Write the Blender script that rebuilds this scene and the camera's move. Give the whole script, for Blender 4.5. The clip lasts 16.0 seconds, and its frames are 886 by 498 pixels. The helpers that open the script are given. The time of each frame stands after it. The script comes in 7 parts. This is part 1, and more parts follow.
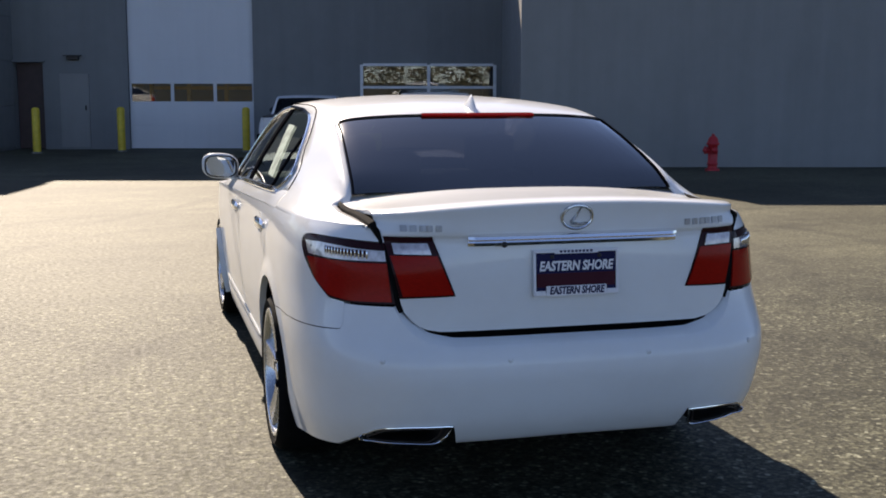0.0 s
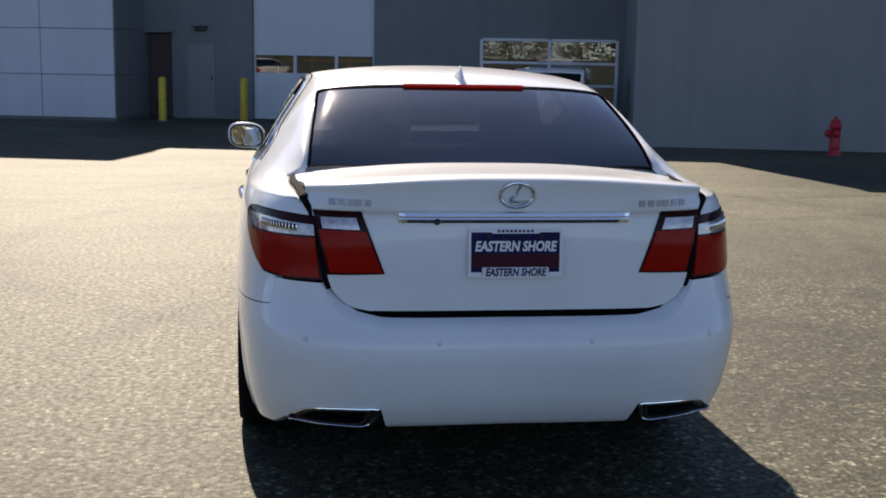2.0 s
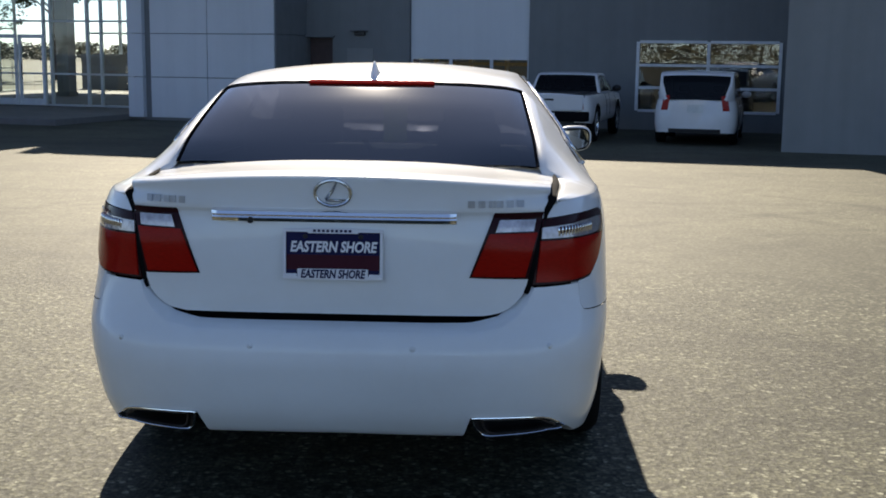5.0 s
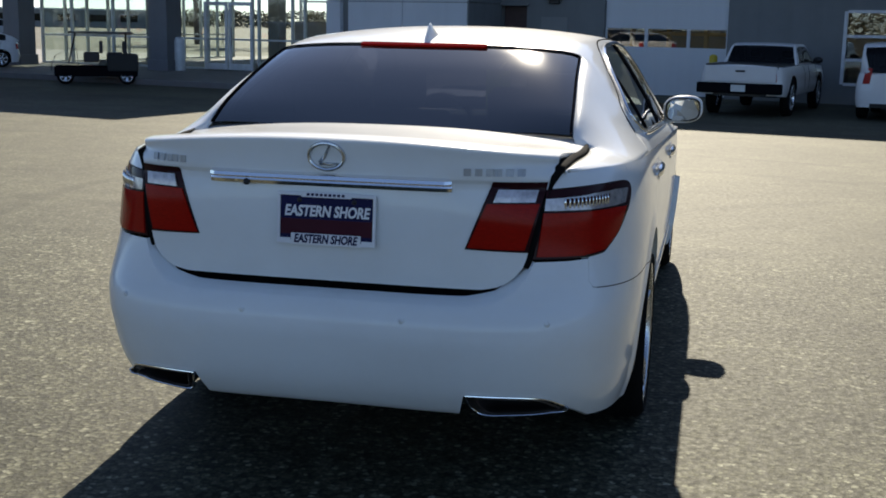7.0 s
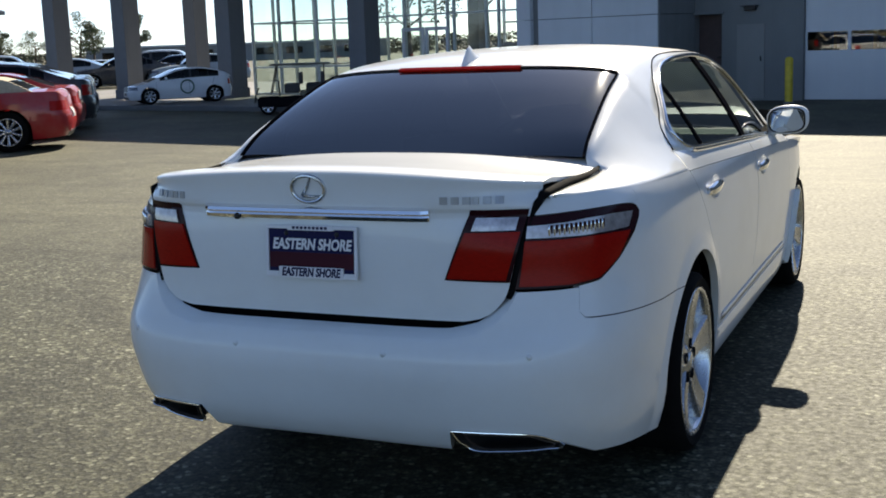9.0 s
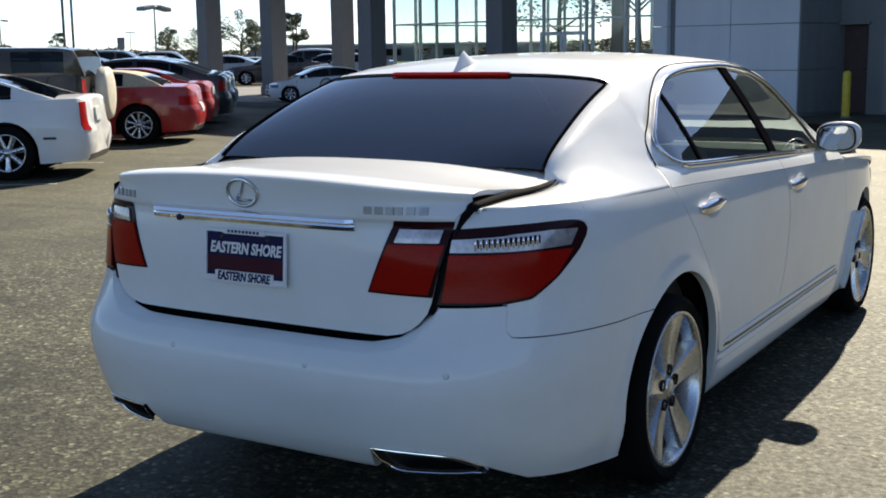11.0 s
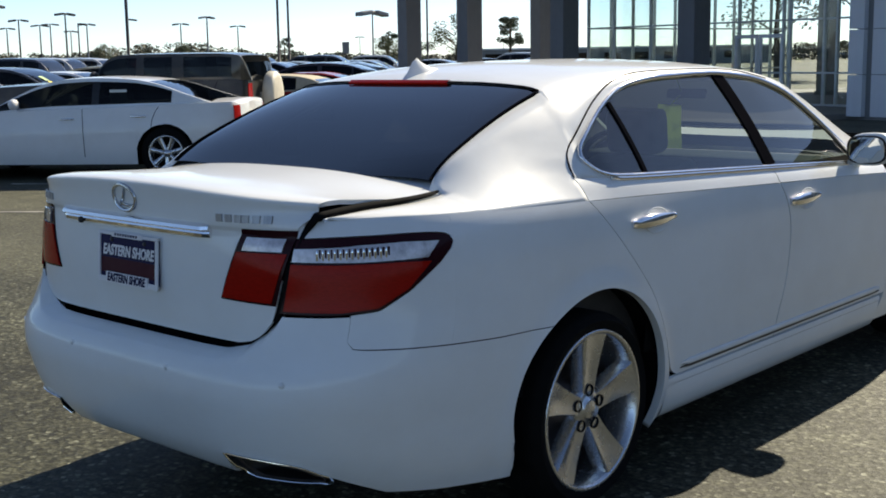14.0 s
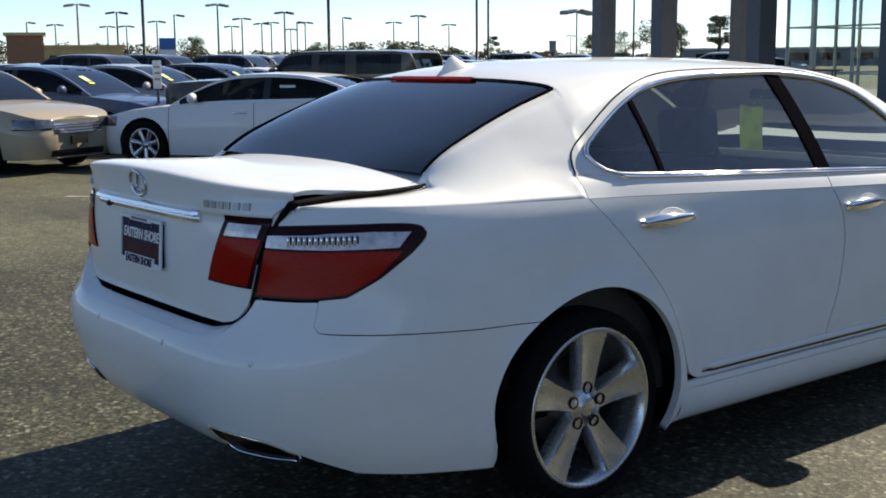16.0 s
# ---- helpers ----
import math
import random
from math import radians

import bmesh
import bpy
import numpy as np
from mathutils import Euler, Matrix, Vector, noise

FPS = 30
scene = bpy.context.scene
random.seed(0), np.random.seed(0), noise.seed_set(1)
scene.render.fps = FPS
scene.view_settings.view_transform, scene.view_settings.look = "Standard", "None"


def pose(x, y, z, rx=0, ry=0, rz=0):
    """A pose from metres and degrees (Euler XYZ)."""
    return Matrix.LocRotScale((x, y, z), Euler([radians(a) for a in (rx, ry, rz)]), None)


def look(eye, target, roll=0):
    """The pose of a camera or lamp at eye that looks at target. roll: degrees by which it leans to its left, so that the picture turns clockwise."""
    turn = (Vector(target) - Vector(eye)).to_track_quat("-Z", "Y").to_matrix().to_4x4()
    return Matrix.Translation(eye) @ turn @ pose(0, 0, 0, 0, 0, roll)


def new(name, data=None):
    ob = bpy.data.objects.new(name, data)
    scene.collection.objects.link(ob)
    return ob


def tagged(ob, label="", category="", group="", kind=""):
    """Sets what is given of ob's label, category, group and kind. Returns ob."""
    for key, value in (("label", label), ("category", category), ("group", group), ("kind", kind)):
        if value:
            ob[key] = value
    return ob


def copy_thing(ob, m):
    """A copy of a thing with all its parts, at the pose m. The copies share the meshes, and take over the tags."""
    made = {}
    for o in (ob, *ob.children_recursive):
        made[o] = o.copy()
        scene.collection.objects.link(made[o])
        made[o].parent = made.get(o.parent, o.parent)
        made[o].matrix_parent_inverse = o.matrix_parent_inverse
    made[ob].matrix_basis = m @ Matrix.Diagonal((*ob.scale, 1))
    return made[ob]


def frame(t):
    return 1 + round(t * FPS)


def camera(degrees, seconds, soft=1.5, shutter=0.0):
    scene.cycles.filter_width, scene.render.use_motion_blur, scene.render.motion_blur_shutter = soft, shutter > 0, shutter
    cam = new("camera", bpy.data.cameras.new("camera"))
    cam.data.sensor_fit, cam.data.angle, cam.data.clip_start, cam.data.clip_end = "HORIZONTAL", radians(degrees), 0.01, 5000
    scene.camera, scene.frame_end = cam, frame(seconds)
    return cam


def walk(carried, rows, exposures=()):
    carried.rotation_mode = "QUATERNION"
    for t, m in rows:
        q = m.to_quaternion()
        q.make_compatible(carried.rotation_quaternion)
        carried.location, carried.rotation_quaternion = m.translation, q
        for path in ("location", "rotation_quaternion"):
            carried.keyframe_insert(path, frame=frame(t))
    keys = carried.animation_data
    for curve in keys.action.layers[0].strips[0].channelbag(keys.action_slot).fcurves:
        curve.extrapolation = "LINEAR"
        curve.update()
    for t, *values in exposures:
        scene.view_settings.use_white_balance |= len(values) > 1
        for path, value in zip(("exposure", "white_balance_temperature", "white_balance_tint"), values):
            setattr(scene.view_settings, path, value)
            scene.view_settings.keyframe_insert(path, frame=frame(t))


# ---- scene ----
cam = camera(41.0, 16.0, soft=1.8)
PATH = [
    (0, (-1.503, -5.04, 1.581), (-0.994, -3.126, 1.299), 0.1),
    (0.5, (-1.299, -5.11, 1.586), (-0.855, -3.181, 1.294), 1.6),
    (1, (-1.12, -5.082, 1.566), (-0.69, -3.151, 1.267), 0.5),
    (1.5, (-0.916, -5.037, 1.572), (-0.571, -3.094, 1.249), 1.0),
    (2, (-0.763, -5.002, 1.561), (-0.495, -3.046, 1.238), 1.0),
    (2.5, (-0.546, -5.036, 1.556), (-0.359, -3.07, 1.241), -0.4),
    (3, (-0.311, -5.043, 1.565), (-0.206, -3.07, 1.253), 1.0),
    (3.5, (-0.123, -5.045, 1.548), (-0.008, -3.071, 1.247), 0.4),
    (4, (0.083, -4.971, 1.545), (0.079, -2.995, 1.239), 1.7),
    (4.2, (0.159, -4.934, 1.542), (0.149, -2.959, 1.23), 1.7),
    (6.3, (0.94, -4.738, 1.531), (0.64, -2.789, 1.197), 1.8),
    (6.5, (0.981, -4.685, 1.528), (0.666, -2.743, 1.171), 3.1),
    (7, (1.141, -4.625, 1.514), (0.709, -2.709, 1.141), 1.1),
    (7.5, (1.366, -4.583, 1.527), (0.779, -2.713, 1.13), 1.1),
    (8, (1.503, -4.515, 1.532), (0.855, -2.66, 1.159), 1.4),
    (8.2, (1.556, -4.479, 1.528), (0.875, -2.634, 1.169), 0.7),
    (10.3, (2.17, -4.037, 1.535), (1.224, -2.31, 1.182), -1.3),
    (10.5, (2.209, -4.011, 1.535), (1.231, -2.3, 1.193), 0.1),
    (11, (2.326, -3.895, 1.52), (1.305, -2.208, 1.19), -0.8),
    (11.5, (2.444, -3.745, 1.524), (1.37, -2.099, 1.153), 0.5),
    (12, (2.59, -3.673, 1.516), (1.477, -2.051, 1.151), 0.1),
    (12.5, (2.798, -3.603, 1.53), (1.628, -2.019, 1.18), 0.5),
    (13, (2.949, -3.532, 1.525), (1.768, -1.95, 1.208), 1.1),
    (13.5, (3.039, -3.373, 1.505), (1.765, -1.868, 1.172), -0.4),
    (14, (3.144, -3.239, 1.52), (1.824, -1.771, 1.201), -0.9),
    (14.5, (3.304, -3.156, 1.517), (1.93, -1.74, 1.194), -1.4),
    (15, (3.493, -3.099, 1.531), (2.05, -1.751, 1.214), 0.5),
    (15.5, (3.594, -3.007, 1.52), (2.077, -1.739, 1.219), 0.3),
    (16, (3.676, -2.804, 1.506), (2.12, -1.588, 1.189), -0.5),
]
# the clip's own camera drifts from a warm, bright picture to a cooler, darker one
LOOKS = [(0, 0.92, 7400, 19), (2, 0.90, 7400, 18), (4, 1.00, 7400, 16), (6.5, 0.70, 7100, 11), (8, 0.82, 7150, 11), (10.5, 1.00, 7250, 11), (11.5, 0.80, 7250, 11), (13, 0.68, 7250, 10), (16, 0.80, 7250, 11)]
walk(cam, [(t, look(eye, target, roll)) for t, eye, target, roll in PATH], LOOKS)

# ---- light ----
SUN_TO = Vector((-0.10, 0.795, 0.60)).normalized()      # towards the sun, beyond the buildings
world = bpy.data.worlds.new("sky")
scene.world = world
world.use_nodes = True
wn = world.node_tree.nodes
sky = wn.new("ShaderNodeTexSky")
sky.sky_type, sky.sun_disc = "NISHITA", False
sky.sun_elevation = math.asin(SUN_TO.z)
sky.sun_rotation = math.atan2(SUN_TO.x, SUN_TO.y)
sky.air_density, sky.dust_density, sky.ozone_density = 0.55, 0.15, 2.5
tint = wn.new("ShaderNodeMix")
tint.data_type, tint.blend_type = "RGBA", "MULTIPLY"
tint.inputs[0].default_value = 1.0
tint.inputs[7].default_value = (0.95, 0.995, 1.045, 1)
world.node_tree.links.new(sky.outputs[0], tint.inputs[6])
world.node_tree.links.new(tint.outputs[2], wn["Background"].inputs[0])
wn["Background"].inputs[1].default_value = 0.100
sun = new("sun", bpy.data.lights.new("sun", "SUN"))
sun.data.energy, sun.data.angle, sun.data.color = 5.0, radians(0.55), (1.0, 0.95, 0.84)
sun.matrix_world = look(SUN_TO * 60, (0, 0, 0))


# ---- materials ----
class Nodes:
    """A small wrapper for writing a node material in few lines."""

    def __init__(self, name):
        self.mat = bpy.data.materials.new(name)
        self.mat.use_nodes = True
        self.tree = self.mat.node_tree
        self.bsdf = self.tree.nodes["Principled BSDF"]
        self.coord = self.tree.nodes.new("ShaderNodeTexCoord").outputs["Object"]

    def add(self, kind, **inputs):
        node = self.tree.nodes.new(kind)
        for key, value in inputs.items():
            self.set(node.inputs[key.replace("_", " ")], value)
        return node

    def set(self, socket, value):
        if isinstance(value, bpy.types.NodeSocket):
            self.tree.links.new(value, socket)
        else:
            socket.default_value = value

    def noise(self, scale, detail=4.0, rough=0.6, vector=None):
        return self.add("ShaderNodeTexNoise", Scale=scale, Detail=detail, Roughness=rough, Vector=vector or self.coord).outputs["Fac"]

    def cells(self, scale, out="Distance", vector=None):
        return self.add("ShaderNodeTexVoronoi", Scale=scale, Vector=vector or self.coord).outputs[out]

    def stretch(self, sx, sy, sz):
        return self.add("ShaderNodeMapping", Vector=self.coord, Scale=(sx, sy, sz)).outputs[0]

    def ramp(self, fac, *stops):
        node = self.add("ShaderNodeValToRGB", Fac=fac)
        el = node.color_ramp.elements
        while len(el) < len(stops):
            el.new(0.5)
        for e, (p, c) in zip(el, stops):
            e.position = p
            e.color = (*c, 1) if isinstance(c, tuple) else (c, c, c, 1)
        return node.outputs[0]

    def mix(self, fac, a, b, kind="MIX"):
        node = self.tree.nodes.new("ShaderNodeMix")
        node.data_type, node.blend_type = "RGBA", kind
        self.set(node.inputs[0], fac)
        for k, v in ((6, a), (7, b)):
            self.set(node.inputs[k], (*v, 1) if isinstance(v, tuple) else v)
        return node.outputs[2]

    def bump(self, height, strength=0.3, distance=0.01):
        self.set(self.bsdf.inputs["Normal"], self.add("ShaderNodeBump", Height=height, Strength=strength, Distance=distance).outputs[0])

    def done(self, base=None, rough=None, metal=None, **more):
        if base is not None:
            self.set(self.bsdf.inputs["Base Color"], (*base, 1) if isinstance(base, tuple) else base)
        if rough is not None:
            self.set(self.bsdf.inputs["Roughness"], rough)
        if metal is not None:
            self.set(self.bsdf.inputs["Metallic"], metal)
        for key, value in more.items():
            self.set(self.bsdf.inputs[key.replace("_", " ")], value)
        return self.mat


def plain(name, base, rough=0.5, metal=0.0, vary=0.12, scale=6.0, **more):
    """A surface of one paint with slight blotches in colour and gloss."""
    n = Nodes(name)
    f = n.noise(scale, 5)
    lo, hi = tuple(c * (1 - vary) for c in base), tuple(min(1, c * (1 + vary)) for c in base)
    r = n.ramp(n.noise(scale * 2.7, 3), (0.3, max(0.0, rough - 0.06)), (0.7, min(1.0, rough + 0.06)))
    return n.done(n.ramp(f, (0.3, lo), (0.7, hi)), r, metal, **more)


def car_paint(name, base, flake=0.0, coat=1.0):
    """Clear-coated car paint with faint dust towards the sills and fine flakes."""
    n = Nodes(name)
    dust = n.noise(2.2, 6, 0.65)
    fine = n.noise(55.0, 3)
    dirty = tuple(c * 0.8 + d * 0.2 for c, d in zip(base, (0.35, 0.31, 0.25)))
    col = n.mix(n.ramp(n.mix(0.45, dust, n.noise(0.9, 5, 0.6, n.stretch(1.0, 1.0, 2.4))), (0.42, 0.0), (0.68, 0.8)), base, dirty)
    rough = n.ramp(fine, (0.3, 0.30), (0.7, 0.38))
    m = n.done(col, rough, flake)
    n.set(n.bsdf.inputs["Coat Weight"], coat * 0.75)
    n.set(n.bsdf.inputs["Coat IOR"], 1.48)
    n.set(n.bsdf.inputs["Specular IOR Level"], 0.12)
    n.set(n.bsdf.inputs["Coat Roughness"], n.ramp(n.noise(9, 4), (0.35, 0.05), (0.75, 0.10)))
    return m


def asphalt_material():
    """Coarse tan aggregate round the car that passes into a finer, paler wearing course beyond it."""
    n = Nodes("aggregate_asphalt")
    stone = n.add("ShaderNodeTexVoronoi", Vector=n.coord, Scale=50.0)
    chip = n.add("ShaderNodeTexVoronoi", Vector=n.coord, Scale=120.0)
    pick = n.add("ShaderNodeSeparateColor", Color=stone.outputs["Color"]).outputs[0]
    coarse = n.ramp(pick, (0.0, (0.022, 0.021, 0.014)), (0.30, (0.046, 0.044, 0.029)), (0.7, (0.078, 0.075, 0.050)), (0.92, (0.120, 0.117, 0.079)), (1.0, (0.25, 0.245, 0.18)))
    coarse = n.mix(1.0, coarse, n.ramp(n.add("ShaderNodeSeparateColor", Color=chip.outputs["Color"]).outputs[1], (0.0, 0.62), (1.0, 1.32)), "MULTIPLY")
    coarse = n.mix(1.0, coarse, n.ramp(n.noise(11.0, 4, 0.7), (0.32, 0.62), (0.68, 1.32)), "MULTIPLY")
    joint = n.ramp(stone.outputs["Distance"], (0.0, 1.0), (0.55, 0.92), (0.8, 0.45))
    coarse = n.mix(1.0, coarse, joint, "MULTIPLY")
    fine = n.ramp(pick, (0.0, (0.054, 0.050, 0.033)), (0.8, (0.094, 0.089, 0.059)), (1.0, (0.14, 0.134, 0.094)))
    # the border between the two courses wanders across the lot
    xyz = n.add("ShaderNodeSeparateXYZ", Vector=n.coord).outputs

    def math_node(op, a, b):
        node = n.tree.nodes.new("ShaderNodeMath")
        node.operation = op
        n.set(node.inputs[0], a)
        n.set(node.inputs[1], b)
        return node.outputs[0]

    ahead = math_node("ADD", xyz[1], math_node("MULTIPLY", n.noise(0.55, 4, 0.6), 2.6))
    aside = math_node("SUBTRACT", math_node("MULTIPLY", xyz[0], -1.0), 0.4)
    far = math_node("MAXIMUM", ahead, aside)
    worn = n.ramp(math_node("MULTIPLY", far, 0.1), (0.40, 0.0), (0.56, 0.85))
    grain = n.mix(worn, coarse, fine)
    big = n.noise(0.35, 6, 0.62)
    tone = n.ramp(big, (0.34, (0.685, 0.70, 0.705)), (0.47, (0.875, 0.90, 0.90)), (0.53, (1.085, 1.12, 1.11)), (0.68, (1.295, 1.33, 1.29)))
    mid = n.ramp(n.noise(3.2, 5, 0.7), (0.3, 0.78), (0.7, 1.16))
    # worn wheel tracks and faint oil stains
    track = n.ramp(n.noise(0.9, 3, 0.5, n.stretch(0.25, 1.7, 1.0)), (0.36, 0.80), (0.47, 1.0))
    # dark arcs left by turning tyres
    patchy = n.ramp(n.noise(0.8, 4, 0.6), (0.40, 0.0), (0.62, 1.0))
    for cx, cy, rad, wide in ((0.6, 4.9, 3.55, 0.16), (0.6, 4.9, 5.05, 0.14), (8.6, -2.6, 9.6, 0.20), (8.6, -2.6, 11.1, 0.16), (-6.0, -9.0, 13.4, 0.18), (9.0, -6.2, 13.3, 0.12), (-9.0, 14.5, 9.2, 0.14)):
        away = n.add("ShaderNodeVectorMath", Vector=n.coord)
        away.operation = "DISTANCE"
        away.inputs[1].default_value = (cx, cy, 0)
        size = math_node("ABSOLUTE", math_node("SUBTRACT", away.outputs["Value"], rad), 0.0)
        line = n.ramp(size, (wide * 0.4, 0.66), (wide, 1.0))
        track = n.mix(1.0, track, n.mix(patchy, line, (1.0, 1.0, 1.0)), "MULTIPLY")
    base = n.mix(1.0, n.mix(1.0, n.mix(1.0, grain, tone, "MULTIPLY"), mid, "MULTIPLY"), track, "MULTIPLY")
    n.bump(n.mix(0.5, stone.outputs["Distance"], n.noise(140.0, 2)), n.ramp(worn, (0.0, 0.60), (0.85, 0.30)), 0.006)
    return n.done(base, n.ramp(n.noise(30, 3), (0.3, 0.62), (0.7, 0.80)), Specular_IOR_Level=0.27, Specular_Tint=(0.95, 0.98, 0.82, 1))


M = {}
M["asphalt"] = asphalt_material()
M["white_paint"] = car_paint("pearl_white_paint", (0.80, 0.825, 0.825), 0.0)
M["black_plastic"] = plain("black_plastic", (0.012, 0.012, 0.013), 0.42, scale=14)
M["rubber"] = plain("tyre_rubber", (0.006, 0.006, 0.006), 0.9, scale=20, Specular_IOR_Level=0.1)
M["dark_void"] = plain("unlit_underside", (0.006, 0.006, 0.006), 0.95, scale=5, Specular_IOR_Level=0.1)
M["matte_black"] = plain("matte_black_trim", (0.008, 0.008, 0.010), 0.7, scale=12, Specular_IOR_Level=0.0)
M["chrome"] = plain("chrome", (0.82, 0.82, 0.83), 0.07, 1.0, vary=0.03)
M["alloy"] = plain("silver_alloy", (0.60, 0.61, 0.62), 0.24, 0.9, vary=0.05, scale=12)
M["brake"] = plain("brake_steel", (0.09, 0.075, 0.07), 0.55, 0.6)
M["beige"] = plain("beige_leather", (0.42, 0.36, 0.27), 0.5, scale=18)
M["dark_trim"] = plain("dark_cabin_trim", (0.035, 0.032, 0.03), 0.6)


def wall_material(name, base, streak=0.16, groove=0.0):
    """Painted cement or metal wall with rain streaks and soft stains."""
    n = Nodes(name)
    stain = n.ramp(n.noise(0.45, 6, 0.65), (0.3, 1 - streak), (0.7, 1 + streak * 0.5))
    run = n.ramp(n.noise(1.6, 5, 0.6, n.stretch(2.2, 2.2, 0.12)), (0.35, 1 - streak * 0.8), (0.6, 1.0))
    col = n.mix(1.0, n.mix(1.0, base, stain, "MULTIPLY"), run, "MULTIPLY")
    n.bump(n.noise(70, 4), 0.12, 0.004)
    return n.done(col, n.ramp(n.noise(4, 3), (0.3, 0.6), (0.7, 0.8)))


M["wall_grey"] = wall_material("grey_stucco", (0.235, 0.24, 0.235), 0.09)
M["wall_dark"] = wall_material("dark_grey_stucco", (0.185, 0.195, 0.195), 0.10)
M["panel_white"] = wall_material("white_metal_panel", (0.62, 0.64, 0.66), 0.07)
M["door_white"] = wall_material("white_door_skin", (0.66, 0.68, 0.70), 0.05)
M["column"] = wall_material("dark_column_cladding", (0.16, 0.165, 0.175), 0.12)
M["frame_white"] = plain("white_frame_paint", (0.72, 0.73, 0.73), 0.45)
M["frame_alu"] = plain("aluminium_frame", (0.50, 0.53, 0.52), 0.4, 0.3)
M["yellow"] = plain("yellow_bollard_paint", (0.62, 0.45, 0.03), 0.5, vary=0.2, scale=9)
M["hydrant_red"] = plain("hydrant_red_paint", (0.45, 0.02, 0.025), 0.42, vary=0.2, scale=12)
M["concrete"] = wall_material("walk_concrete", (0.17, 0.165, 0.155), 0.16)


def glass_material(name, tint, rough=0.0, reflect=0.06, ior=1.55, film=0.0, sheen=1.0):
    """Window glass: clear sheet that lets light pass with a tint and reflects at its face."""
    n = Nodes(name)
    out = n.tree.nodes["Material Output"]
    tr = n.add("ShaderNodeBsdfTransparent", Color=(*tint, 1))
    gl = n.add("ShaderNodeBsdfGlossy", Color=(sheen, sheen, sheen, 1), Roughness=rough)
    fr = n.add("ShaderNodeFresnel", IOR=ior)
    fac = n.add("ShaderNodeMath", Value=reflect)
    fac.operation = "ADD"
    n.set(fac.inputs[0], fr.outputs[0])
    fac.inputs[1].default_value = reflect
    mx = n.tree.nodes.new("ShaderNodeMixShader")
    n.set(mx.inputs[0], fac.outputs[0])
    n.set(mx.inputs[1], tr.outputs[0])
    n.set(mx.inputs[2], gl.outputs[0])
    face = mx.outputs[0]
    if film:
        # a film of dust spreads the sun's glint
        dust = n.add("ShaderNodeBsdfGlossy", Color=(1, 1, 1, 1), Roughness=0.12)
        over = n.tree.nodes.new("ShaderNodeMixShader")
        over.inputs[0].default_value = film
        n.set(over.inputs[1], face)
        n.set(over.inputs[2], dust.outputs[0])
        face = over.outputs[0]
    n.set(out.inputs["Surface"], face)
    return n.mat


M["glass_clear"] = glass_material("shop_glass", (0.80, 0.87, 0.84), 0.0, reflect=0.02)
M["glass_window"] = glass_material("dull_workshop_glass", (0.84, 0.86, 0.84), 0.0, reflect=0.05, ior=1.5, sheen=0.85)
M["glass_side"] = glass_material("tinted_side_glass", (0.29, 0.345, 0.325), 0.0, reflect=0.04)
M["glass_rear"] = glass_material("dark_tinted_rear_glass", (0.02, 0.022, 0.028), 0.02, reflect=0.08, film=0.016)
M["mirror"] = plain("mirror_glass", (0.85, 0.87, 0.86), 0.01, 1.0, vary=0.01)


# ---- mesh tools ----
def mesh_of(name, bm, material, smooth=False, angle=35):
    if smooth:
        for f in bm.faces:
            f.smooth = True
        for e in bm.edges:
            if len(e.link_faces) == 2 and e.calc_face_angle(0) > radians(angle):
                e.smooth = False
    data = bpy.data.meshes.new(name)
    bm.to_mesh(data)
    bm.free()
    for m in material if isinstance(material, (list, tuple)) else [material]:
        data.materials.append(m)
    return data


def part(name, bm, material, parent=None, label="", smooth=False, angle=35, m=None):
    """Links a bmesh as one mesh object under a thing or a part."""
    ob = new(name, mesh_of(name, bm, material, smooth, angle))
    if parent is not None:
        ob.parent = parent
    if m is not None:
        ob.matrix_basis = m
    if label:
        ob["label"] = label
    return ob


def empty(name, m, label, category, group="", kind=""):
    ob = new(name)
    ob.empty_display_size = 0.2
    ob.matrix_basis = m
    return tagged(ob, label, category, group, kind)


def box(bm, lo, hi, bevel=0.0, segments=2, m=None):
    """An axis-aligned box from corner to corner, with rounded edges."""
    lo, hi = Vector(lo), Vector(hi)
    ret = bmesh.ops.create_cube(bm, size=1.0, matrix=Matrix.Translation((lo + hi) / 2) @ Matrix.Diagonal((*(hi - lo), 1)))
    verts = ret["verts"]
    if bevel:
        edges = list({e for v in verts for e in v.link_edges})
        out = bmesh.ops.bevel(bm, geom=edges, offset=bevel, segments=segments, affect="EDGES", profile=0.6)
        verts = list({v for f in out["faces"] for v in f.verts} | {v for v in verts if v.is_valid})
    if m is not None:
        bmesh.ops.transform(bm, matrix=m, verts=[v for v in verts if v.is_valid])
    return bm


def solid(lo, hi, bevel=0.0, segments=2):
    return box(bmesh.new(), lo, hi, bevel, segments)


def grid(bm, rows, close_u=False, flip=False):
    """Faces over a grid of points; rows of equal length."""
    vs = [[bm.verts.new(p) for p in row] for row in rows]
    made = []
    nu = len(vs[0])
    for a, b in zip(vs, vs[1:]):
        for i in range(nu if close_u else nu - 1):
            j = (i + 1) % nu
            q = [a[i], a[j], b[j], b[i]]
            if flip:
                q.reverse()
            try:
                made.append(bm.faces.new(q))
            except ValueError:
                pass
    return vs, made


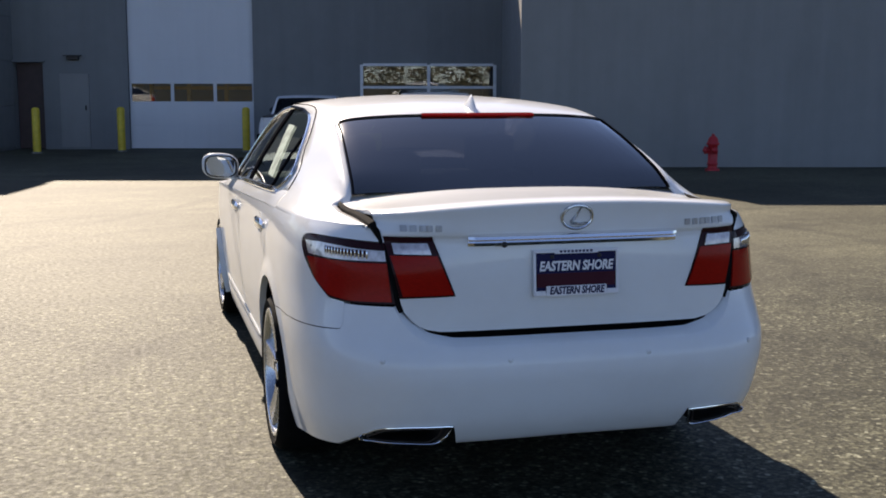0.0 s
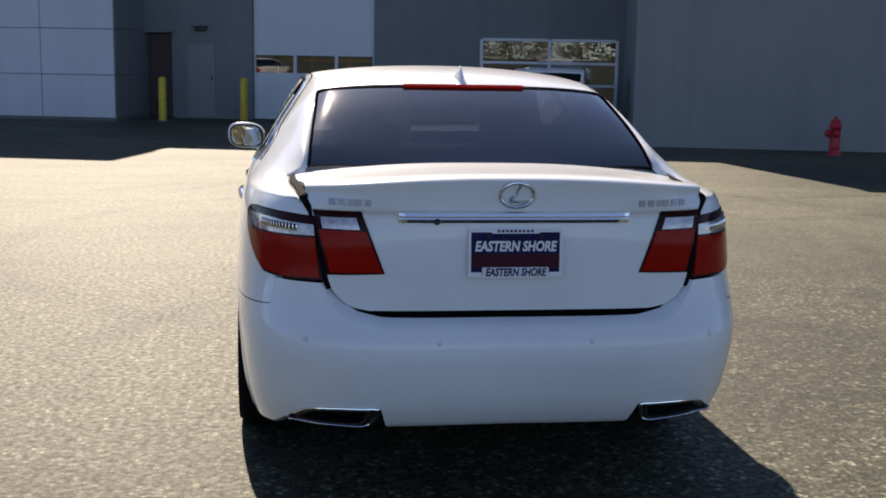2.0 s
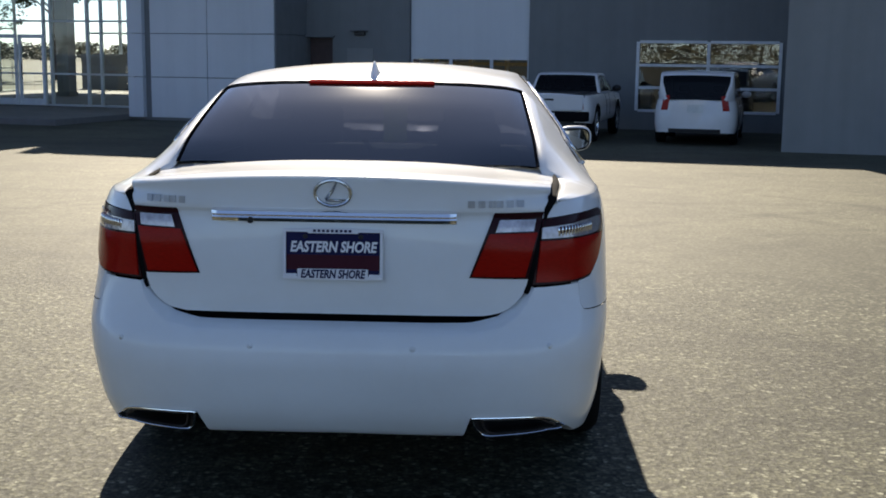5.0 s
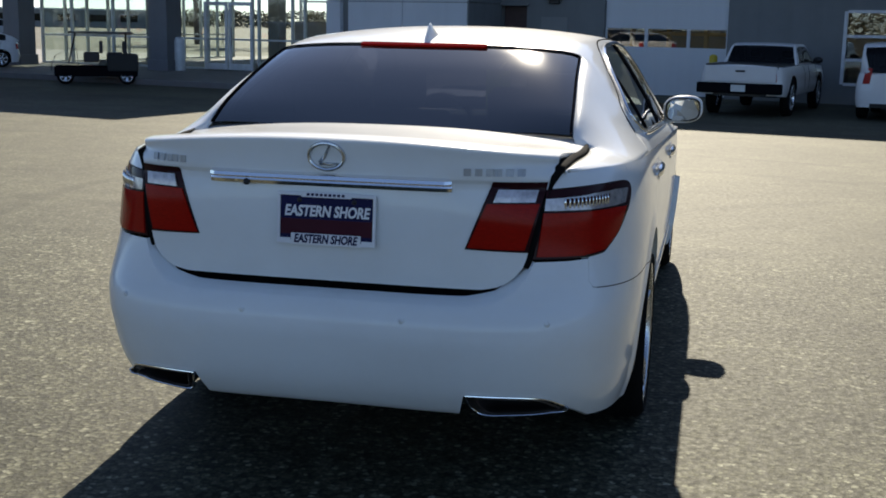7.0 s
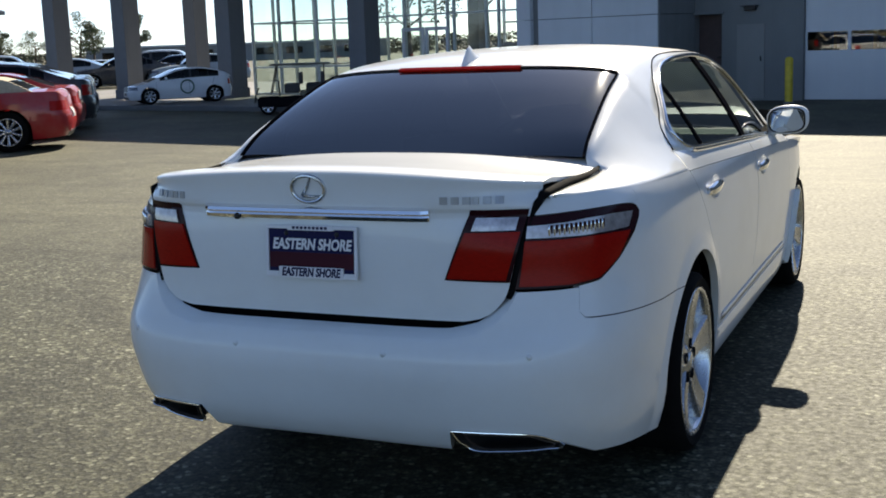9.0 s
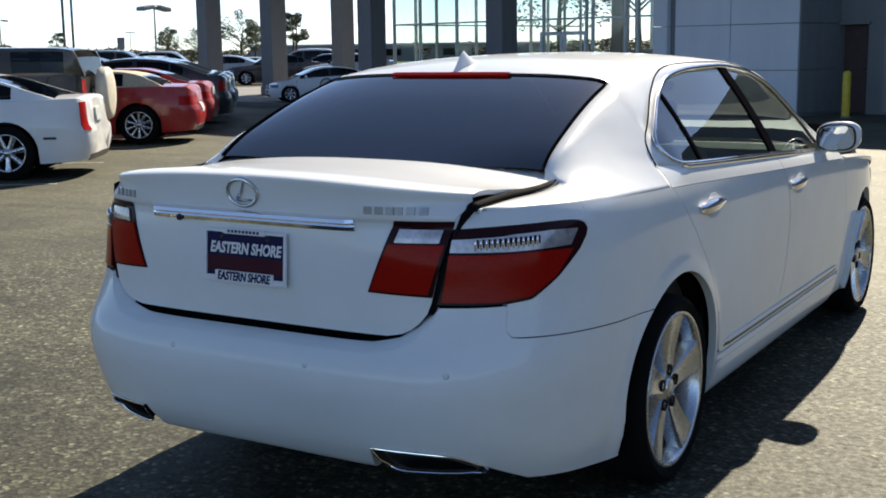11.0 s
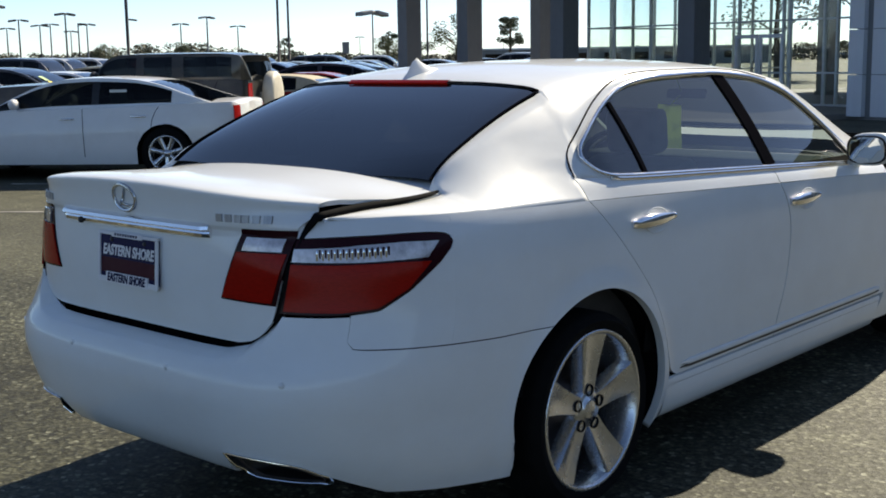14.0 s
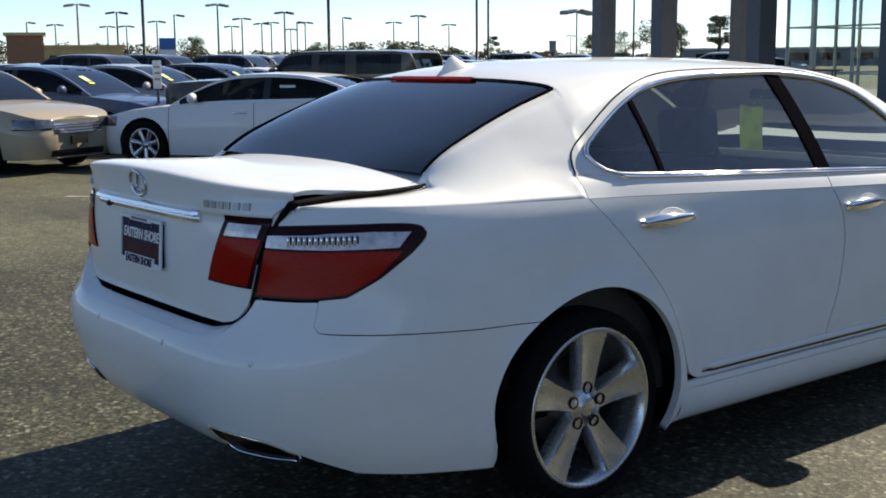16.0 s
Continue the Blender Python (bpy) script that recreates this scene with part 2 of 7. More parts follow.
def tube(bm, pts, radius, sides=8, closed=False, squash=None, caps=True):
    """A round bar along points; radius may be a list."""
    pts = [Vector(p) for p in pts]
    n = len(pts)
    rows = []
    up0 = None
    for i, p in enumerate(pts):
        a, b = (pts[(i - 1) % n], pts[(i + 1) % n]) if closed else (pts[max(0, i - 1)], pts[min(n - 1, i + 1)])
        d = (b - a).normalized()
        if up0 is None:
            up0 = Vector((0, 0, 1)) if abs(d.z) < 0.9 else Vector((1, 0, 0))
        side = d.cross(up0).normalized()
        up = side.cross(d).normalized()
        up0 = up
        r = radius[i] if isinstance(radius, (list, tuple)) else radius
        ra, rb = (r * squash[0], r * squash[1]) if squash else (r, r)
        rows.append([p + side * math.cos(t) * ra + up * math.sin(t) * rb for t in (math.tau * k / sides for k in range(sides))])
    if closed:
        rows.append(rows[0])
    vs, _ = grid(bm, rows, close_u=True, flip=True)
    if caps and not closed:
        bm.faces.new(vs[0][::-1])
        bm.faces.new(vs[-1])
    if closed:
        bmesh.ops.remove_doubles(bm, verts=[v for r in (vs[0], vs[-1]) for v in r], dist=1e-6)
    return bm


def lathe(bm, profile, steps=32, m=Matrix()):
    """Turns a profile of (radius, height) round the z axis."""
    rows = [[m @ Vector((r * math.cos(a), r * math.sin(a), h)) for a in (math.tau * k / steps for k in range(steps))] for r, h in profile]
    grid(bm, rows, close_u=True)
    return bm


def ease(x, *pts):
    """Piecewise smooth value from (x, y) pairs."""
    if x <= pts[0][0]:
        return pts[0][1]
    for (x0, y0), (x1, y1) in zip(pts, pts[1:]):
        if x <= x1:
            k = (x - x0) / (x1 - x0)
            return y0 + (y1 - y0) * k
    return pts[-1][1]


def curve(pts, n):
    """n points spaced evenly by length along a smooth line through pts (2D or 3D)."""
    pts = [Vector(p) for p in pts]
    dense = []
    for i in range(len(pts) - 1):
        p0, p1, p2, p3 = pts[max(0, i - 1)], pts[i], pts[i + 1], pts[min(len(pts) - 1, i + 2)]
        for k in range(12):
            t = k / 12
            dense.append(0.5 * (2 * p1 + (p2 - p0) * t + (2 * p0 - 5 * p1 + 4 * p2 - p3) * t * t + (3 * p1 - p0 - 3 * p2 + p3) * t ** 3))
    dense.append(pts[-1])
    cum = [0.0]
    for a, b in zip(dense, dense[1:]):
        cum.append(cum[-1] + (b - a).length)
    out, j = [], 0
    for i in range(n):
        s = cum[-1] * i / (n - 1)
        while j < len(cum) - 2 and cum[j + 1] < s:
            j += 1
        k = (s - cum[j]) / max(1e-9, cum[j + 1] - cum[j])
        out.append(dense[j].lerp(dense[j + 1], min(1, k)))
    return out


def smooth_table(pts):
    """A smooth function through (x, y) pairs (monotone-safe Hermite)."""
    xs, ys = [p[0] for p in pts], [p[1] for p in pts]
    d = [(ys[i + 1] - ys[i]) / (xs[i + 1] - xs[i]) for i in range(len(xs) - 1)]
    m = [d[0]] + [0.0 if a * b <= 0 else 2 * a * b / (a + b) for a, b in zip(d, d[1:])] + [d[-1]]

    def f(x):
        if x <= xs[0]:
            return ys[0]
        if x >= xs[-1]:
            return ys[-1]
        i = max(k for k in range(len(xs) - 1) if xs[k] <= x)
        h = xs[i + 1] - xs[i]
        t = (x - xs[i]) / h
        return ((2 * t ** 3 - 3 * t * t + 1) * ys[i] + (t ** 3 - 2 * t * t + t) * h * m[i]
                + (-2 * t ** 3 + 3 * t * t) * ys[i + 1] + (t ** 3 - t * t) * h * m[i + 1])
    return f


# ---- ground ----
bm = bmesh.new()
bmesh.ops.create_grid(bm, x_segments=40, y_segments=40, size=600)
ground = part("ground", bm, M["asphalt"])
tagged(ground, "worn tan aggregate asphalt of the car lot", "ground", kind="structure")

# the buildings stand at an angle to the car: their own axes
SITE = Matrix.Rotation(radians(-14.06), 4, "Z")

# ---- buildings ----
def site(name, bm, material, label, category="wall", kind="structure", smooth=False, parent=None):
    ob = part(name, bm, material, parent, "", smooth, m=SITE.copy() if parent is None else None)
    return tagged(ob, label, category, kind=kind)


W1, W2, PB, GL = 22.1, 16.6, 20.3, 22.9           # depth of the wall planes
H1, H2, H3 = 6.9, 5.3, 7.4
DOOR = (-7.02, -4.17, 3.7)                          # roll-up door: left, right, height
PASS = (-9.82, -8.94, 1.97)                         # passage door
CAB = (-8.57, -7.90, 0.05, 1.72)                    # metal service door
WIN = (-1.7, 1.34, 0.42, 1.93)                      # recess window


def sheet(lo, hi):
    """One leaf of glass between two corners, upright."""
    bm = bmesh.new()
    bm.faces.new([bm.verts.new(p) for p in ((lo[0], lo[1], lo[2]), (hi[0], hi[1], lo[2]), (hi[0], hi[1], hi[2]), (lo[0], lo[1], hi[2]))])
    return bm


def wall_with_holes(u0, u1, z1, v, thick, holes, bm=None, z0=0.0):
    """A wall in the u-z plane with openings (u0, u1, z0, z1) through it."""
    bm = bm or bmesh.new()
    us = sorted({u0, u1, *[h[0] for h in holes], *[h[1] for h in holes]})
    for a, b in zip(us, us[1:]):
        mid = (a + b) / 2
        z = z0
        for lo, hi in sorted((h[2], h[3]) for h in holes if h[0] <= mid <= h[1]):
            if lo > z:
                box(bm, (a, v, z), (b, v + thick, lo))
            z = hi
        if z < z1:
            box(bm, (a, v, z), (b, v + thick, z1))
    return bm


bm = wall_with_holes(-9.62, 1.5, H1, W1, 0.3, [(DOOR[0], DOOR[1], 0, DOOR[2]), (PASS[0] + 0.22, PASS[1], 0, PASS[2]), (CAB[0], CAB[1], CAB[2], CAB[3]), WIN])
site("wall_north", bm, M["wall_dark"], "dark grey stucco workshop wall with door and window openings")
bm = solid((1.5, W2, 0), (34, W2 + 5.8, H2))
site("wall_east", bm, M["wall_grey"], "plain grey stucco wall of the workshop wing")
bm = solid((1.46, W2 - 0.04, H2), (34, W2 + 5.8, H2 + 0.12))
site("wall_east_coping", bm, M["wall_dark"], "thin metal coping on the wing wall", "trim")
bm = solid((-9.62, W1 + 0.3, H1 - 0.2), (1.5, W1 + 14, H1))
site("workshop_roof", bm, M["wall_dark"], "flat roof of the workshop", "roof")
bm = bmesh.new()
box(bm, (-9.62, W1 + 9.0, 0), (1.5, W1 + 9.2, H1 - 0.2))
box(bm, (1.5, W1 + 0.3, 0), (1.7, W1 + 9.0, H1 - 0.2))
box(bm, (-9.82, W1 + 0.3, 0), (-9.62, W1 + 9.0, H1 - 0.2))
site("wall_workshop_back", bm, M["wall_dark"], "plain inner walls of the dim workshop")

# roll-up door: sections and a row of three panes
rollup = empty("rollup_door", SITE.copy(), "white sectional roll-up door with a row of panes", "door", kind="structure")
u0, u1 = DOOR[0] + 0.01, DOOR[1] - 0.01
for z0, z1 in ((0.02, 0.5395), (0.5405, 1.0595), (1.5205, 2.0395), (2.0405, 2.5995), (2.6005, 3.1595), (3.1605, 3.69)):
    part("door_section", solid((u0, W1 + 0.10, z0), (u1, W1 + 0.15, z1), 0.0012, 1), M["door_white"], rollup)
rail = bmesh.new()
wall_with_holes(u0, u1, 1.52, W1 + 0.10, 0.05, [(-6.965, -6.075, 1.09, 1.495), (-6.0, -5.10, 1.09, 1.495), (-5.025, -4.215, 1.09, 1.495)], rail, 1.06)
part("window_section", rail, M["door_white"], rollup)
for a, b in ((-6.965, -6.075), (-6.0, -5.10), (-5.025, -4.215)):
    part("pane", solid((a, W1 + 0.115, 1.09), (b, W1 + 0.121, 1.495)), M["glass_window"], rollup, "door pane")
part("bottom_seal", solid((u0, W1 + 0.09, 0.0), (u1, W1 + 0.16, 0.02)), M["black_plastic"], rollup, "black rubber seal")

# orange beams and posts, added to give the door's panes warm tones
M["pane_orange"] = plain("pane_tone_orange", (0.55, 0.26, 0.04), 0.5, vary=0.3, scale=4)
rack = empty("pane_tone_bars", SITE.copy(), "yellow-orange bars added for the warm tones in the door panes", "rack")
for z in (0.3, 0.9, 1.35, 1.8):
    part("pane_tone_beam", solid((-6.9, W1 + 1.6, z), (-4.2, W1 + 1.72, z + 0.08)), M["pane_orange"], rack)
for u in (-6.9, -6.0, -5.1, -4.3):
    part("pane_tone_post", solid((u, W1 + 1.58, 0), (u + 0.08, W1 + 1.74, 2.2)), M["pane_orange"], rack)

# passage door, standing deep in its dark reveal, with a lighter head
M["door_brown"] = plain("dark_brown_door_paint", (0.075, 0.045, 0.04), 0.5)
d = part("door_1", solid((PASS[0] + 0.23, W1 + 0.20, 0.01), (PASS[1] - 0.01, W1 + 0.25, PASS[2] - 0.01), 0.004), M["door_brown"], None, m=SITE.copy())
tagged(d, "dark brown steel door in a deep reveal", "door", kind="structure")
bm = bmesh.new()
tube(bm, [(PASS[1] - 0.10, W1 + 0.185, 0.98), (PASS[1] - 0.10, W1 + 0.15, 0.98), (PASS[1] - 0.20, W1 + 0.15, 0.98)], 0.010, 8)
part("door_handle", bm, M["chrome"], d, "steel lever", True)
site("door_head", solid((PASS[0] + 0.18, W1 - 0.06, PASS[2]), (PASS[1] + 0.05, W1 + 0.02, PASS[2] + 0.05), 0.005), M["wall_dark"], "dark drip strip over the brown door", "trim")
d = part("door_2", solid((CAB[0] + 0.005, W1 - 0.02, CAB[2]), (CAB[1] - 0.005, W1 + 0.03, CAB[3]), 0.006), M["wall_grey"], None, m=SITE.copy())
tagged(d, "grey metal service door flush in the wall", "door", kind="structure")
bm = bmesh.new()
tube(bm, [(CAB[1] - 0.08, W1 - 0.02, 0.9), (CAB[1] - 0.08, W1 - 0.06, 0.9), (CAB[1] - 0.08, W1 - 0.06, 1.0)], 0.012, 8)
part("door_handle", bm, M["black_plastic"], d, "", True)
# lamp over the service door
lamp = empty("wall_lamp", SITE.copy(), "small dark wall lamp over the service door", "lamp")
part("lamp_body", solid((-8.36, W1 - 0.10, 2.02), (-8.10, W1, 2.12), 0.02), M["black_plastic"], lamp)
part("lamp_visor", solid((-8.42, W1 - 0.20, 2.11), (-8.04, W1 - 0.02, 2.13), 0.005), M["black_plastic"], lamp)

# recess window: white frame, two columns and three rows of panes
win = empty("window_1", SITE.copy(), "white-framed workshop window of six panes", "window", kind="structure")
ucols, zrows = (WIN[0], -0.17, WIN[1]), (WIN[2], 0.93, 1.42, WIN[3])
for u in ucols:
    part("window_frame", solid((u - 0.035, W1 - 0.03, WIN[2]), (u + 0.035, W1 + 0.06, WIN[3]), 0.005), M["frame_white"], win)
for z in zrows:
    part("window_rail", solid((WIN[0] + 0.036, W1 - 0.025, z - 0.03), (-0.17 - 0.036, W1 + 0.055, z + 0.03), 0.004), M["frame_white"], win)
    part("window_rail", solid((-0.17 + 0.036, W1 - 0.025, z - 0.03), (WIN[1] - 0.036, W1 + 0.055, z + 0.03), 0.004), M["frame_white"], win)
for a, b in zip(ucols, ucols[1:]):
    for c, e in zip(zrows, zrows[1:]):
        part("pane", solid((a + 0.036, W1 + 0.01, c + 0.031), (b - 0.036, W1 + 0.016, e - 0.031)), M["glass_window"], win)

# white panel block beside the passage
block = empty("panel_wing", SITE.copy(), "wing of the building clad in large white panels", "wall", kind="structure")
part("core", solid((-13.2, PB + 0.05, 0), (-9.64, PB + 6, H3 - 0.05)), M["wall_dark"], block)
us = (-12.78, -11.31, -9.63)
zs = (0.06, 1.0, 2.0, 2.98, 3.96, 4.94, 5.92, 6.9, H3)
for a, b in zip(us, us[1:]):
    for c, e in zip(zs, zs[1:]):
        part("panel", solid((a + 0.008, PB, c + 0.008), (b - 0.008, PB + 0.045, e - 0.008), 0.004, 1), M["panel_white"], block)
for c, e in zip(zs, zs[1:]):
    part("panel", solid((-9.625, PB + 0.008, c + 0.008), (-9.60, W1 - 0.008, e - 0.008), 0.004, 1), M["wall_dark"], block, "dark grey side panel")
    part("panel", solid((-13.32, PB - 0.10, c + 0.008), (-12.93, PB + 0.05, e - 0.008), 0.004, 1), M["panel_white"], block)
part("plinth", solid((-13.30, PB + 0.01, 0), (-9.63, PB + 0.05, 0.06)), M["concrete"], block)

# yellow bollards
def bollard(u, v, h):
    b = empty("bollard", SITE @ pose(u, v, 0), "yellow painted steel bollard beside the workshop door", "bollard", "door bollards")
    bm = bmesh.new()
    lathe(bm, [(0.085, 0.0), (0.085, h - 0.05), (0.075, h - 0.02), (0.045, h), (0.0, h + 0.008)], 20)
    part("post", bm, M["yellow"], b, "", True)
    bm = bmesh.new()
    lathe(bm, [(0.12, 0.0), (0.12, 0.02), (0.085, 0.035)], 20)
    part("footing", bm, M["concrete"], b, "", True)


bollard(-8.66, 20.6, 0.98)
bollard(-6.98, 21.2, 0.98)
bollard(-4.22, 21.2, 0.98)

# fire hydrant
hyd = empty("fire_hydrant", SITE @ pose(4.86, 15.75, 0), "red fire hydrant in front of the grey wall", "hydrant")
bm = bmesh.new()
lathe(bm, [(0.13, 0.0), (0.13, 0.03), (0.09, 0.035), (0.085, 0.10), (0.10, 0.11), (0.10, 0.13), (0.085, 0.14), (0.085, 0.45), (0.115, 0.46), (0.115, 0.49), (0.095, 0.50), (0.085, 0.56), (0.05, 0.605), (0.03, 0.615)], 28)
part("barrel", bm, M["hydrant_red"], hyd, "", True)
bm = bmesh.new()
lathe(bm, [(0.028, 0.61), (0.028, 0.65), (0.0, 0.655)], 6)
part("top_nut", bm, M["hydrant_red"], hyd)
for ang, r in ((90, 0.045), (-90, 0.045), (180, 0.06)):
    bm = bmesh.new()
    m = Matrix.Translation((0, 0, 0.36)) @ Matrix.Rotation(radians(ang), 4, "Z") @ Matrix.Rotation(radians(90), 4, "Y")
    lathe(bm, [(r, 0.07), (r, 0.12), (r + 0.012, 0.125), (r + 0.012, 0.15), (r * 0.5, 0.155), (r * 0.5, 0.175), (0, 0.176)], 16, m)
    part("nozzle_cap", bm, M["hydrant_red"], hyd, "", True)

# glazed showroom behind the portico
KERB_V = 17.3
site("walkway", solid((-38, KERB_V, -0.1), (-13.34, 34, 0.13), 0.02), M["concrete"], "raised concrete walkway before the showroom", "pavement")
show = empty("showroom_glazing", SITE.copy(), "tall showroom glass wall with slim metal mullions", "window", kind="structure")
us = [-13.35, -14.83, -15.7, -16.1, -17.2, -17.42, -18.95, -20.7, -22.4, -24.0, -25.2]
zs = (0.16, 0.98, 2.35, 3.6, 5.2)
for u in us:
    part("mullion", solid((u - 0.03, GL - 0.05, 0.14), (u + 0.03, GL + 0.05, 5.2), 0.005), M["frame_alu"], show)
for a, b in zip(us, us[1:]):
    for z in zs:
        part("transom", solid((b + 0.031, GL - 0.04, z - 0.025), (a - 0.031, GL + 0.04, z + 0.025), 0.004), M["frame_alu"], show)
    for c, e in zip(zs, zs[1:]):
        part("pane", sheet((b + 0.031, GL, c + 0.026), (a - 0.031, GL, e - 0.026)), M["glass_clear"], show)
site("showroom_roof", solid((-25.6, GL - 0.4, 5.2), (-13.3, 38, 5.7)), M["panel_white"], "pale roof edge over the showroom glass", "roof")
site("showroom_floor", solid((-25.4, GL + 0.1, 0.131), (-13.3, 37, 0.15)), M["concrete"], "pale polished showroom floor", "floor")
# its end wall of glass, seen with the sky behind
end = empty("showroom_end_glazing", SITE.copy(), "glass end wall of the showroom", "window", kind="structure")
vs_ = [GL + 0.95 * k for k in range(11)]
for v in vs_:
    part("mullion", solid((-25.25, v - 0.03, 0.14), (-25.15, v + 0.03, 5.2), 0.005), M["frame_alu"], end)
for a, b in zip(vs_, vs_[1:]):
    for z in zs:
        part("transom", solid((-25.24, a + 0.031, z - 0.025), (-25.16, b - 0.031, z + 0.025), 0.004), M["frame_alu"], end)
    for c, e in zip(zs, zs[1:]):
        part("pane", sheet((-25.2, a + 0.031, c + 0.026), (-25.2, b - 0.031, e - 0.026)), M["glass_clear"], end)
# added columns that block part of the bright view through the glass
for u, v in ((-23.6, 26.2), (-21.2, 29.5), (-17.6, 30.5), (-15.4, 27.0)):
    c = empty("darkening_column", SITE @ pose(u, v, 0.15), "grey square column added to darken the view through the showroom", "column", "showroom columns")
    part("shaft", solid((-0.22, -0.22, 0), (0.22, 0.22, 5.05), 0.01), M["wall_grey"], c)
    part("base", solid((-0.25, -0.25, 0), (0.25, 0.25, 0.12), 0.01), M["wall_dark"], c)
# far side of the showroom: glass to the open
far = empty("showroom_far_glazing", SITE.copy(), "far glass wall of the showroom", "window", kind="structure")
for k in range(9):
    u = -25.2 + 1.48 * k
    part("mullion", solid((u - 0.05, 36.9, 0.14), (u + 0.05, 37.0, 5.2)), M["frame_alu"], far)
for z in (0.9, 2.3, 3.6):
    part("transom", solid((-25.2, 36.92, z - 0.04), (-13.3, 36.98, z + 0.04)), M["frame_alu"], far)
# dark screen added at the back so the lower glass reads darker
site("showroom_dark_screen", solid((-25.2, 36.5, 0.14), (-13.3, 36.7, 1.5)), M["wall_dark"], "low dark screen added to darken the showroom's lower part")
# entrance doors in the glass front
ent = empty("entrance_door", SITE.copy(), "white-framed double entrance door in the glass front", "door", kind="structure")
for a in (-19.0, -18.15):
    for lo, hi in (((a, GL - 0.12, 0.15), (a + 0.08, GL - 0.06, 2.0)), ((a + 0.72, GL - 0.12, 0.15), (a + 0.80, GL - 0.06, 2.0)), ((a + 0.081, GL - 0.12, 0.15), (a + 0.719, GL - 0.06, 0.32)), ((a + 0.081, GL - 0.12, 1.9), (a + 0.719, GL - 0.06, 2.0))):
        part("door_frame", solid(lo, hi, 0.004), M["frame_white"], ent)
    bm = bmesh.new()
    tube(bm, [(a + (0.68 if a < -18.5 else 0.12), GL - 0.13, 0.8), (a + (0.68 if a < -18.5 else 0.12), GL - 0.16, 0.85), (a + (0.68 if a < -18.5 else 0.12), GL - 0.16, 1.3)], 0.012, 8)
    part("door_handle", bm, M["chrome"], ent, "", True)
# litter bin by the entrance
bin_ = empty("litter_bin", SITE @ pose(-18.9, 21.6, 0.13), "slim white litter bin by the entrance", "bin")
bm = bmesh.new()
lathe(bm, [(0.14, 0.0), (0.15, 0.02), (0.15, 0.8), (0.13, 0.84), (0.10, 0.9), (0.0, 0.91)], 20)
part("barrel", bm, M["frame_white"], bin_, "", True)

# portico columns and roof
for u, v in ((-19.3, 21.5), (-24.6, 21.4), (-29.2, 21.1), (-32.8, 21.0), (-31.8, 26.3)):
    c = empty("column", SITE @ pose(u, v, 0.0), "dark clad square portico column on the walkway", "column", "portico columns")
    part("shaft", solid((-0.31, -0.31, 0.13), (0.31, 0.31, 5.85), 0.012), M["column"], c)
    part("base", solid((-0.35, -0.35, 0.10), (0.35, 0.35, 0.42), 0.015), M["column"], c)
site("portico_roof", solid((-34.0, 17.6, 5.85), (-13.4, 27.0, 6.5)), M["panel_white"], "flat roof of the portico on dark columns", "roof")

# ---- the white sedan ----
# Its own axes are the world's: x across, y forward from the rear axle, z up.
YC, YD, YF = 0.2, 1.9, 3.98
ARCH_R, ARCH_F, ARCH_Z, ARCH_RAD = -0.003, 3.10, 0.303, 0.445
WHEEL_R, WHEEL_F, WHEEL_Z = -0.028, 3.09, 0.335
FRONT_Z, FRONT_RAD = 0.330, 0.392
half_width = smooth_table([(0.15, 0.86), (0.22, 0.885), (0.32, 0.908), (0.45, 0.922), (0.62, 0.934), (0.78, 0.937), (0.92, 0.932), (1.0, 0.922), (1.05, 0.908), (1.09, 0.885), (1.13, 0.85)])
corner_n = smooth_table([(0.3, 4.8), (0.65, 4.9), (0.82, 4.4), (1.0, 4.2), (1.12, 4.0)])
tail_bumper = smooth_table([(0.22, -1.05), (0.28, -1.115), (0.33, -1.165), (0.40, -1.215), (0.5, -1.25), (0.58, -1.266), (0.62, -1.263), (0.65, -1.253), (0.68, -1.234), (0.705, -1.222), (0.75, -1.206), (0.815, -1.193), (0.9, -1.19)])
tail_lid = smooth_table([(0.70, -1.168), (0.78, -1.184), (0.9, -1.189), (1.0, -1.183), (1.042, -1.178), (1.056, -1.190), (1.11, -1.197), (1.14, -1.205), (1.162, -1.211)])
tail_side = smooth_table([(0.58, -1.266), (0.62, -1.263), (0.65, -1.253), (0.68, -1.234), (0.705, -1.222), (0.75, -1.206), (0.815, -1.193), (1.0, -1.182), (1.08, -1.165), (1.13, -1.14)])
nose = smooth_table([(0.15, 3.86), (0.3, 3.95), (0.5, 3.98), (0.7, 3.95), (0.85, 3.86), (1.0, 3.7)])


def _arc(n, hw, depth):
    """Arc length along a quarter superellipse, tabled by its angle."""
    angles = [math.pi / 2 * u ** 4 / (u ** 4 + (1 - u) ** 4) for u in (k / 600 for k in range(601))]
    pts = [Vector((hw * math.sin(a) ** (2 / n), depth * math.cos(a) ** (2 / n))) for a in angles]
    cum = [0.0]
    for a, b in zip(pts, pts[1:]):
        cum.append(cum[-1] + (b - a).length)
    return angles, pts, cum


REAR_A, REAR_P, REAR_S = _arc(4.3, 0.935, YC + 1.19)
FRONT_A, FRONT_P, FRONT_S = _arc(4.5, 0.935, YF - YD)
S_C = REAR_S[-1]
S_D = S_C + YD - YC
S_END = S_D + FRONT_S[-1]


def sx(x):
    """Outline coordinate of the tail's point x off the middle."""
    return float(np.interp(x, [p.x for p in REAR_P], REAR_S))


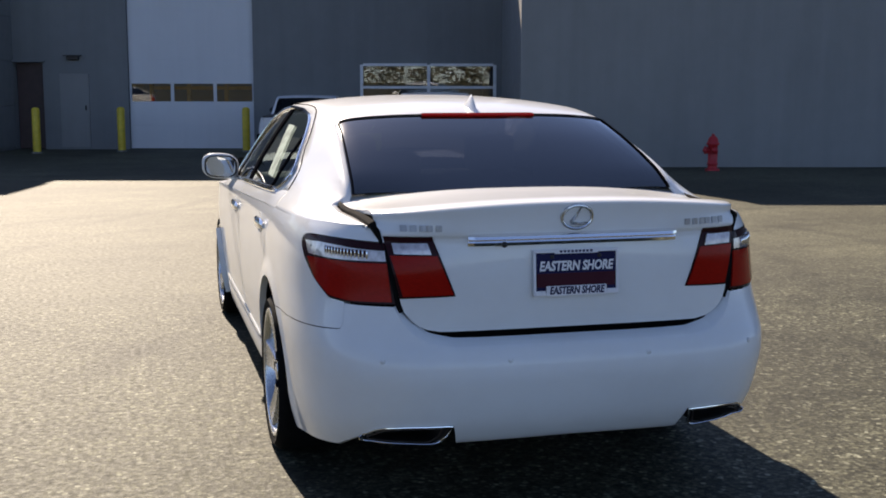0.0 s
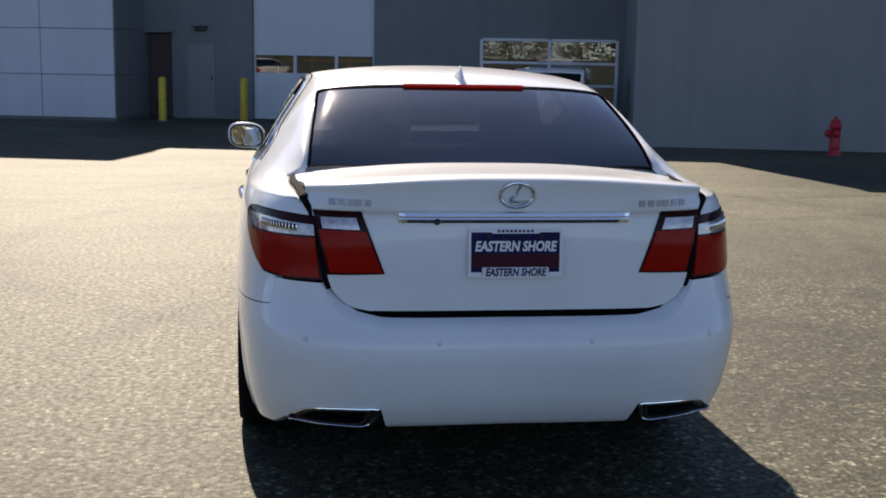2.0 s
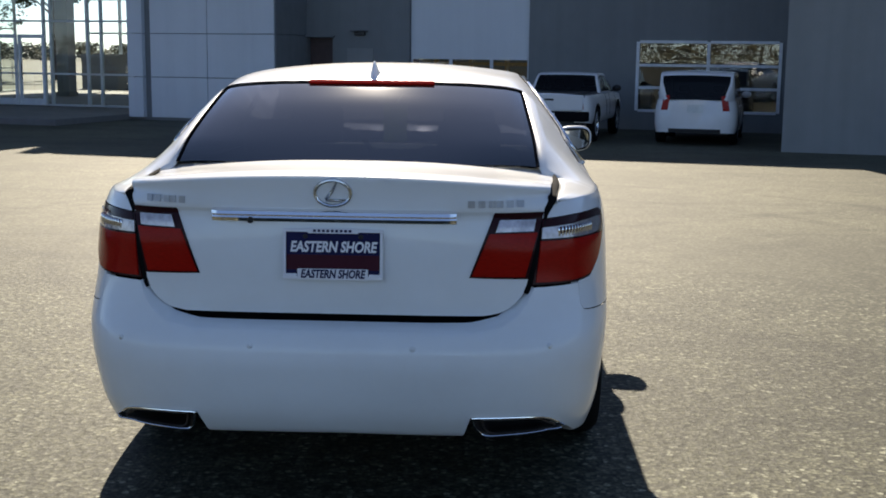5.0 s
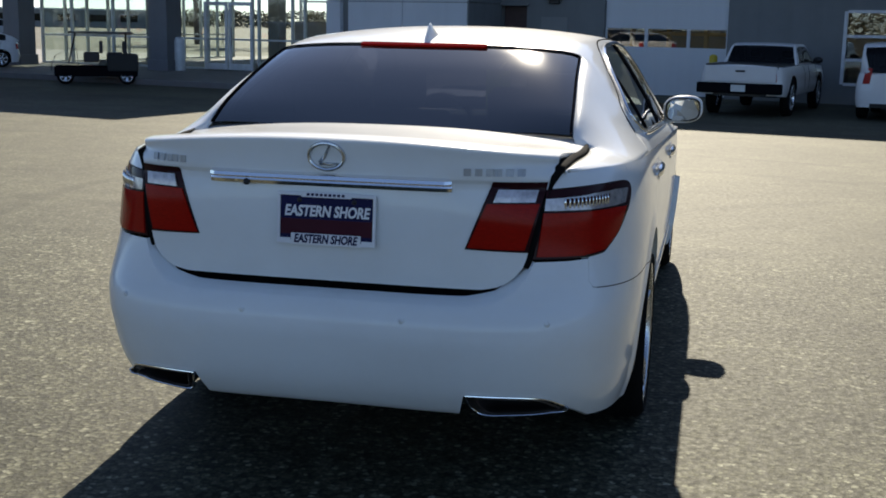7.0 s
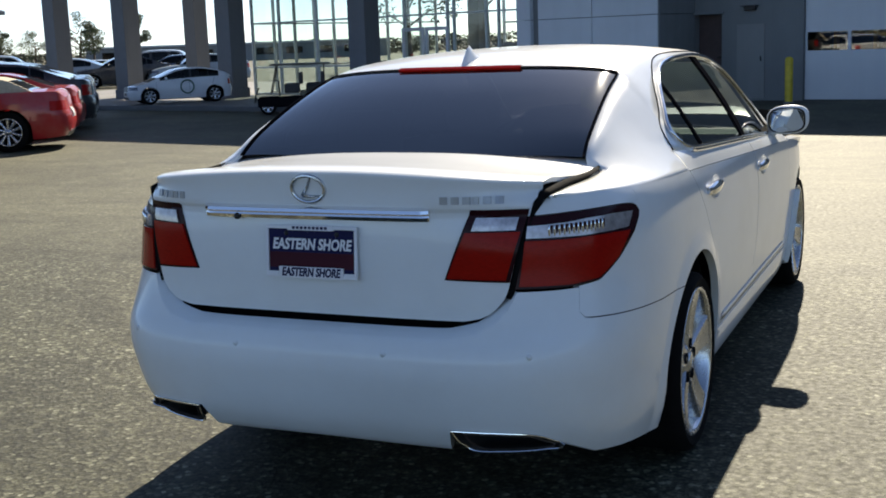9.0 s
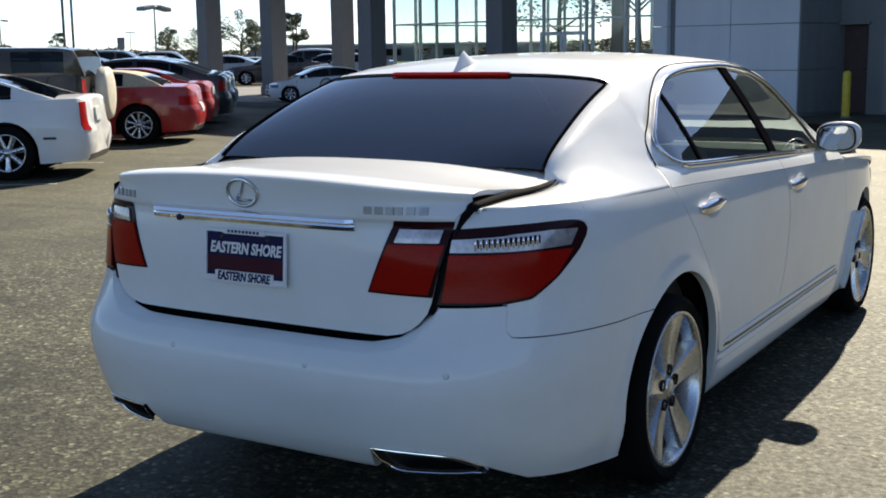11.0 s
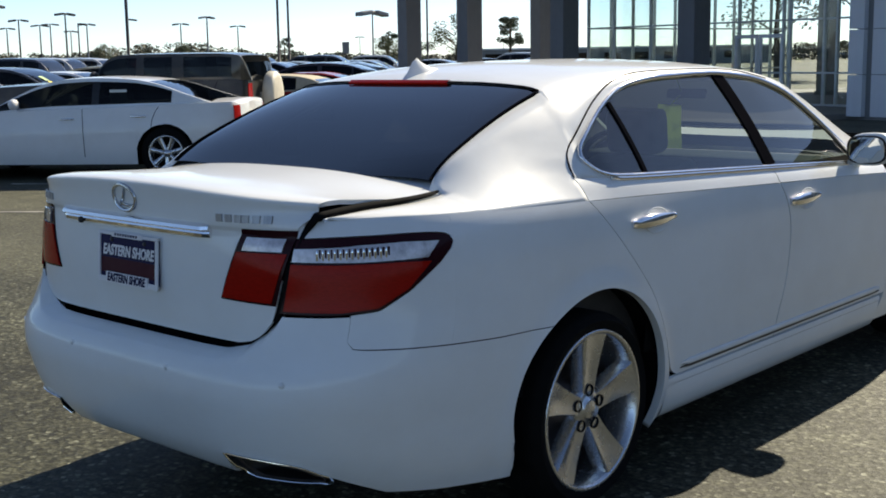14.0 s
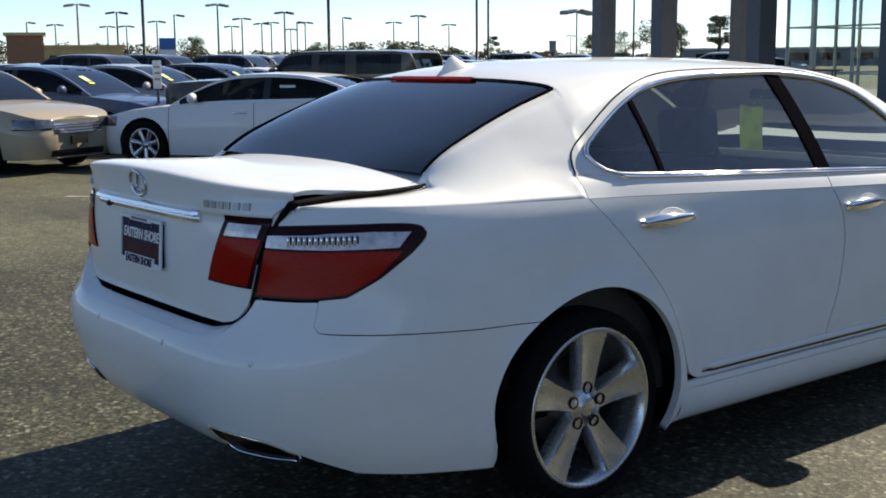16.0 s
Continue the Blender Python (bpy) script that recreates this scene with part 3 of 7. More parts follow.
def sy(y):
    """Outline coordinate of the flank's point at y."""
    if y <= YC:
        return float(np.interp(y, [YC - p.y for p in REAR_P], REAR_S))
    if y <= YD:
        return S_C + y - YC
    return S_D + FRONT_S[-1] - float(np.interp(YF - y, [YF - YD - p.y for p in FRONT_P], FRONT_S))


def flank(s, z, tail=tail_side):
    """The body's outer surface at outline coordinate s and height z, with a lip flared out round the wheel arches."""
    p = smooth_side(s, z, tail)
    for cy, cz, r, flare in ((ARCH_R, ARCH_Z, ARCH_RAD, 0.010), (ARCH_F, FRONT_Z, FRONT_RAD, 0.0)):
        k = 1 - (math.hypot(p.y - cy, z - cz) - r) / 0.085
        if 0 < k < 1.2 and p.x > 0.7:
            k = min(1.0, k)
            p.x += flare * k * k * (3 - 2 * k)
    return p


def smooth_side(s, z, tail):
    hw = half_width(z)
    if s <= S_C:
        ang, n = float(np.interp(s, REAR_S, REAR_A)), corner_n(z)
        a, b = math.sin(ang) ** (2 / 4.3), max(0.0, math.cos(ang)) ** (2 / 4.3)
        k = (a ** n + b ** n) ** (-1 / n)
        return Vector((hw * a * k, YC - (YC - tail(z)) * b * k, z))
    if s <= S_D:
        return Vector((hw, YC + s - S_C, z))
    a = float(np.interp(S_END - s, FRONT_S, FRONT_A))
    return Vector((hw * math.sin(a) ** (2 / 4.5), YD + (nose(z) - YD) * max(0.0, math.cos(a)) ** (2 / 4.5), z))


def tail_y(x, z, tail):
    n = corner_n(z)
    return YC - (YC - tail(z)) * max(0.0, 1 - (abs(x) / half_width(z)) ** n) ** (1 / n)


def polyline(pts, n):
    """n points evenly along straight pieces."""
    pts = [Vector(p) for p in pts]
    cum = [0.0]
    for a, b in zip(pts, pts[1:]):
        cum.append(cum[-1] + (b - a).length)
    out = []
    for i in range(n):
        s, j = cum[-1] * i / (n - 1), 0
        while j < len(cum) - 2 and cum[j + 1] < s:
            j += 1
        out.append(pts[j].lerp(pts[j + 1], (s - cum[j]) / max(1e-9, cum[j + 1] - cum[j])))
    return out


def coons(bottom, top, left, right):
    """Fills four border lines (lists of 2D points, bottom and top from left to right, left and right upwards)."""
    nu, nv = len(bottom), len(left)
    rows = []
    for j in range(nv):
        v = j / (nv - 1)
        row = []
        for i in range(nu):
            u = i / (nu - 1)
            p = ((1 - v) * bottom[i] + v * top[i] + (1 - u) * left[j] + u * right[j]
                 - ((1 - u) * (1 - v) * bottom[0] + u * (1 - v) * bottom[-1] + (1 - u) * v * top[0] + u * v * top[-1]))
            row.append(p)
        rows.append(row)
    return rows


def inset(rows, gap):
    """Draws the border of a filled patch in by a gap in metres."""
    mid = [r[:] for r in rows]
    nv, nu = len(rows), len(rows[0])
    for j in range(nv):
        a, b = rows[j][0], rows[j][-1]
        mid[j][0] = a + (rows[j][1] - a).normalized() * gap
        mid[j][-1] = b + (rows[j][-2] - b).normalized() * gap
    for i in range(nu):
        a, b = mid[0][i], mid[-1][i]
        mid[0][i] = a + (rows[1][i] - rows[0][i]).normalized() * gap
        mid[-1][i] = b + (rows[-2][i] - rows[-1][i]).normalized() * gap
    return mid


def outward(bm, faces, centre=(0, 1.2, 0.55)):
    c = Vector(centre)
    bm.normal_update()
    if sum(f.normal.dot(f.calc_center_median() - c) * f.calc_area() for f in faces) < 0:
        bmesh.ops.reverse_faces(bm, faces=faces)


def lay(bm, rows, surface, lift=0.0):
    """A patch of outline points laid on a surface."""
    pts = [[surface(p[0], p[1]) for p in r] for r in rows]
    _, faces = grid(bm, pts)
    outward(bm, faces)
    if lift:
        bm.normal_update()
        vs = {v for f in faces for v in f.verts}
        for v, n in [(v, v.normal.copy()) for v in vs]:
            v.co += n * lift
    return faces


def hem(bm, depth=0.02, steps=2, round_off=0.004):
    """Turns the open borders of a panel inwards, with a small round."""
    bm.normal_update()
    edges = [e for e in bm.edges if len(e.link_faces) == 1]
    normals = {v: v.normal.copy() for e in edges for v in e.verts}
    ret = bmesh.ops.extrude_edge_only(bm, edges=edges)
    new_v = [g for g in ret["geom"] if isinstance(g, bmesh.types.BMVert)]
    for v in new_v:
        near = min((w.other_vert(v) for w in v.link_edges if w.other_vert(v) in normals), key=lambda w: (w.co - v.co).length, default=None)
        if near is not None:
            v.co -= normals[near] * depth
    return bm


def mirrored(bm):
    """The same patch on the other side of the middle plane."""
    for v in bm.verts:
        v.co.x = -v.co.x
    bmesh.ops.reverse_faces(bm, faces=bm.faces)
    return bm


def both(name, make, material, parent, label="", smooth=True, angle=32):
    """A part for the right and one for the left side."""
    out = []
    for flip in (False, True):
        bm = make()
        if flip:
            mirrored(bm)
        out.append(part(name, bm, material, parent, label, smooth, angle))
    return out


def whole(bm):
    """Completes a half that ends at the middle plane."""
    geom = bm.verts[:] + bm.edges[:] + bm.faces[:]
    dup = bmesh.ops.duplicate(bm, geom=geom)["geom"]
    vs = [g for g in dup if isinstance(g, bmesh.types.BMVert)]
    fs = [g for g in dup if isinstance(g, bmesh.types.BMFace)]
    for v in vs:
        v.co.x = -v.co.x
    bmesh.ops.reverse_faces(bm, faces=fs)
    bmesh.ops.remove_doubles(bm, verts=[v for v in bm.verts if abs(v.co.x) < 1e-4], dist=1e-3)
    return bm


sedan = empty("sedan", Matrix(), "pearl white four-door luxury sedan parked on the asphalt", "car")
PAINT = M["white_paint"]
crease = smooth_table([(-1.13, 1.072), (-0.9, 1.073), (-0.73, 1.068), (-0.03, 1.046), (1.385, 0.986), (2.4, 0.945), (3.2, 0.89), (3.7, 0.80), (3.9, 0.76)])
A_X = smooth_table([(-1.12, 0.700), (-0.9, 0.716), (-0.64, 0.738), (-0.53, 0.737), (-0.4, 0.768), (-0.2, 0.82), (0.0, 0.856), (0.2, 0.880), (1.4, 0.886), (2.2, 0.875), (2.6, 0.87)])
A_Z = smooth_table([(-1.12, 1.068), (-1.0, 1.082), (-0.85, 1.091), (-0.72, 1.094), (-0.64, 1.098), (-0.58, 1.104), (-0.52, 1.122), (-0.4, 1.128), (-0.2, 1.118), (0.0, 1.115), (0.12, 1.108), (0.5, 1.086), (1.4, 1.041), (2.2, 1.001), (2.6, 0.975)])



def arch(cy, a0, a1, n):
    r, z = (ARCH_RAD, ARCH_Z) if cy == ARCH_R else (FRONT_RAD, FRONT_Z)
    return [Vector((sy(cy + r * math.cos(radians(a))), z + r * math.sin(radians(a)))) for a in np.linspace(a0, a1, n)]


def S2(pts):
    """Flank points given as (y, z) in outline coordinates."""
    return [Vector((sy(y), z)) for y, z in pts]


def T2(pts):
    """Tail points given as (x, z) in outline coordinates."""
    return [Vector((sx(x), z)) for x, z in pts]


DOOR_SEAM = [(0.46, 0.20), (0.485, 0.30), (0.464, 0.395), (0.413, 0.529), (0.317, 0.696), (0.127, 0.896), (-0.035, 1.047)]
MID_SEAM = [(1.325, 0.335), (1.345, 0.43), (1.381, 0.548), (1.403, 0.70), (1.405, 0.802), (1.38, 0.90), (1.32, 0.989)]
FRONT_SEAM = [(2.52, 0.335), (2.53, 0.55), (2.53, 0.80), (2.50, 0.941)]
LAMP_TOP = T2([(0.6745, 1.028)]) + S2([(-1.0, 1.031), (-0.85, 1.030), (-0.76, 1.026), (-0.708, 1.016), (-0.69, 0.994)])
LAMP_LOW = T2([(0.626, 0.816), (0.74, 0.812)]) + S2([(-1.02, 0.812), (-0.93, 0.818)])
LAMP_OUT = S2([(-0.93, 0.818), (-0.84, 0.868), (-0.742, 0.938), (-0.700, 0.974), (-0.69, 0.994)])


def quarter():
    bm = bmesh.new()
    # above the lamp
    n = 26
    top = [Vector((p[0], crease(flank(p[0], 1.06).y))) for p in curve(LAMP_TOP, n)]
    low = curve(LAMP_TOP, n)
    lay(bm, coons(low, top, polyline([low[0], top[0]], 4), polyline([low[-1], top[-1]], 4)), flank)
    # below the lamp's slanted end
    low = polyline(S2([(-1.0, 0.742), (-0.984, 0.7235), (-0.96, 0.7195), (-0.85, 0.709), (-0.69, 0.696)]), 40)
    up = polyline(S2([(-1.0, 0.8125), (-0.93, 0.818)]) + LAMP_OUT[1:], 40)
    lay(bm, coons(low, up, polyline([low[0], up[0]], 7), polyline([low[-1], up[-1]], 7)), flank)
    # flank over the wheel, then the strip between wheel and door
    bow = arch(ARCH_R, 124, 62, 70)
    ym = -0.16
    low = polyline(S2([(-0.69, 0.696), (-0.5, 0.682)]) + bow[:1], 13)[:-1] + bow
    up = polyline([Vector((sy(y), crease(y))) for y in np.linspace(-0.69, ym, 40)], len(low))
    lay(bm, coons(low, up, polyline([low[0], up[0]], 30), polyline([low[-1], up[-1]], 30)), flank)
    left = arch(ARCH_R, -20, 62, 40) + polyline([bow[-1], up[-1]], 30)[1:]
    right = curve(S2(DOOR_SEAM), len(left))
    top = polyline([Vector((sy(y), crease(y))) for y in np.linspace(ym, -0.035, 14)], 14)
    lay(bm, coons(polyline([left[0], right[0]], 14), top, left, right), flank)
    bmesh.ops.remove_doubles(bm, verts=bm.verts, dist=0.0008)
    return hem(bm, 0.03)


both("quarter_panel", quarter, PAINT, sedan)


def shoulder_row(y):
    p, q = flank(sy(y), crease(y)), Vector((A_X(y), y, A_Z(y)))
    row = [p.lerp(q, k / 6) for k in range(7)]
    for k, r in enumerate(row):
        r.z += 0.016 * math.sin(math.pi * k / 6) * 0.4
    return row


def shoulder(y0, y1, n, bm=None):
    """The rounded shelf between the flank's crease and the window line."""
    bm = bm or bmesh.new()
    _, faces = grid(bm, [shoulder_row(y) for y in np.linspace(y0, y1, n)])
    outward(bm, faces, (0, 1.2, 0.4))
    return bm


# roof, pillars and window openings
B_X = smooth_table([(-0.56, 0.705), (-0.4, 0.688), (0.0, 0.648), (0.3, 0.632), (1.0, 0.628), (1.6, 0.640), (2.0, 0.672), (2.55, 0.75)])
B_Z = smooth_table([(-0.56, 1.116), (-0.50, 1.166), (-0.4, 1.225), (0.0, 1.378), (0.15, 1.415), (0.4, 1.444), (1.0, 1.462), (1.5, 1.447), (1.8, 1.405), (2.1, 1.295), (2.55, 1.06)])
C_Z = smooth_table([(-0.6, 1.142), (-0.4, 1.252), (-0.2, 1.348), (-0.1, 1.389), (0.02, 1.432), (0.15, 1.465), (0.5, 1.499), (1.0, 1.507), (1.4, 1.497), (1.75, 1.452), (2.0, 1.375), (2.62, 1.075)])
D_LOW = smooth_table([(0.045, 1.178), (0.06, 1.155), (0.10, 1.128), (0.16, 1.113), (0.25, 1.106), (0.774, 1.080), (1.465, 1.047), (2.1, 1.013), (2.2, 1.008)])
D_TOP = smooth_table([(0.045, 1.182), (0.06, 1.205), (0.12, 1.243), (0.2, 1.284), (0.36, 1.354), (0.5, 1.397), (0.65, 1.420), (0.85, 1.433), (1.2, 1.438), (1.5, 1.418), (1.75, 1.362), (2.0, 1.205), (2.2, 1.022)])
D_Y0, D_Y1 = 0.045, 2.2
GLASS_Y0, GLASS_Y1, SCREEN_Y = -0.53, 0.09, 1.86


def side_at(y, z):
    """The window plane at y and height z."""
    a, b = A_Z(y), B_Z(y)
    k = min(1.0, max(0.0, (z - a) / max(0.02, b - a)))
    return Vector((A_X(y) + (B_X(y) - A_X(y)) * k + 0.014 * 4 * k * (1 - k), y, z))


def roof_at(y, w):
    """The roof skin: w 0 at the middle, 1 at the rail."""
    g = ease(y, (0.1, 1.0), (0.55, 0.0), (1.6, 0.0), (1.9, -1.0))
    yy = y - 0.07 * (1 - w * w) * g
    zb, zc = B_Z(y), C_Z(yy)
    return Vector((B_X(y) * w, yy, zb + (zc - zb) * (1 - abs(w) ** 2.3)))


PILLAR_Y1 = -0.035
COLS = sorted({*np.round(np.linspace(-0.56, PILLAR_Y1, 26), 4), 0.005, 0.03, *np.round(np.linspace(0.045, 0.3, 14), 4), *np.round(np.linspace(0.3, 1.9, 34), 4),
               *np.round(np.linspace(1.9, 2.2, 9), 4), *np.round(np.linspace(2.2, 2.55, 6), 4), GLASS_Y0, GLASS_Y1, SCREEN_Y})


def section(y):
    zs = [A_Z(y)]
    d0, d1 = D_LOW(y), D_TOP(y)
    if y < D_Y0 or y > D_Y1:
        d0 = d1 = max(A_Z(y) + 0.005, min(B_Z(y) - 0.005, D_LOW(y)))
    d0 = max(d0, A_Z(y) + 0.002)
    d1 = max(d1, d0)
    d1 = min(d1, B_Z(y) - 0.006)
    d0 = min(d0, d1)
    side = [side_at(y, z) for z in (zs[0], (zs[0] * 2 + d0) / 3, (zs[0] + d0 * 2) / 3, d0, d0 + (d1 - d0) * 0.33, d0 + (d1 - d0) * 0.67, d1, (d1 + B_Z(y)) / 2, B_Z(y))]
    pts = side + [roof_at(y, w) for w in (0.965, 0.93, 0.86, 0.74, 0.6, 0.45, 0.3, 0.15, 0.0)]
    for _ in range(3):
        old = [p.copy() for p in pts]
        for k in range(7, 11):
            pts[k] = (old[k - 1] + 2 * old[k] + old[k + 1]) / 4
    return pts


ROWS_G = [section(y) for y in COLS]
# the broad rear pillar flows into the shoulder: relax both strips together
PILLAR = [k for k, y in enumerate(COLS) if y <= PILLAR_Y1 + 1e-6]
STRIP = np.array([[tuple(p) for p in shoulder_row(COLS[k])[:-1] + ROWS_G[k][:9]] for k in PILLAR])
soft_y = np.array([ease(COLS[k], (-0.56, 0.0), (-0.48, 1.0), (-0.2, 1.0), (PILLAR_Y1, 0.0)) for k in PILLAR])[1:-1, None, None]
for _ in range(120):
    mid = STRIP[1:-1, 1:-1]
    mean = 0.35 * (STRIP[1:-1, :-2] + STRIP[1:-1, 2:]) + 0.15 * (STRIP[:-2, 1:-1] + STRIP[2:, 1:-1])
    STRIP[1:-1, 1:-1] = mid + 0.6 * soft_y * (mean - mid)
for k, line in zip(PILLAR, STRIP):
    ROWS_G[k][:9] = [Vector(p) for p in line[6:]]
near = [k for k, y in enumerate(COLS) if -0.25 < y < D_Y0 - 0.004]
for _ in range(30):
    for k in near:
        for j in range(1, 8):
            ROWS_G[k][j] = ROWS_G[k][j].lerp((ROWS_G[k - 1][j] + ROWS_G[k + 1][j]) / 2, 0.5)


def shell_faces(pick):
    bm = bmesh.new()
    nv = len(ROWS_G[0])
    vs = {}

    def vert(i, j):
        if (i, j) not in vs:
            vs[(i, j)] = bm.verts.new(ROWS_G[i][j])
        return vs[(i, j)]
    for i in range(len(COLS) - 1):
        for j in range(nv - 1):
            if pick((COLS[i] + COLS[i + 1]) / 2, j):
                bm.faces.new([vert(i, j), vert(i + 1, j), vert(i + 1, j + 1), vert(i, j + 1)])
    bmesh.ops.remove_doubles(bm, verts=bm.verts, dist=0.0004)
    bmesh.ops.dissolve_degenerate(bm, edges=bm.edges, dist=0.0004)
    outward(bm, bm.faces[:], (0, 1.0, 1.0))
    return bm


in_side = lambda y, j: D_Y0 < y < D_Y1 and 3 <= j <= 5
in_rear = lambda y, j: GLASS_Y0 < y < GLASS_Y1 and j >= 9
in_front = lambda y, j: y > SCREEN_Y and j >= 9


def half_shell():
    bm = shell_faces(lambda y, j: not (in_side(y, j) or in_rear(y, j) or in_front(y, j)) and not (y < GLASS_Y0 and j >= 9))
    _, faces = grid(bm, [[Vector(p) for p in line[:7]] for line in STRIP])
    outward(bm, faces, (0, 1.2, 0.4))
    shoulder(-1.03, COLS[0], 40, bm)
    bmesh.ops.remove_doubles(bm, verts=bm.verts, dist=0.0006)
    return bm


bm = whole(half_shell())
outward(bm, bm.faces[:], (0, 1.0, 0.9))
hem(bm, 0.012)
part("body_shell", bm, PAINT, sedan, "", True, 75)

# glass
side_glass_inset = 0.005


def side_pane(y0, y1):
    def make():
        bm = shell_faces(lambda y, j: in_side(y, j) and y0 < y < y1)
        outward(bm, bm.faces[:], (0, 1.0, 1.0))
        bm.normal_update()
        for v, n in [(v, v.normal.copy()) for v in bm.verts]:
            v.co -= n * side_glass_inset
        return bm
    return make


for name, y0, y1 in (("quarter_window", 0.0, 0.33), ("rear_door_window", 0.33, 1.33), ("front_door_window", 1.33, 2.3)):
    both(name, side_pane(y0, y1), M["glass_side"], sedan, "tinted side window")
bm = whole(shell_faces(in_rear))
outward(bm, bm.faces[:], (0, 1.0, 0.6))
bm.normal_update()
for v, n in [(v, v.normal.copy()) for v in bm.verts]:
    v.co -= n * 0.003
part("rear_window", bm, M["glass_rear"], sedan, "dark tinted rear window", True, 60)
bm = whole(shell_faces(in_front))
outward(bm, bm.faces[:], (0, 1.0, 0.6))
part("windscreen", bm, M["glass_side"], sedan, "", True, 60)


def window_trim():
    """The bright frame round the side windows."""
    bm = bmesh.new()
    ys = [D_Y0 + (D_Y1 - D_Y0) * (k / 60) ** 1.7 for k in range(61)]
    low = [side_at(y, D_LOW(y)) + Vector((0.002, 0, 0)) for y in ys]
    top = [side_at(y, D_TOP(y)) + Vector((0.002, 0, 0)) for y in ys]
    tube(bm, top[::-1] + low[1:], 0.0095, 8, squash=(0.9, 1.2))
    return bm


both("window_trim", window_trim, M["chrome"], sedan, "bright chrome strip")


def belt_trim():
    bm = bmesh.new()
    pts = [side_at(y, D_LOW(y) - 0.010) + Vector((0.006, 0, 0)) for y in np.linspace(0.14, 2.2, 50)]
    tube(bm, pts, 0.009, 8, squash=(0.8, 1.0))
    return bm


both("belt_trim", belt_trim, M["chrome"], sedan)


def bar_between(p, q, width):
    """A flat black post laid over the window plane from p to q, each (y, z)."""
    def make():
        bm = bmesh.new()
        rows = []
        for k in range(9):
            t = k / 8
            y, z = p[0] + (q[0] - p[0]) * t, p[1] + (q[1] - p[1]) * t
            a, b = side_at(y - width / 2, z), side_at(y + width / 2, z)
            rows.append([a + Vector((-0.012, 0, 0)), a + Vector((0.001, 0, 0)), b + Vector((0.001, 0, 0)), b + Vector((-0.012, 0, 0))])
        _, faces = grid(bm, rows)
        outward(bm, faces)
        return bm
    return make


both("door_post", bar_between((1.326, 1.045), (1.270, 1.437), 0.088), M["matte_black"], sedan, "plain black window post")
both("window_divider", bar_between((0.374, 1.094), (0.378, 1.352), 0.022), M["matte_black"], sedan)


def shell_point(y, z, lift):
    """A point of the cabin's side skin at y and z."""
    def at(row):
        for a, b in zip(row[:9], row[1:10]):
            if a.z <= z <= b.z:
                return a.lerp(b, (z - a.z) / max(1e-6, b.z - a.z)).x
        return row[0].x if z < row[0].z else row[8].x
    k = next(i for i in range(len(COLS) - 1) if COLS[i] <= y <= COLS[i + 1])
    t = (y - COLS[k]) / (COLS[k + 1] - COLS[k])
    return Vector((at(ROWS_G[k]) * (1 - t) + at(ROWS_G[k + 1]) * t + lift, y, z))


def frame_seam():
    """The shut line of the doors round the side windows."""
    bm = bmesh.new()
    over = [(y, min(D_TOP(y + 0.012) + 0.020 + 0.012 * min(1, y), B_Z(y) - 0.004)) for y in (0.11, 0.2, 0.32, 0.46, 0.62, 0.85, 1.15, 1.45, 1.7)]
    line = curve([(-0.030, 1.120), (-0.029, 1.150), (-0.012, 1.186), (0.035, 1.222)] + over, 70)
    tube(bm, [shell_point(y, z, 0.0) for y, z in line], 0.0034, 6)
    return bm


both("frame_seam", frame_seam, M["matte_black"], sedan, "dark shut line over the doors")


def glass_seal():
    """Black edging of the rear window."""
    bm = bmesh.new()
    ks = [k for k, y in enumerate(COLS) if GLASS_Y0 <= y <= GLASS_Y1 + 1e-6]
    side = [ROWS_G[k][9].lerp(ROWS_G[k][10], 0.25) + Vector((0, 0, 0.001)) for k in ks]
    top = [ROWS_G[ks[-1]][j] + Vector((0, -0.004, 0.0005)) for j in range(10, len(ROWS_G[0]))]
    tube(bm, side + top, [0.0042] * len(side) + [0.003] * len(top), 6)
    return bm


both("glass_seal", glass_seal, M["matte_black"], sedan, "black edging of the rear window")


# doors, fenders, sills
def door(rear, front, y_low):
    def make():
        bm = bmesh.new()
        left, right = curve(S2(rear), 26), curve(S2(front), 26)
        ya, yb = rear[-1][0], front[-1][0]
        up = polyline([Vector((sy(y), crease(y))) for y in np.linspace(ya, yb, 30)], 44)
        low = polyline([left[0], right[0]], 44)
        lay(bm, inset(coons(low, up, left, right), 0.0042), flank)
        hem(bm, 0.025)
        b2 = shoulder(ya + 0.0042, yb - 0.0042, 26)
        hem(b2, 0.02)
        tmp = bpy.data.meshes.new("tmp")
        b2.to_mesh(tmp)
        b2.free()
        bm.from_mesh(tmp)
        bpy.data.meshes.remove(tmp)
        return bm
    return make


REAR_DOOR_REAR = [(0.545, 0.335), (0.492, 0.36), (0.464, 0.41)] + DOOR_SEAM[3:]
rear_doors = both("rear_door", door(REAR_DOOR_REAR, MID_SEAM, 0.335), PAINT, sedan)
front_doors = both("front_door", door(MID_SEAM, FRONT_SEAM, 0.335), PAINT, sedan)


def fender():
    bm = bmesh.new()
    low = polyline(S2([(2.46, 0.20)]) + arch(ARCH_F, 200, 10, 60) + S2([(3.52, 0.42)]), 90)
    up = polyline([Vector((sy(y), crease(y))) for y in np.linspace(2.50, 3.55, 30)], 90)
    left = polyline(S2([(2.46, 0.20), (2.52, 0.335)] + FRONT_SEAM[1:]), 24)
    lay(bm, inset(coons(low, up, left, polyline([low[-1], up[-1]], 24)), 0.0015), flank)
    return hem(bm, 0.03)


both("front_fender", fender, PAINT, sedan)


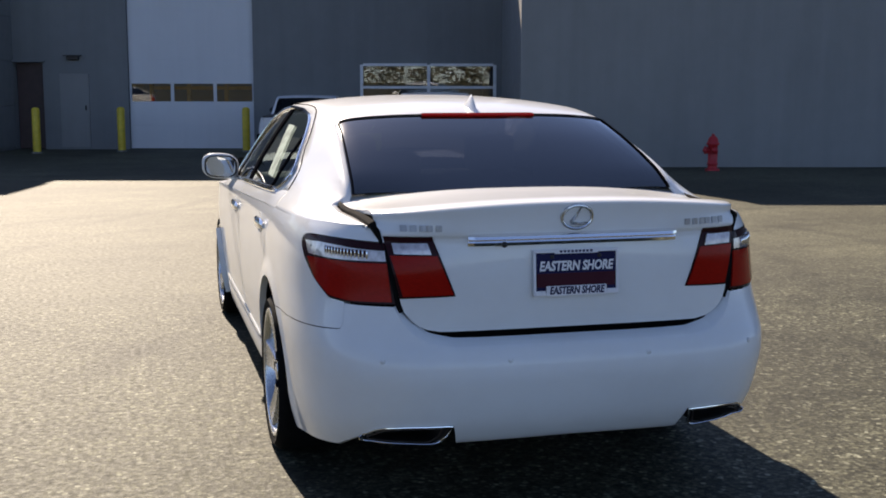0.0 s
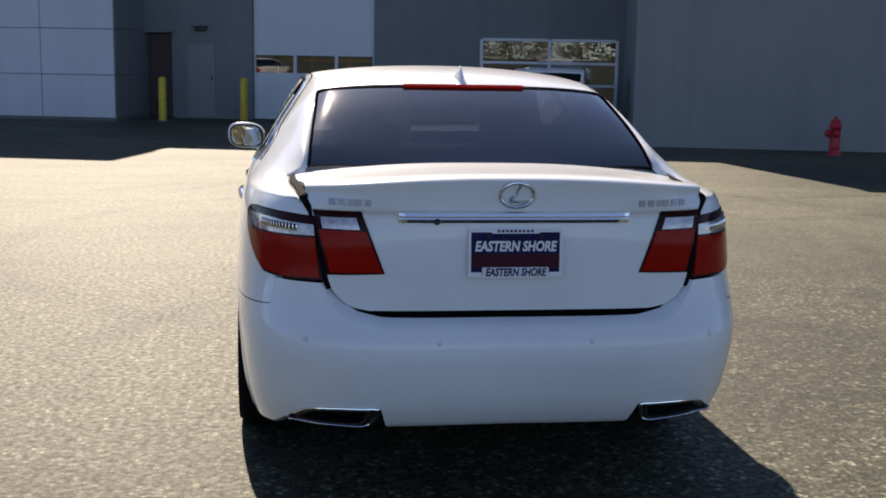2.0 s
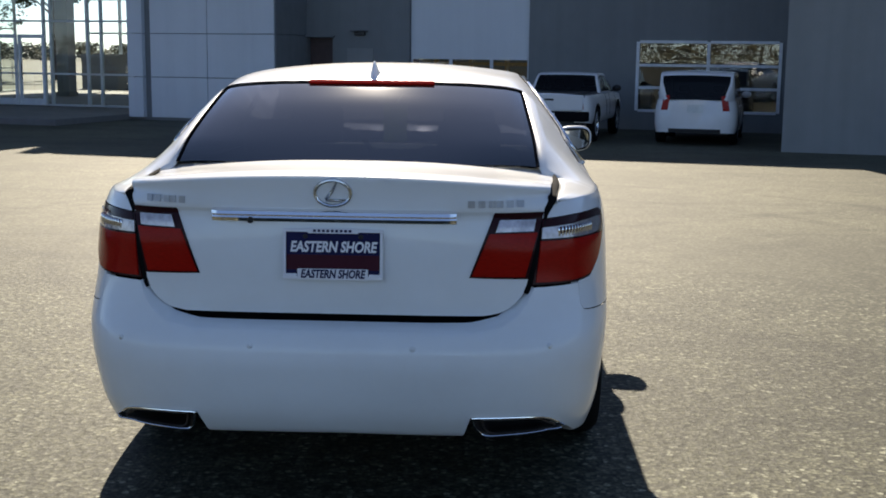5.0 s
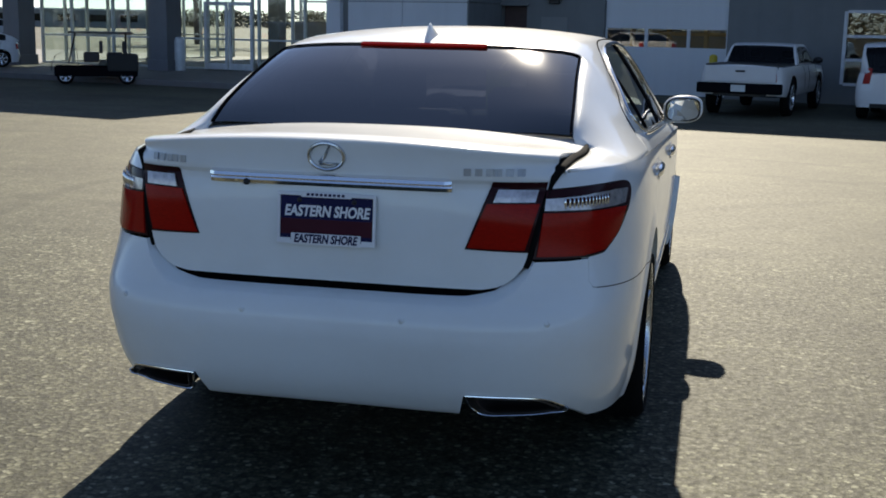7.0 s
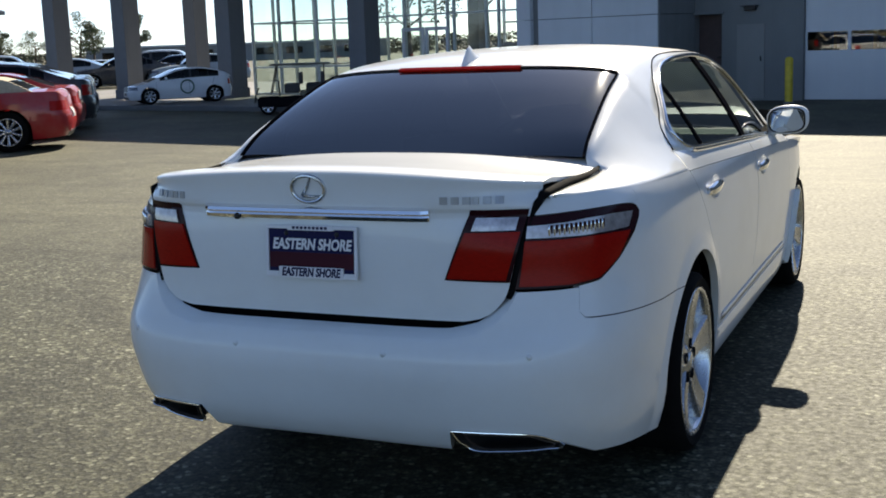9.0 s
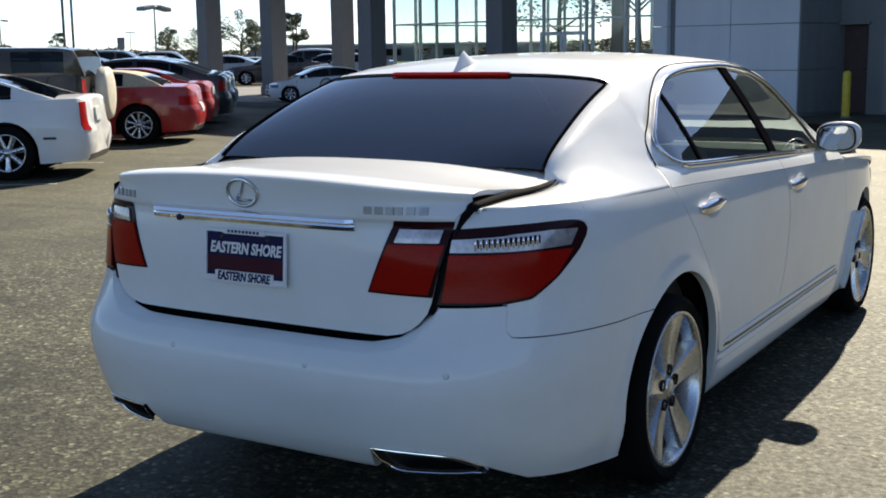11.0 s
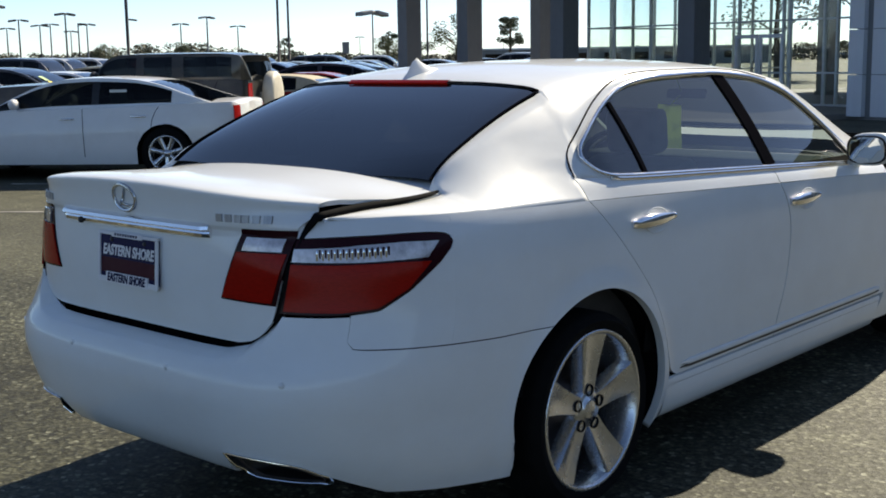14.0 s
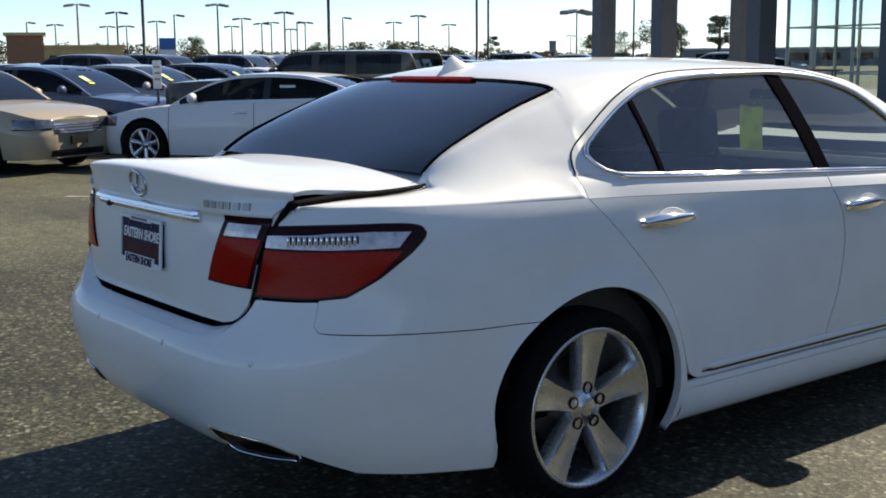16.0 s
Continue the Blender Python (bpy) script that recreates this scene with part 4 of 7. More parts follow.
def sill():
    bm = bmesh.new()
    prof = [(-0.012, 0.332), (0.0, 0.328), (0.004, 0.318), (0.006, 0.306), (0.001, 0.298), (0.004, 0.29), (0.008, 0.25), (0.010, 0.215), (0.004, 0.185), (-0.02, 0.162), (-0.12, 0.155)]
    rows = []
    for y in np.linspace(0.475, 2.47, 40):
        k = ease(y, (0.475, 0.0), (0.56, 1.0))
        rows.append([flank(sy(y), z) + Vector((dx if dx < 0 else dx * k, 0, 0)) for dx, z in prof])
    _, faces = grid(bm, rows)
    outward(bm, faces)
    return bm


both("sill", sill, PAINT, sedan)


def sill_strip():
    bm = bmesh.new()
    pts = [flank(sy(y), 0.372) + Vector((0.003, 0, 0)) for y in np.linspace(0.56, 2.45, 30)]
    tube(bm, pts, [0.002] + [0.010] * 28 + [0.002], 8, squash=(0.5, 1.3))
    return bm


# black bar that paints the shadow line between door and sill
def sill_gap():
    bm = bmesh.new()
    pts = [flank(sy(y), 0.357) + Vector((0.0015, 0, 0)) for y in np.linspace(0.56, 2.45, 30)]
    tube(bm, pts, [0.002] + [0.0075] * 28 + [0.002], 6, squash=(0.4, 1.0))
    return bm


both("door_foot_shade", sill_gap, M["black_plastic"], sedan, "black strip for the gap shadow at the door foot")
both("side_moulding", sill_strip, PAINT, sedan, "body-coloured strip along the door foot")


# rear bumper
def rear_bumper():
    bm = bmesh.new()
    top = polyline(T2([(0, 0.676), (0.44, 0.676), (0.53, 0.692), (0.585, 0.728), (0.618, 0.772), (0.636, 0.810), (0.74, 0.808)]) + S2([(-1.0006, 0.808), (-1.0004, 0.742), (-0.9842, 0.7218), (-0.96, 0.7165), (-0.85, 0.706), (-0.69, 0.693), (-0.5, 0.679)]) + arch(ARCH_R, 124.5, 124.4, 2), 260)
    low = polyline(T2([(0, 0.322), (0.432, 0.318), (0.446, 0.396), (0.60, 0.394), (0.69, 0.38), (0.735, 0.348), (0.77, 0.318)]) + S2([(-0.95, 0.268), (-0.8, 0.240), (-0.6, 0.212), (-0.478, 0.203)]), 260)
    right = polyline([low[-1]] + arch(ARCH_R, 183, 124.5, 40), 22)
    rows = coons(low, top, polyline([low[0], top[0]], 22), right)
    lay(bm, rows, lambda s, z: flank(s, z, tail_bumper))
    for v in bm.verts:
        if v.co.x < 1e-3:
            v.co.x = 0.0
    # rolled upper edge that runs in under the lid
    edge = [flank(p[0], p[1], tail_bumper) for p in top if p[0] < sx(0.637)]
    rows = [edge]
    for dy, dz, pull, up in ((0.005, 0.0030, 0.002, 0.002), (0.016, 0.007, 0.008, 0.006), (0.032, 0.012, 0.015, 0.011), (0.048, 0.017, 0.021, 0.015), (0.060, 0.021, 0.025, 0.018), (0.066, 0.014, 0.027, 0.018), (0.072, -0.05, 0.030, 0.010)):
        row = []
        for p in edge:
            high, out = max(0.0, (p.z - 0.676) / 0.134), min(1.0, (p.x / 0.60) ** 6)
            row.append(p + Vector((-pull * out, dy * (1 - 0.45 * high), dz * (1 - high) + up * out * (1 - 0.7 * high))))
        rows.append(row)
    _, faces = grid(bm, rows)
    outward(bm, faces, (0, -0.9, 0.4))
    # turned-under lower edge
    edge = [flank(p[0], p[1], tail_bumper) for p in low]
    rows = [edge] + [[p + Vector((-p.x * k, (0.25 - p.y) * k, -dz)) for p in edge] for k, dz in ((0.012, 0.008), (0.04, 0.014), (0.12, 0.012))]
    _, faces = grid(bm, rows)
    outward(bm, faces, (0, 0.3, 0.9))
    bmesh.ops.remove_doubles(bm, verts=bm.verts, dist=0.0006)
    return whole(bm)


bumper = part("rear_bumper", rear_bumper(), PAINT, sedan, "", True, 34)


# boot lid
lid_edge = smooth_table([(0.720, 0.48), (0.729, 0.528), (0.745, 0.560), (0.770, 0.588), (0.80, 0.608), (0.84, 0.618), (1.048, 0.663), (1.10, 0.680), (1.15, 0.688)])


def boot_lid():
    bm = bmesh.new()
    us = [1 - (1 - k / 34) ** 1.25 for k in range(35)]
    rows = []
    for z in [0.720, 0.7225, 0.729, 0.742, 0.762, 0.79, 0.82, 0.86, 0.90, 0.94, 0.98, 1.02, 1.040, 1.046, 1.052, 1.058, 1.075, 1.095, 1.115, 1.135, 1.150, 1.158]:
        rows.append([Vector((u * lid_edge(z), tail_y(u * lid_edge(z), z, tail_lid) + 0.0, z - 0.045 * max(0.0, (z - 1.06) / 0.09) * (u * lid_edge(z) / 0.7) ** 2.4)) for u in us])
    for y, z in ((-1.209, 1.1625), (-1.204, 1.166), (-1.194, 1.169), (-1.17, 1.1725), (-1.12, 1.1745), (-1.06, 1.171), (-0.98, 1.168), (-0.88, 1.164), (-0.78, 1.161), (-0.72, 1.160), (-0.68, 1.160), (-0.64, 1.160), (-0.60, 1.160), (-0.57, 1.160), (-0.54, 1.159), (-0.52, 1.155)):
        row = []
        e = ease(y, (-1.21, 0.688), (-0.9, 0.706), (-0.64, 0.727), (-0.58, 0.716), (-0.54, 0.698), (-0.52, 0.680))
        k = min(1.0, max(0.0, (y + 1.21) / 0.6))
        for u in us:
            x = u * e
            back = tail_y(x, 1.15, tail_lid) - tail_y(0, 1.15, tail_lid)
            drop = ease(y, (-1.21, 0.047), (-1.05, 0.050), (-0.80, 0.055), (-0.68, 0.050), (-0.60, 0.042), (-0.54, 0.030))
            row.append(Vector((x, y + back * (1 - k) + 0.06 * k * (x / 0.7) ** 2, z - drop * (x / 0.7) ** 2.4)))
        rows.append(row)
    _, faces = grid(bm, rows)
    outward(bm, faces, (0, -0.6, 0.9))
    bm = whole(bm)
    return hem(bm, 0.014)


lid = part("boot_lid", boot_lid(), PAINT, sedan, "", True, 38)


def lid_gap_shade():
    """A black bar that puts the shade into the gap beside the lid."""
    bm = bmesh.new()
    pts = [Vector((lid_edge(z) + 0.007, tail_y(lid_edge(z) + 0.007, z, tail_lid) + 0.008, z)) for z in np.linspace(0.79, 1.04, 10)]
    ys = np.linspace(-1.035, -0.565, 26)
    pts += [Vector((A_X(y) - 0.013, y, A_Z(y) + 0.010)) for y in ys]
    tube(bm, pts, [0.008] * 10 + [ease(y, (-1.035, 0.011), (-0.95, 0.011), (-0.6, 0.007), (-0.565, 0.003)) for y in ys], 8, squash=(0.85, 1.5))
    return bm


both("lid_gap_shade", lid_gap_shade, M["dark_void"], sedan, "black bar standing for the shade in the gap beside the lid")

# body core behind the gaps, floor and wheel wells
bm = bmesh.new()
rows = []
for z, k in ((0.24, 0.93), (0.45, 0.955), (0.75, 0.965), (0.98, 0.955), (1.045, 0.945)):
    rows.append([Vector((flank(s, z).x * k, (flank(s, z).y - 1.2) * (0.95 if s < S_C else 0.955) + 1.2, max(z, ease(flank(s, z).y, (-0.6, 0.42), (-0.35, 0.2))))) for s in np.linspace(0.0, S_END, 90)])
keep = []
for a, b in zip(rows, rows[1:]):
    for i in range(len(a) - 1):
        c = (a[i] + a[i + 1] + b[i] + b[i + 1]) / 4
        if all(math.hypot(c.y - cy, c.z - ARCH_Z) > 0.47 for cy in (ARCH_R, ARCH_F)):
            keep.append((a[i], a[i + 1], b[i + 1], b[i]))
for q in keep:
    bm.faces.new([bm.verts.new(p) for p in q])
bmesh.ops.remove_doubles(bm, verts=bm.verts, dist=1e-4)
bm = whole(bm)
box(bm, (-0.80, -0.55, 0.22), (0.80, 3.75, 0.30), 0.03)
box(bm, (-0.72, -1.09, 0.345), (0.72, -0.5, 0.45), 0.03)
box(bm, (-0.66, -1.05, 0.6), (0.66, -0.62, 1.05), 0.02)
part("underbody", bm, M["dark_void"], sedan, "black underbody")


def wheel_well(cy):
    def make():
        bm = bmesh.new()
        rows = []
        for x in (0.62, 0.878):
            r, z = (ARCH_RAD + 0.011, ARCH_Z) if cy == ARCH_R else (FRONT_RAD + 0.011, FRONT_Z)
            rows.append([Vector((x, cy + r * math.cos(a), z + r * math.sin(a))) for a in np.linspace(radians(-18), radians(195), 34)])
        vs, _ = grid(bm, rows)
        bm.faces.new(vs[0])
        return bm
    return make


for cy in (ARCH_R, ARCH_F):
    both("wheel_arch_liner", wheel_well(cy), M["dark_void"], sedan, "black arch liner")


# lamps
def red_lens(name, base, rough=0.12):
    n = Nodes(name)
    rib = n.noise(60, 2, 0.5, n.stretch(1, 1, 6))
    col = n.ramp(rib, (0.3, tuple(c * 0.72 for c in base)), (0.7, base))
    m = n.done(col, rough)
    n.set(n.bsdf.inputs["Coat Weight"], 0.05)
    n.set(n.bsdf.inputs["Coat Roughness"], 0.03)
    n.set(n.bsdf.inputs["Specular IOR Level"], 0.08)
    return m


M["lens_red"] = red_lens("red_lamp_lens", (0.38, 0.008, 0.004))
M["lens_dark"] = red_lens("dark_red_lamp_border", (0.03, 0.006, 0.009))
M["lens_clear"] = plain("clear_lamp_lens", (0.43, 0.39, 0.39), 0.16, 0.55, vary=0.3, scale=40)
M["lens_clear"].node_tree.nodes["Principled BSDF"].inputs["Coat Weight"].default_value = 1.0


def tail_lamp():
    bm = bmesh.new()
    n = 40
    low = polyline(LAMP_LOW + LAMP_OUT[1:3], n)
    up = curve(LAMP_TOP, n)
    left = polyline([LAMP_LOW[0], LAMP_TOP[0]], 14)
    right = polyline(LAMP_OUT[2:], 14)
    lay(bm, inset(coons(low, up, left, right), 0.003), flank, 0.002)
    return hem(bm, 0.02)


def lamp_patch(low, up, left, right, n, m, lift, surface=flank, depth=0.006):
    bm = bmesh.new()
    lay(bm, coons(polyline(low, n), polyline(up, n), polyline(left, m), polyline(right, m)), surface, lift)
    return hem(bm, depth)


def outer_red():
    low = T2([(0.640, 0.826), (0.74, 0.822)]) + S2([(-1.02, 0.821), (-0.935, 0.828), (-0.85, 0.875)])
    up = T2([(0.660, 0.957), (0.76, 0.953)]) + S2([(-0.98, 0.953), (-0.86, 0.950), (-0.775, 0.945)])
    return lamp_patch(low, up, [low[0], up[0]], [low[-1], up[-1]], 30, 10, 0.006)


def outer_clear():
    low = T2([(0.663, 0.964), (0.76, 0.960)]) + S2([(-0.98, 0.958), (-0.86, 0.957), (-0.785, 0.957)])
    up = T2([(0.670, 0.999), (0.78, 1.002)]) + S2([(-0.98, 1.005), (-0.86, 1.006), (-0.745, 1.000)])
    return lamp_patch(low, up, [low[0], up[0]], [low[-1], up[-1]], 30, 6, 0.007)


lamps = both("tail_lamp", tail_lamp, M["lens_dark"], sedan, "wraparound tail lamp with a dark border")
for ob, flip in zip(lamps, (False, True)):
    for name, make, mat, text in (("red_lens", outer_red, M["lens_red"], "red lens"), ("clear_lens", outer_clear, M["lens_clear"], "clear lens")):
        bm = make()
        if flip:
            mirrored(bm)
        part(name, bm, mat, ob, text, True)
    # small bulbs seen through the clear lens
    for k in range(13):
        bm = bmesh.new()
        s = sx(0.663) + (sy(-0.735) - sx(0.663)) * (0.16 + 0.036 * k)
        c = flank(s, 0.981)
        nrm = (flank(s + 0.01, 0.99) - flank(s - 0.01, 0.99)).cross(Vector((0, 0, 1))).normalized()
        bmesh.ops.create_uvsphere(bm, u_segments=8, v_segments=5, radius=0.0040, matrix=Matrix.Translation(c + nrm * 0.007) @ Matrix.Diagonal((1, 1, 4.9, 1)))
        if flip:
            mirrored(bm)
        part("bulb", bm, M["chrome"], ob, "", True)
        # dark slot beside the bulb
        bm = bmesh.new()
        c = flank(s + 0.0082, 0.981) + nrm * 0.0068
        side = nrm.cross(Vector((0, 0, 1))).normalized()
        bmesh.ops.create_cube(bm, size=1.0, matrix=Matrix.Translation(c) @ Matrix((side, nrm, (0, 0, 1))).transposed().to_4x4() @ Matrix.Diagonal((0.0048, 0.003, 0.036, 1)))
        if flip:
            mirrored(bm)
        part("lens_slot", bm, M["lens_dark"], ob)


def lid_surface(x, z):
    z2 = z
    return Vector((x, tail_y(x, z2, tail_lid), z2))


def lid_lamp(pts, lift, depth=0.012):
    """A lens on the lid from its four corners (x, z): low inner, low outer, top outer, top inner."""
    a, b, c, d = [Vector(p) for p in pts]
    bm = bmesh.new()
    low, up = polyline([a, b], 12), polyline([d, c], 12)
    lay(bm, coons(low, up, polyline([a, d], 14), polyline([b, c], 14)), lid_surface, lift)
    outward(bm, bm.faces[:], (0, 0.5, 0.9))
    return hem(bm, depth)


def lid_dark():
    return lid_lamp(((0.430, 0.846), (0.617, 0.838), (0.664, 1.050), (0.508, 1.052)), 0.003)


def lid_red():
    return lid_lamp(((0.438, 0.852), (0.606, 0.846), (0.643, 0.985), (0.492, 0.985)), 0.007, 0.006)


def lid_clear():
    return lid_lamp(((0.510, 0.990), (0.630, 0.990), (0.637, 1.026), (0.523, 1.028)), 0.008, 0.006)


for ob, flip in zip(both("lid_lamp", lid_dark, M["lens_dark"], sedan, "tail lamp set in the boot lid"), (False, True)):
    for name, make, mat, text in (("red_lens", lid_red, M["lens_red"], "red lens"), ("clear_lens", lid_clear, M["lens_clear"], "clear lens")):
        bm = make()
        if flip:
            mirrored(bm)
        part(name, bm, mat, ob, text, True)

# high brake lamp at the top of the rear window
bm = bmesh.new()
rows = []
for k in range(25):
    w = -0.40 + 0.8 * k / 24
    p = roof_at(GLASS_Y1 - 0.004, w)
    rows.append([p + Vector((0, -0.020, -0.008)), p + Vector((0, -0.022, 0.000)), p + Vector((0, -0.006, 0.009)), p + Vector((0, 0.004, 0.006))])
_, faces = grid(bm, rows)
outward(bm, faces, (0, 1, 0.6))
part("high_brake_lamp", bm, M["lens_red"], sedan, "red strip lamp", True)


# chrome bar over the plate
def chrome_bar():
    bm = bmesh.new()
    rows = []
    for k in range(41):
        x = -0.388 + 0.776 * k / 40
        y = tail_y(x, 1.04, tail_lid)
        end = 0.55 + 0.45 * min(1, (0.388 - abs(x)) / 0.02)
        rows.append([Vector((x, y + dy * end, 1.042 + dz)) for dy, dz in ((0.006, 0.021), (-0.012, 0.018), (-0.027, 0.009), (-0.030, -0.001), (-0.018, -0.007), (-0.020, -0.013), (-0.016, -0.024), (0.006, -0.029))])
    vs, faces = grid(bm, rows)
    bm.faces.new(vs[0])
    bm.faces.new(vs[-1][::-1])
    bmesh.ops.recalc_face_normals(bm, faces=bm.faces)
    return bm


part("lid_trim", chrome_bar(), M["chrome"], sedan, "wide chrome bar", True, 25)
bm = bmesh.new()
bmesh.ops.create_uvsphere(bm, u_segments=12, v_segments=8, radius=0.011, matrix=Matrix.Translation((-0.262, -1.196, 1.022)))
part("camera_eye", bm, M["black_plastic"], sedan, "black rear-view camera", True)


M["badge"] = plain("dull_badge_metal", (0.36, 0.37, 0.39), 0.38, 0.6, vary=0.08, scale=30)


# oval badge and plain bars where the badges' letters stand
def on_lid(x, z, lift):
    return Vector((x, tail_y(x, z, tail_lid) - lift, z))


bm = bmesh.new()
ring = [on_lid(0.056 * math.cos(a), 1.112 + 0.041 * math.sin(a), 0.003) for a in (math.tau * k / 40 for k in range(40))]
tube(bm, ring, 0.0062, 8, closed=True)
tube(bm, [on_lid(0.012, 1.145, 0.003), on_lid(-0.004, 1.115, 0.003), on_lid(-0.022, 1.092, 0.003)], [0.003, 0.005, 0.006], 6)
tube(bm, [on_lid(-0.022, 1.090, 0.003), on_lid(0.010, 1.088, 0.003), on_lid(0.040, 1.090, 0.003)], [0.006, 0.0055, 0.003], 6)
part("oval_badge", bm, M["alloy"], sedan, "chrome oval badge", True)
for x0, x1, count in ((-0.615, -0.475, 5), (0.42, 0.60, 6)):
    step = (x1 - x0) / count
    for k in range(count):
        a = x0 + step * k + step * 0.10 * (1 + k % 3)
        bm = bmesh.new()
        rows = []
        for z in (1.069, 1.091):
            rows.append([on_lid(a, z, 0.0), on_lid(a, z, 0.004), on_lid(a + step * 0.36, z, 0.005), on_lid(a + step * 0.72, z, 0.004), on_lid(a + step * 0.72, z, 0.0)])
        vs, _ = grid(bm, rows)
        bm.faces.new(vs[0])
        bm.faces.new(vs[1][::-1])
        bmesh.ops.recalc_face_normals(bm, faces=bm.faces)
        part("badge_bar", bm, M["badge"], sedan)

# parking sensors
for x, z in ((0.257, 0.629), (0.690, 0.632)):
    for sgn in (1, -1):
        c = Vector((sgn * x, tail_y(x, z, tail_bumper), z))
        d = Vector((sgn * (tail_y(x + 0.01, z, tail_bumper) - tail_y(x - 0.01, z, tail_bumper)) / 0.02 * 1.0, -1.0, 0)).normalized()
        bm = bmesh.new()
        lathe(bm, [(0.0105, -0.004), (0.0105, 0.0008), (0.0092, 0.0008), (0.0092, -0.001), (0.0085, -0.001), (0.0085, 0.0015), (0.0, 0.002)], 16, Matrix.Translation(c) @ d.to_track_quat("Z", "Y").to_matrix().to_4x4())
        part("parking_sensor", bm, PAINT, sedan, "", True)


# exhaust outlets
def exhaust(k):
    """The outlet's outline, drawn in to the share k of its size."""
    pts = [(0.447, 0.395), (0.60, 0.392), (0.685, 0.380), (0.728, 0.350), (0.752, 0.330), (0.70, 0.318), (0.58, 0.314), (0.492, 0.314), (0.462, 0.345)]
    cx, cz = 0.60, 0.353
    return [(cx + (x - cx) * k, cz + (z - cz) * k) for x, z in pts]


def exhaust_ring():
    bm = bmesh.new()
    pts = exhaust(1.0)
    loop = curve([Vector((x, z)) for x, z in pts + pts[:1]], 44)[:-1]
    line = [Vector((p[0], min(-1.06, tail_y(p[0], max(0.335, p[1]), tail_bumper) - 0.006 + max(0.0, 0.35 - p[1]) * 0.7), p[1])) for p in loop]
    tube(bm, line, 0.0034, 8, closed=True)
    return bm


def exhaust_hole():
    bm = bmesh.new()
    rows = []
    for k, dy in ((1.0, -0.002), (0.93, 0.0), (0.85, 0.02), (0.8, 0.16)):
        pts = exhaust(k)
        loop = curve([Vector((x, z)) for x, z in pts + pts[:1]], 44)[:-1]
        rows.append([Vector((p[0], min(-1.06, tail_y(p[0], max(0.335, p[1]), tail_bumper) + max(0.0, 0.35 - p[1]) * 0.7) + dy, p[1])) for p in loop])
    vs, _ = grid(bm, rows, close_u=True)
    bm.faces.new(vs[-1])
    return bm


def exhaust_inner():
    bm = bmesh.new()
    pts = exhaust(0.80)
    loop = curve([Vector((x, z)) for x, z in pts + pts[:1]], 44)[:-1]
    line = [Vector((p[0], min(-1.06, tail_y(p[0], max(0.335, p[1]), tail_bumper) + 0.012 + max(0.0, 0.35 - p[1]) * 0.7), p[1] - 0.004)) for p in loop]
    tube(bm, line, 0.0035, 6, closed=True)
    return bm


for ob, flip in zip(both("exhaust_outlet", exhaust_ring, M["chrome"], sedan, "chrome-rimmed exhaust outlet"), (False, True)):
    for name, make, mat in (("outlet_duct", exhaust_hole, M["black_plastic"]), ("outlet_lip", exhaust_inner, M["brake"])):
        bm = make()
        if flip:
            mirrored(bm)
        part(name, bm, mat, ob, "", True)


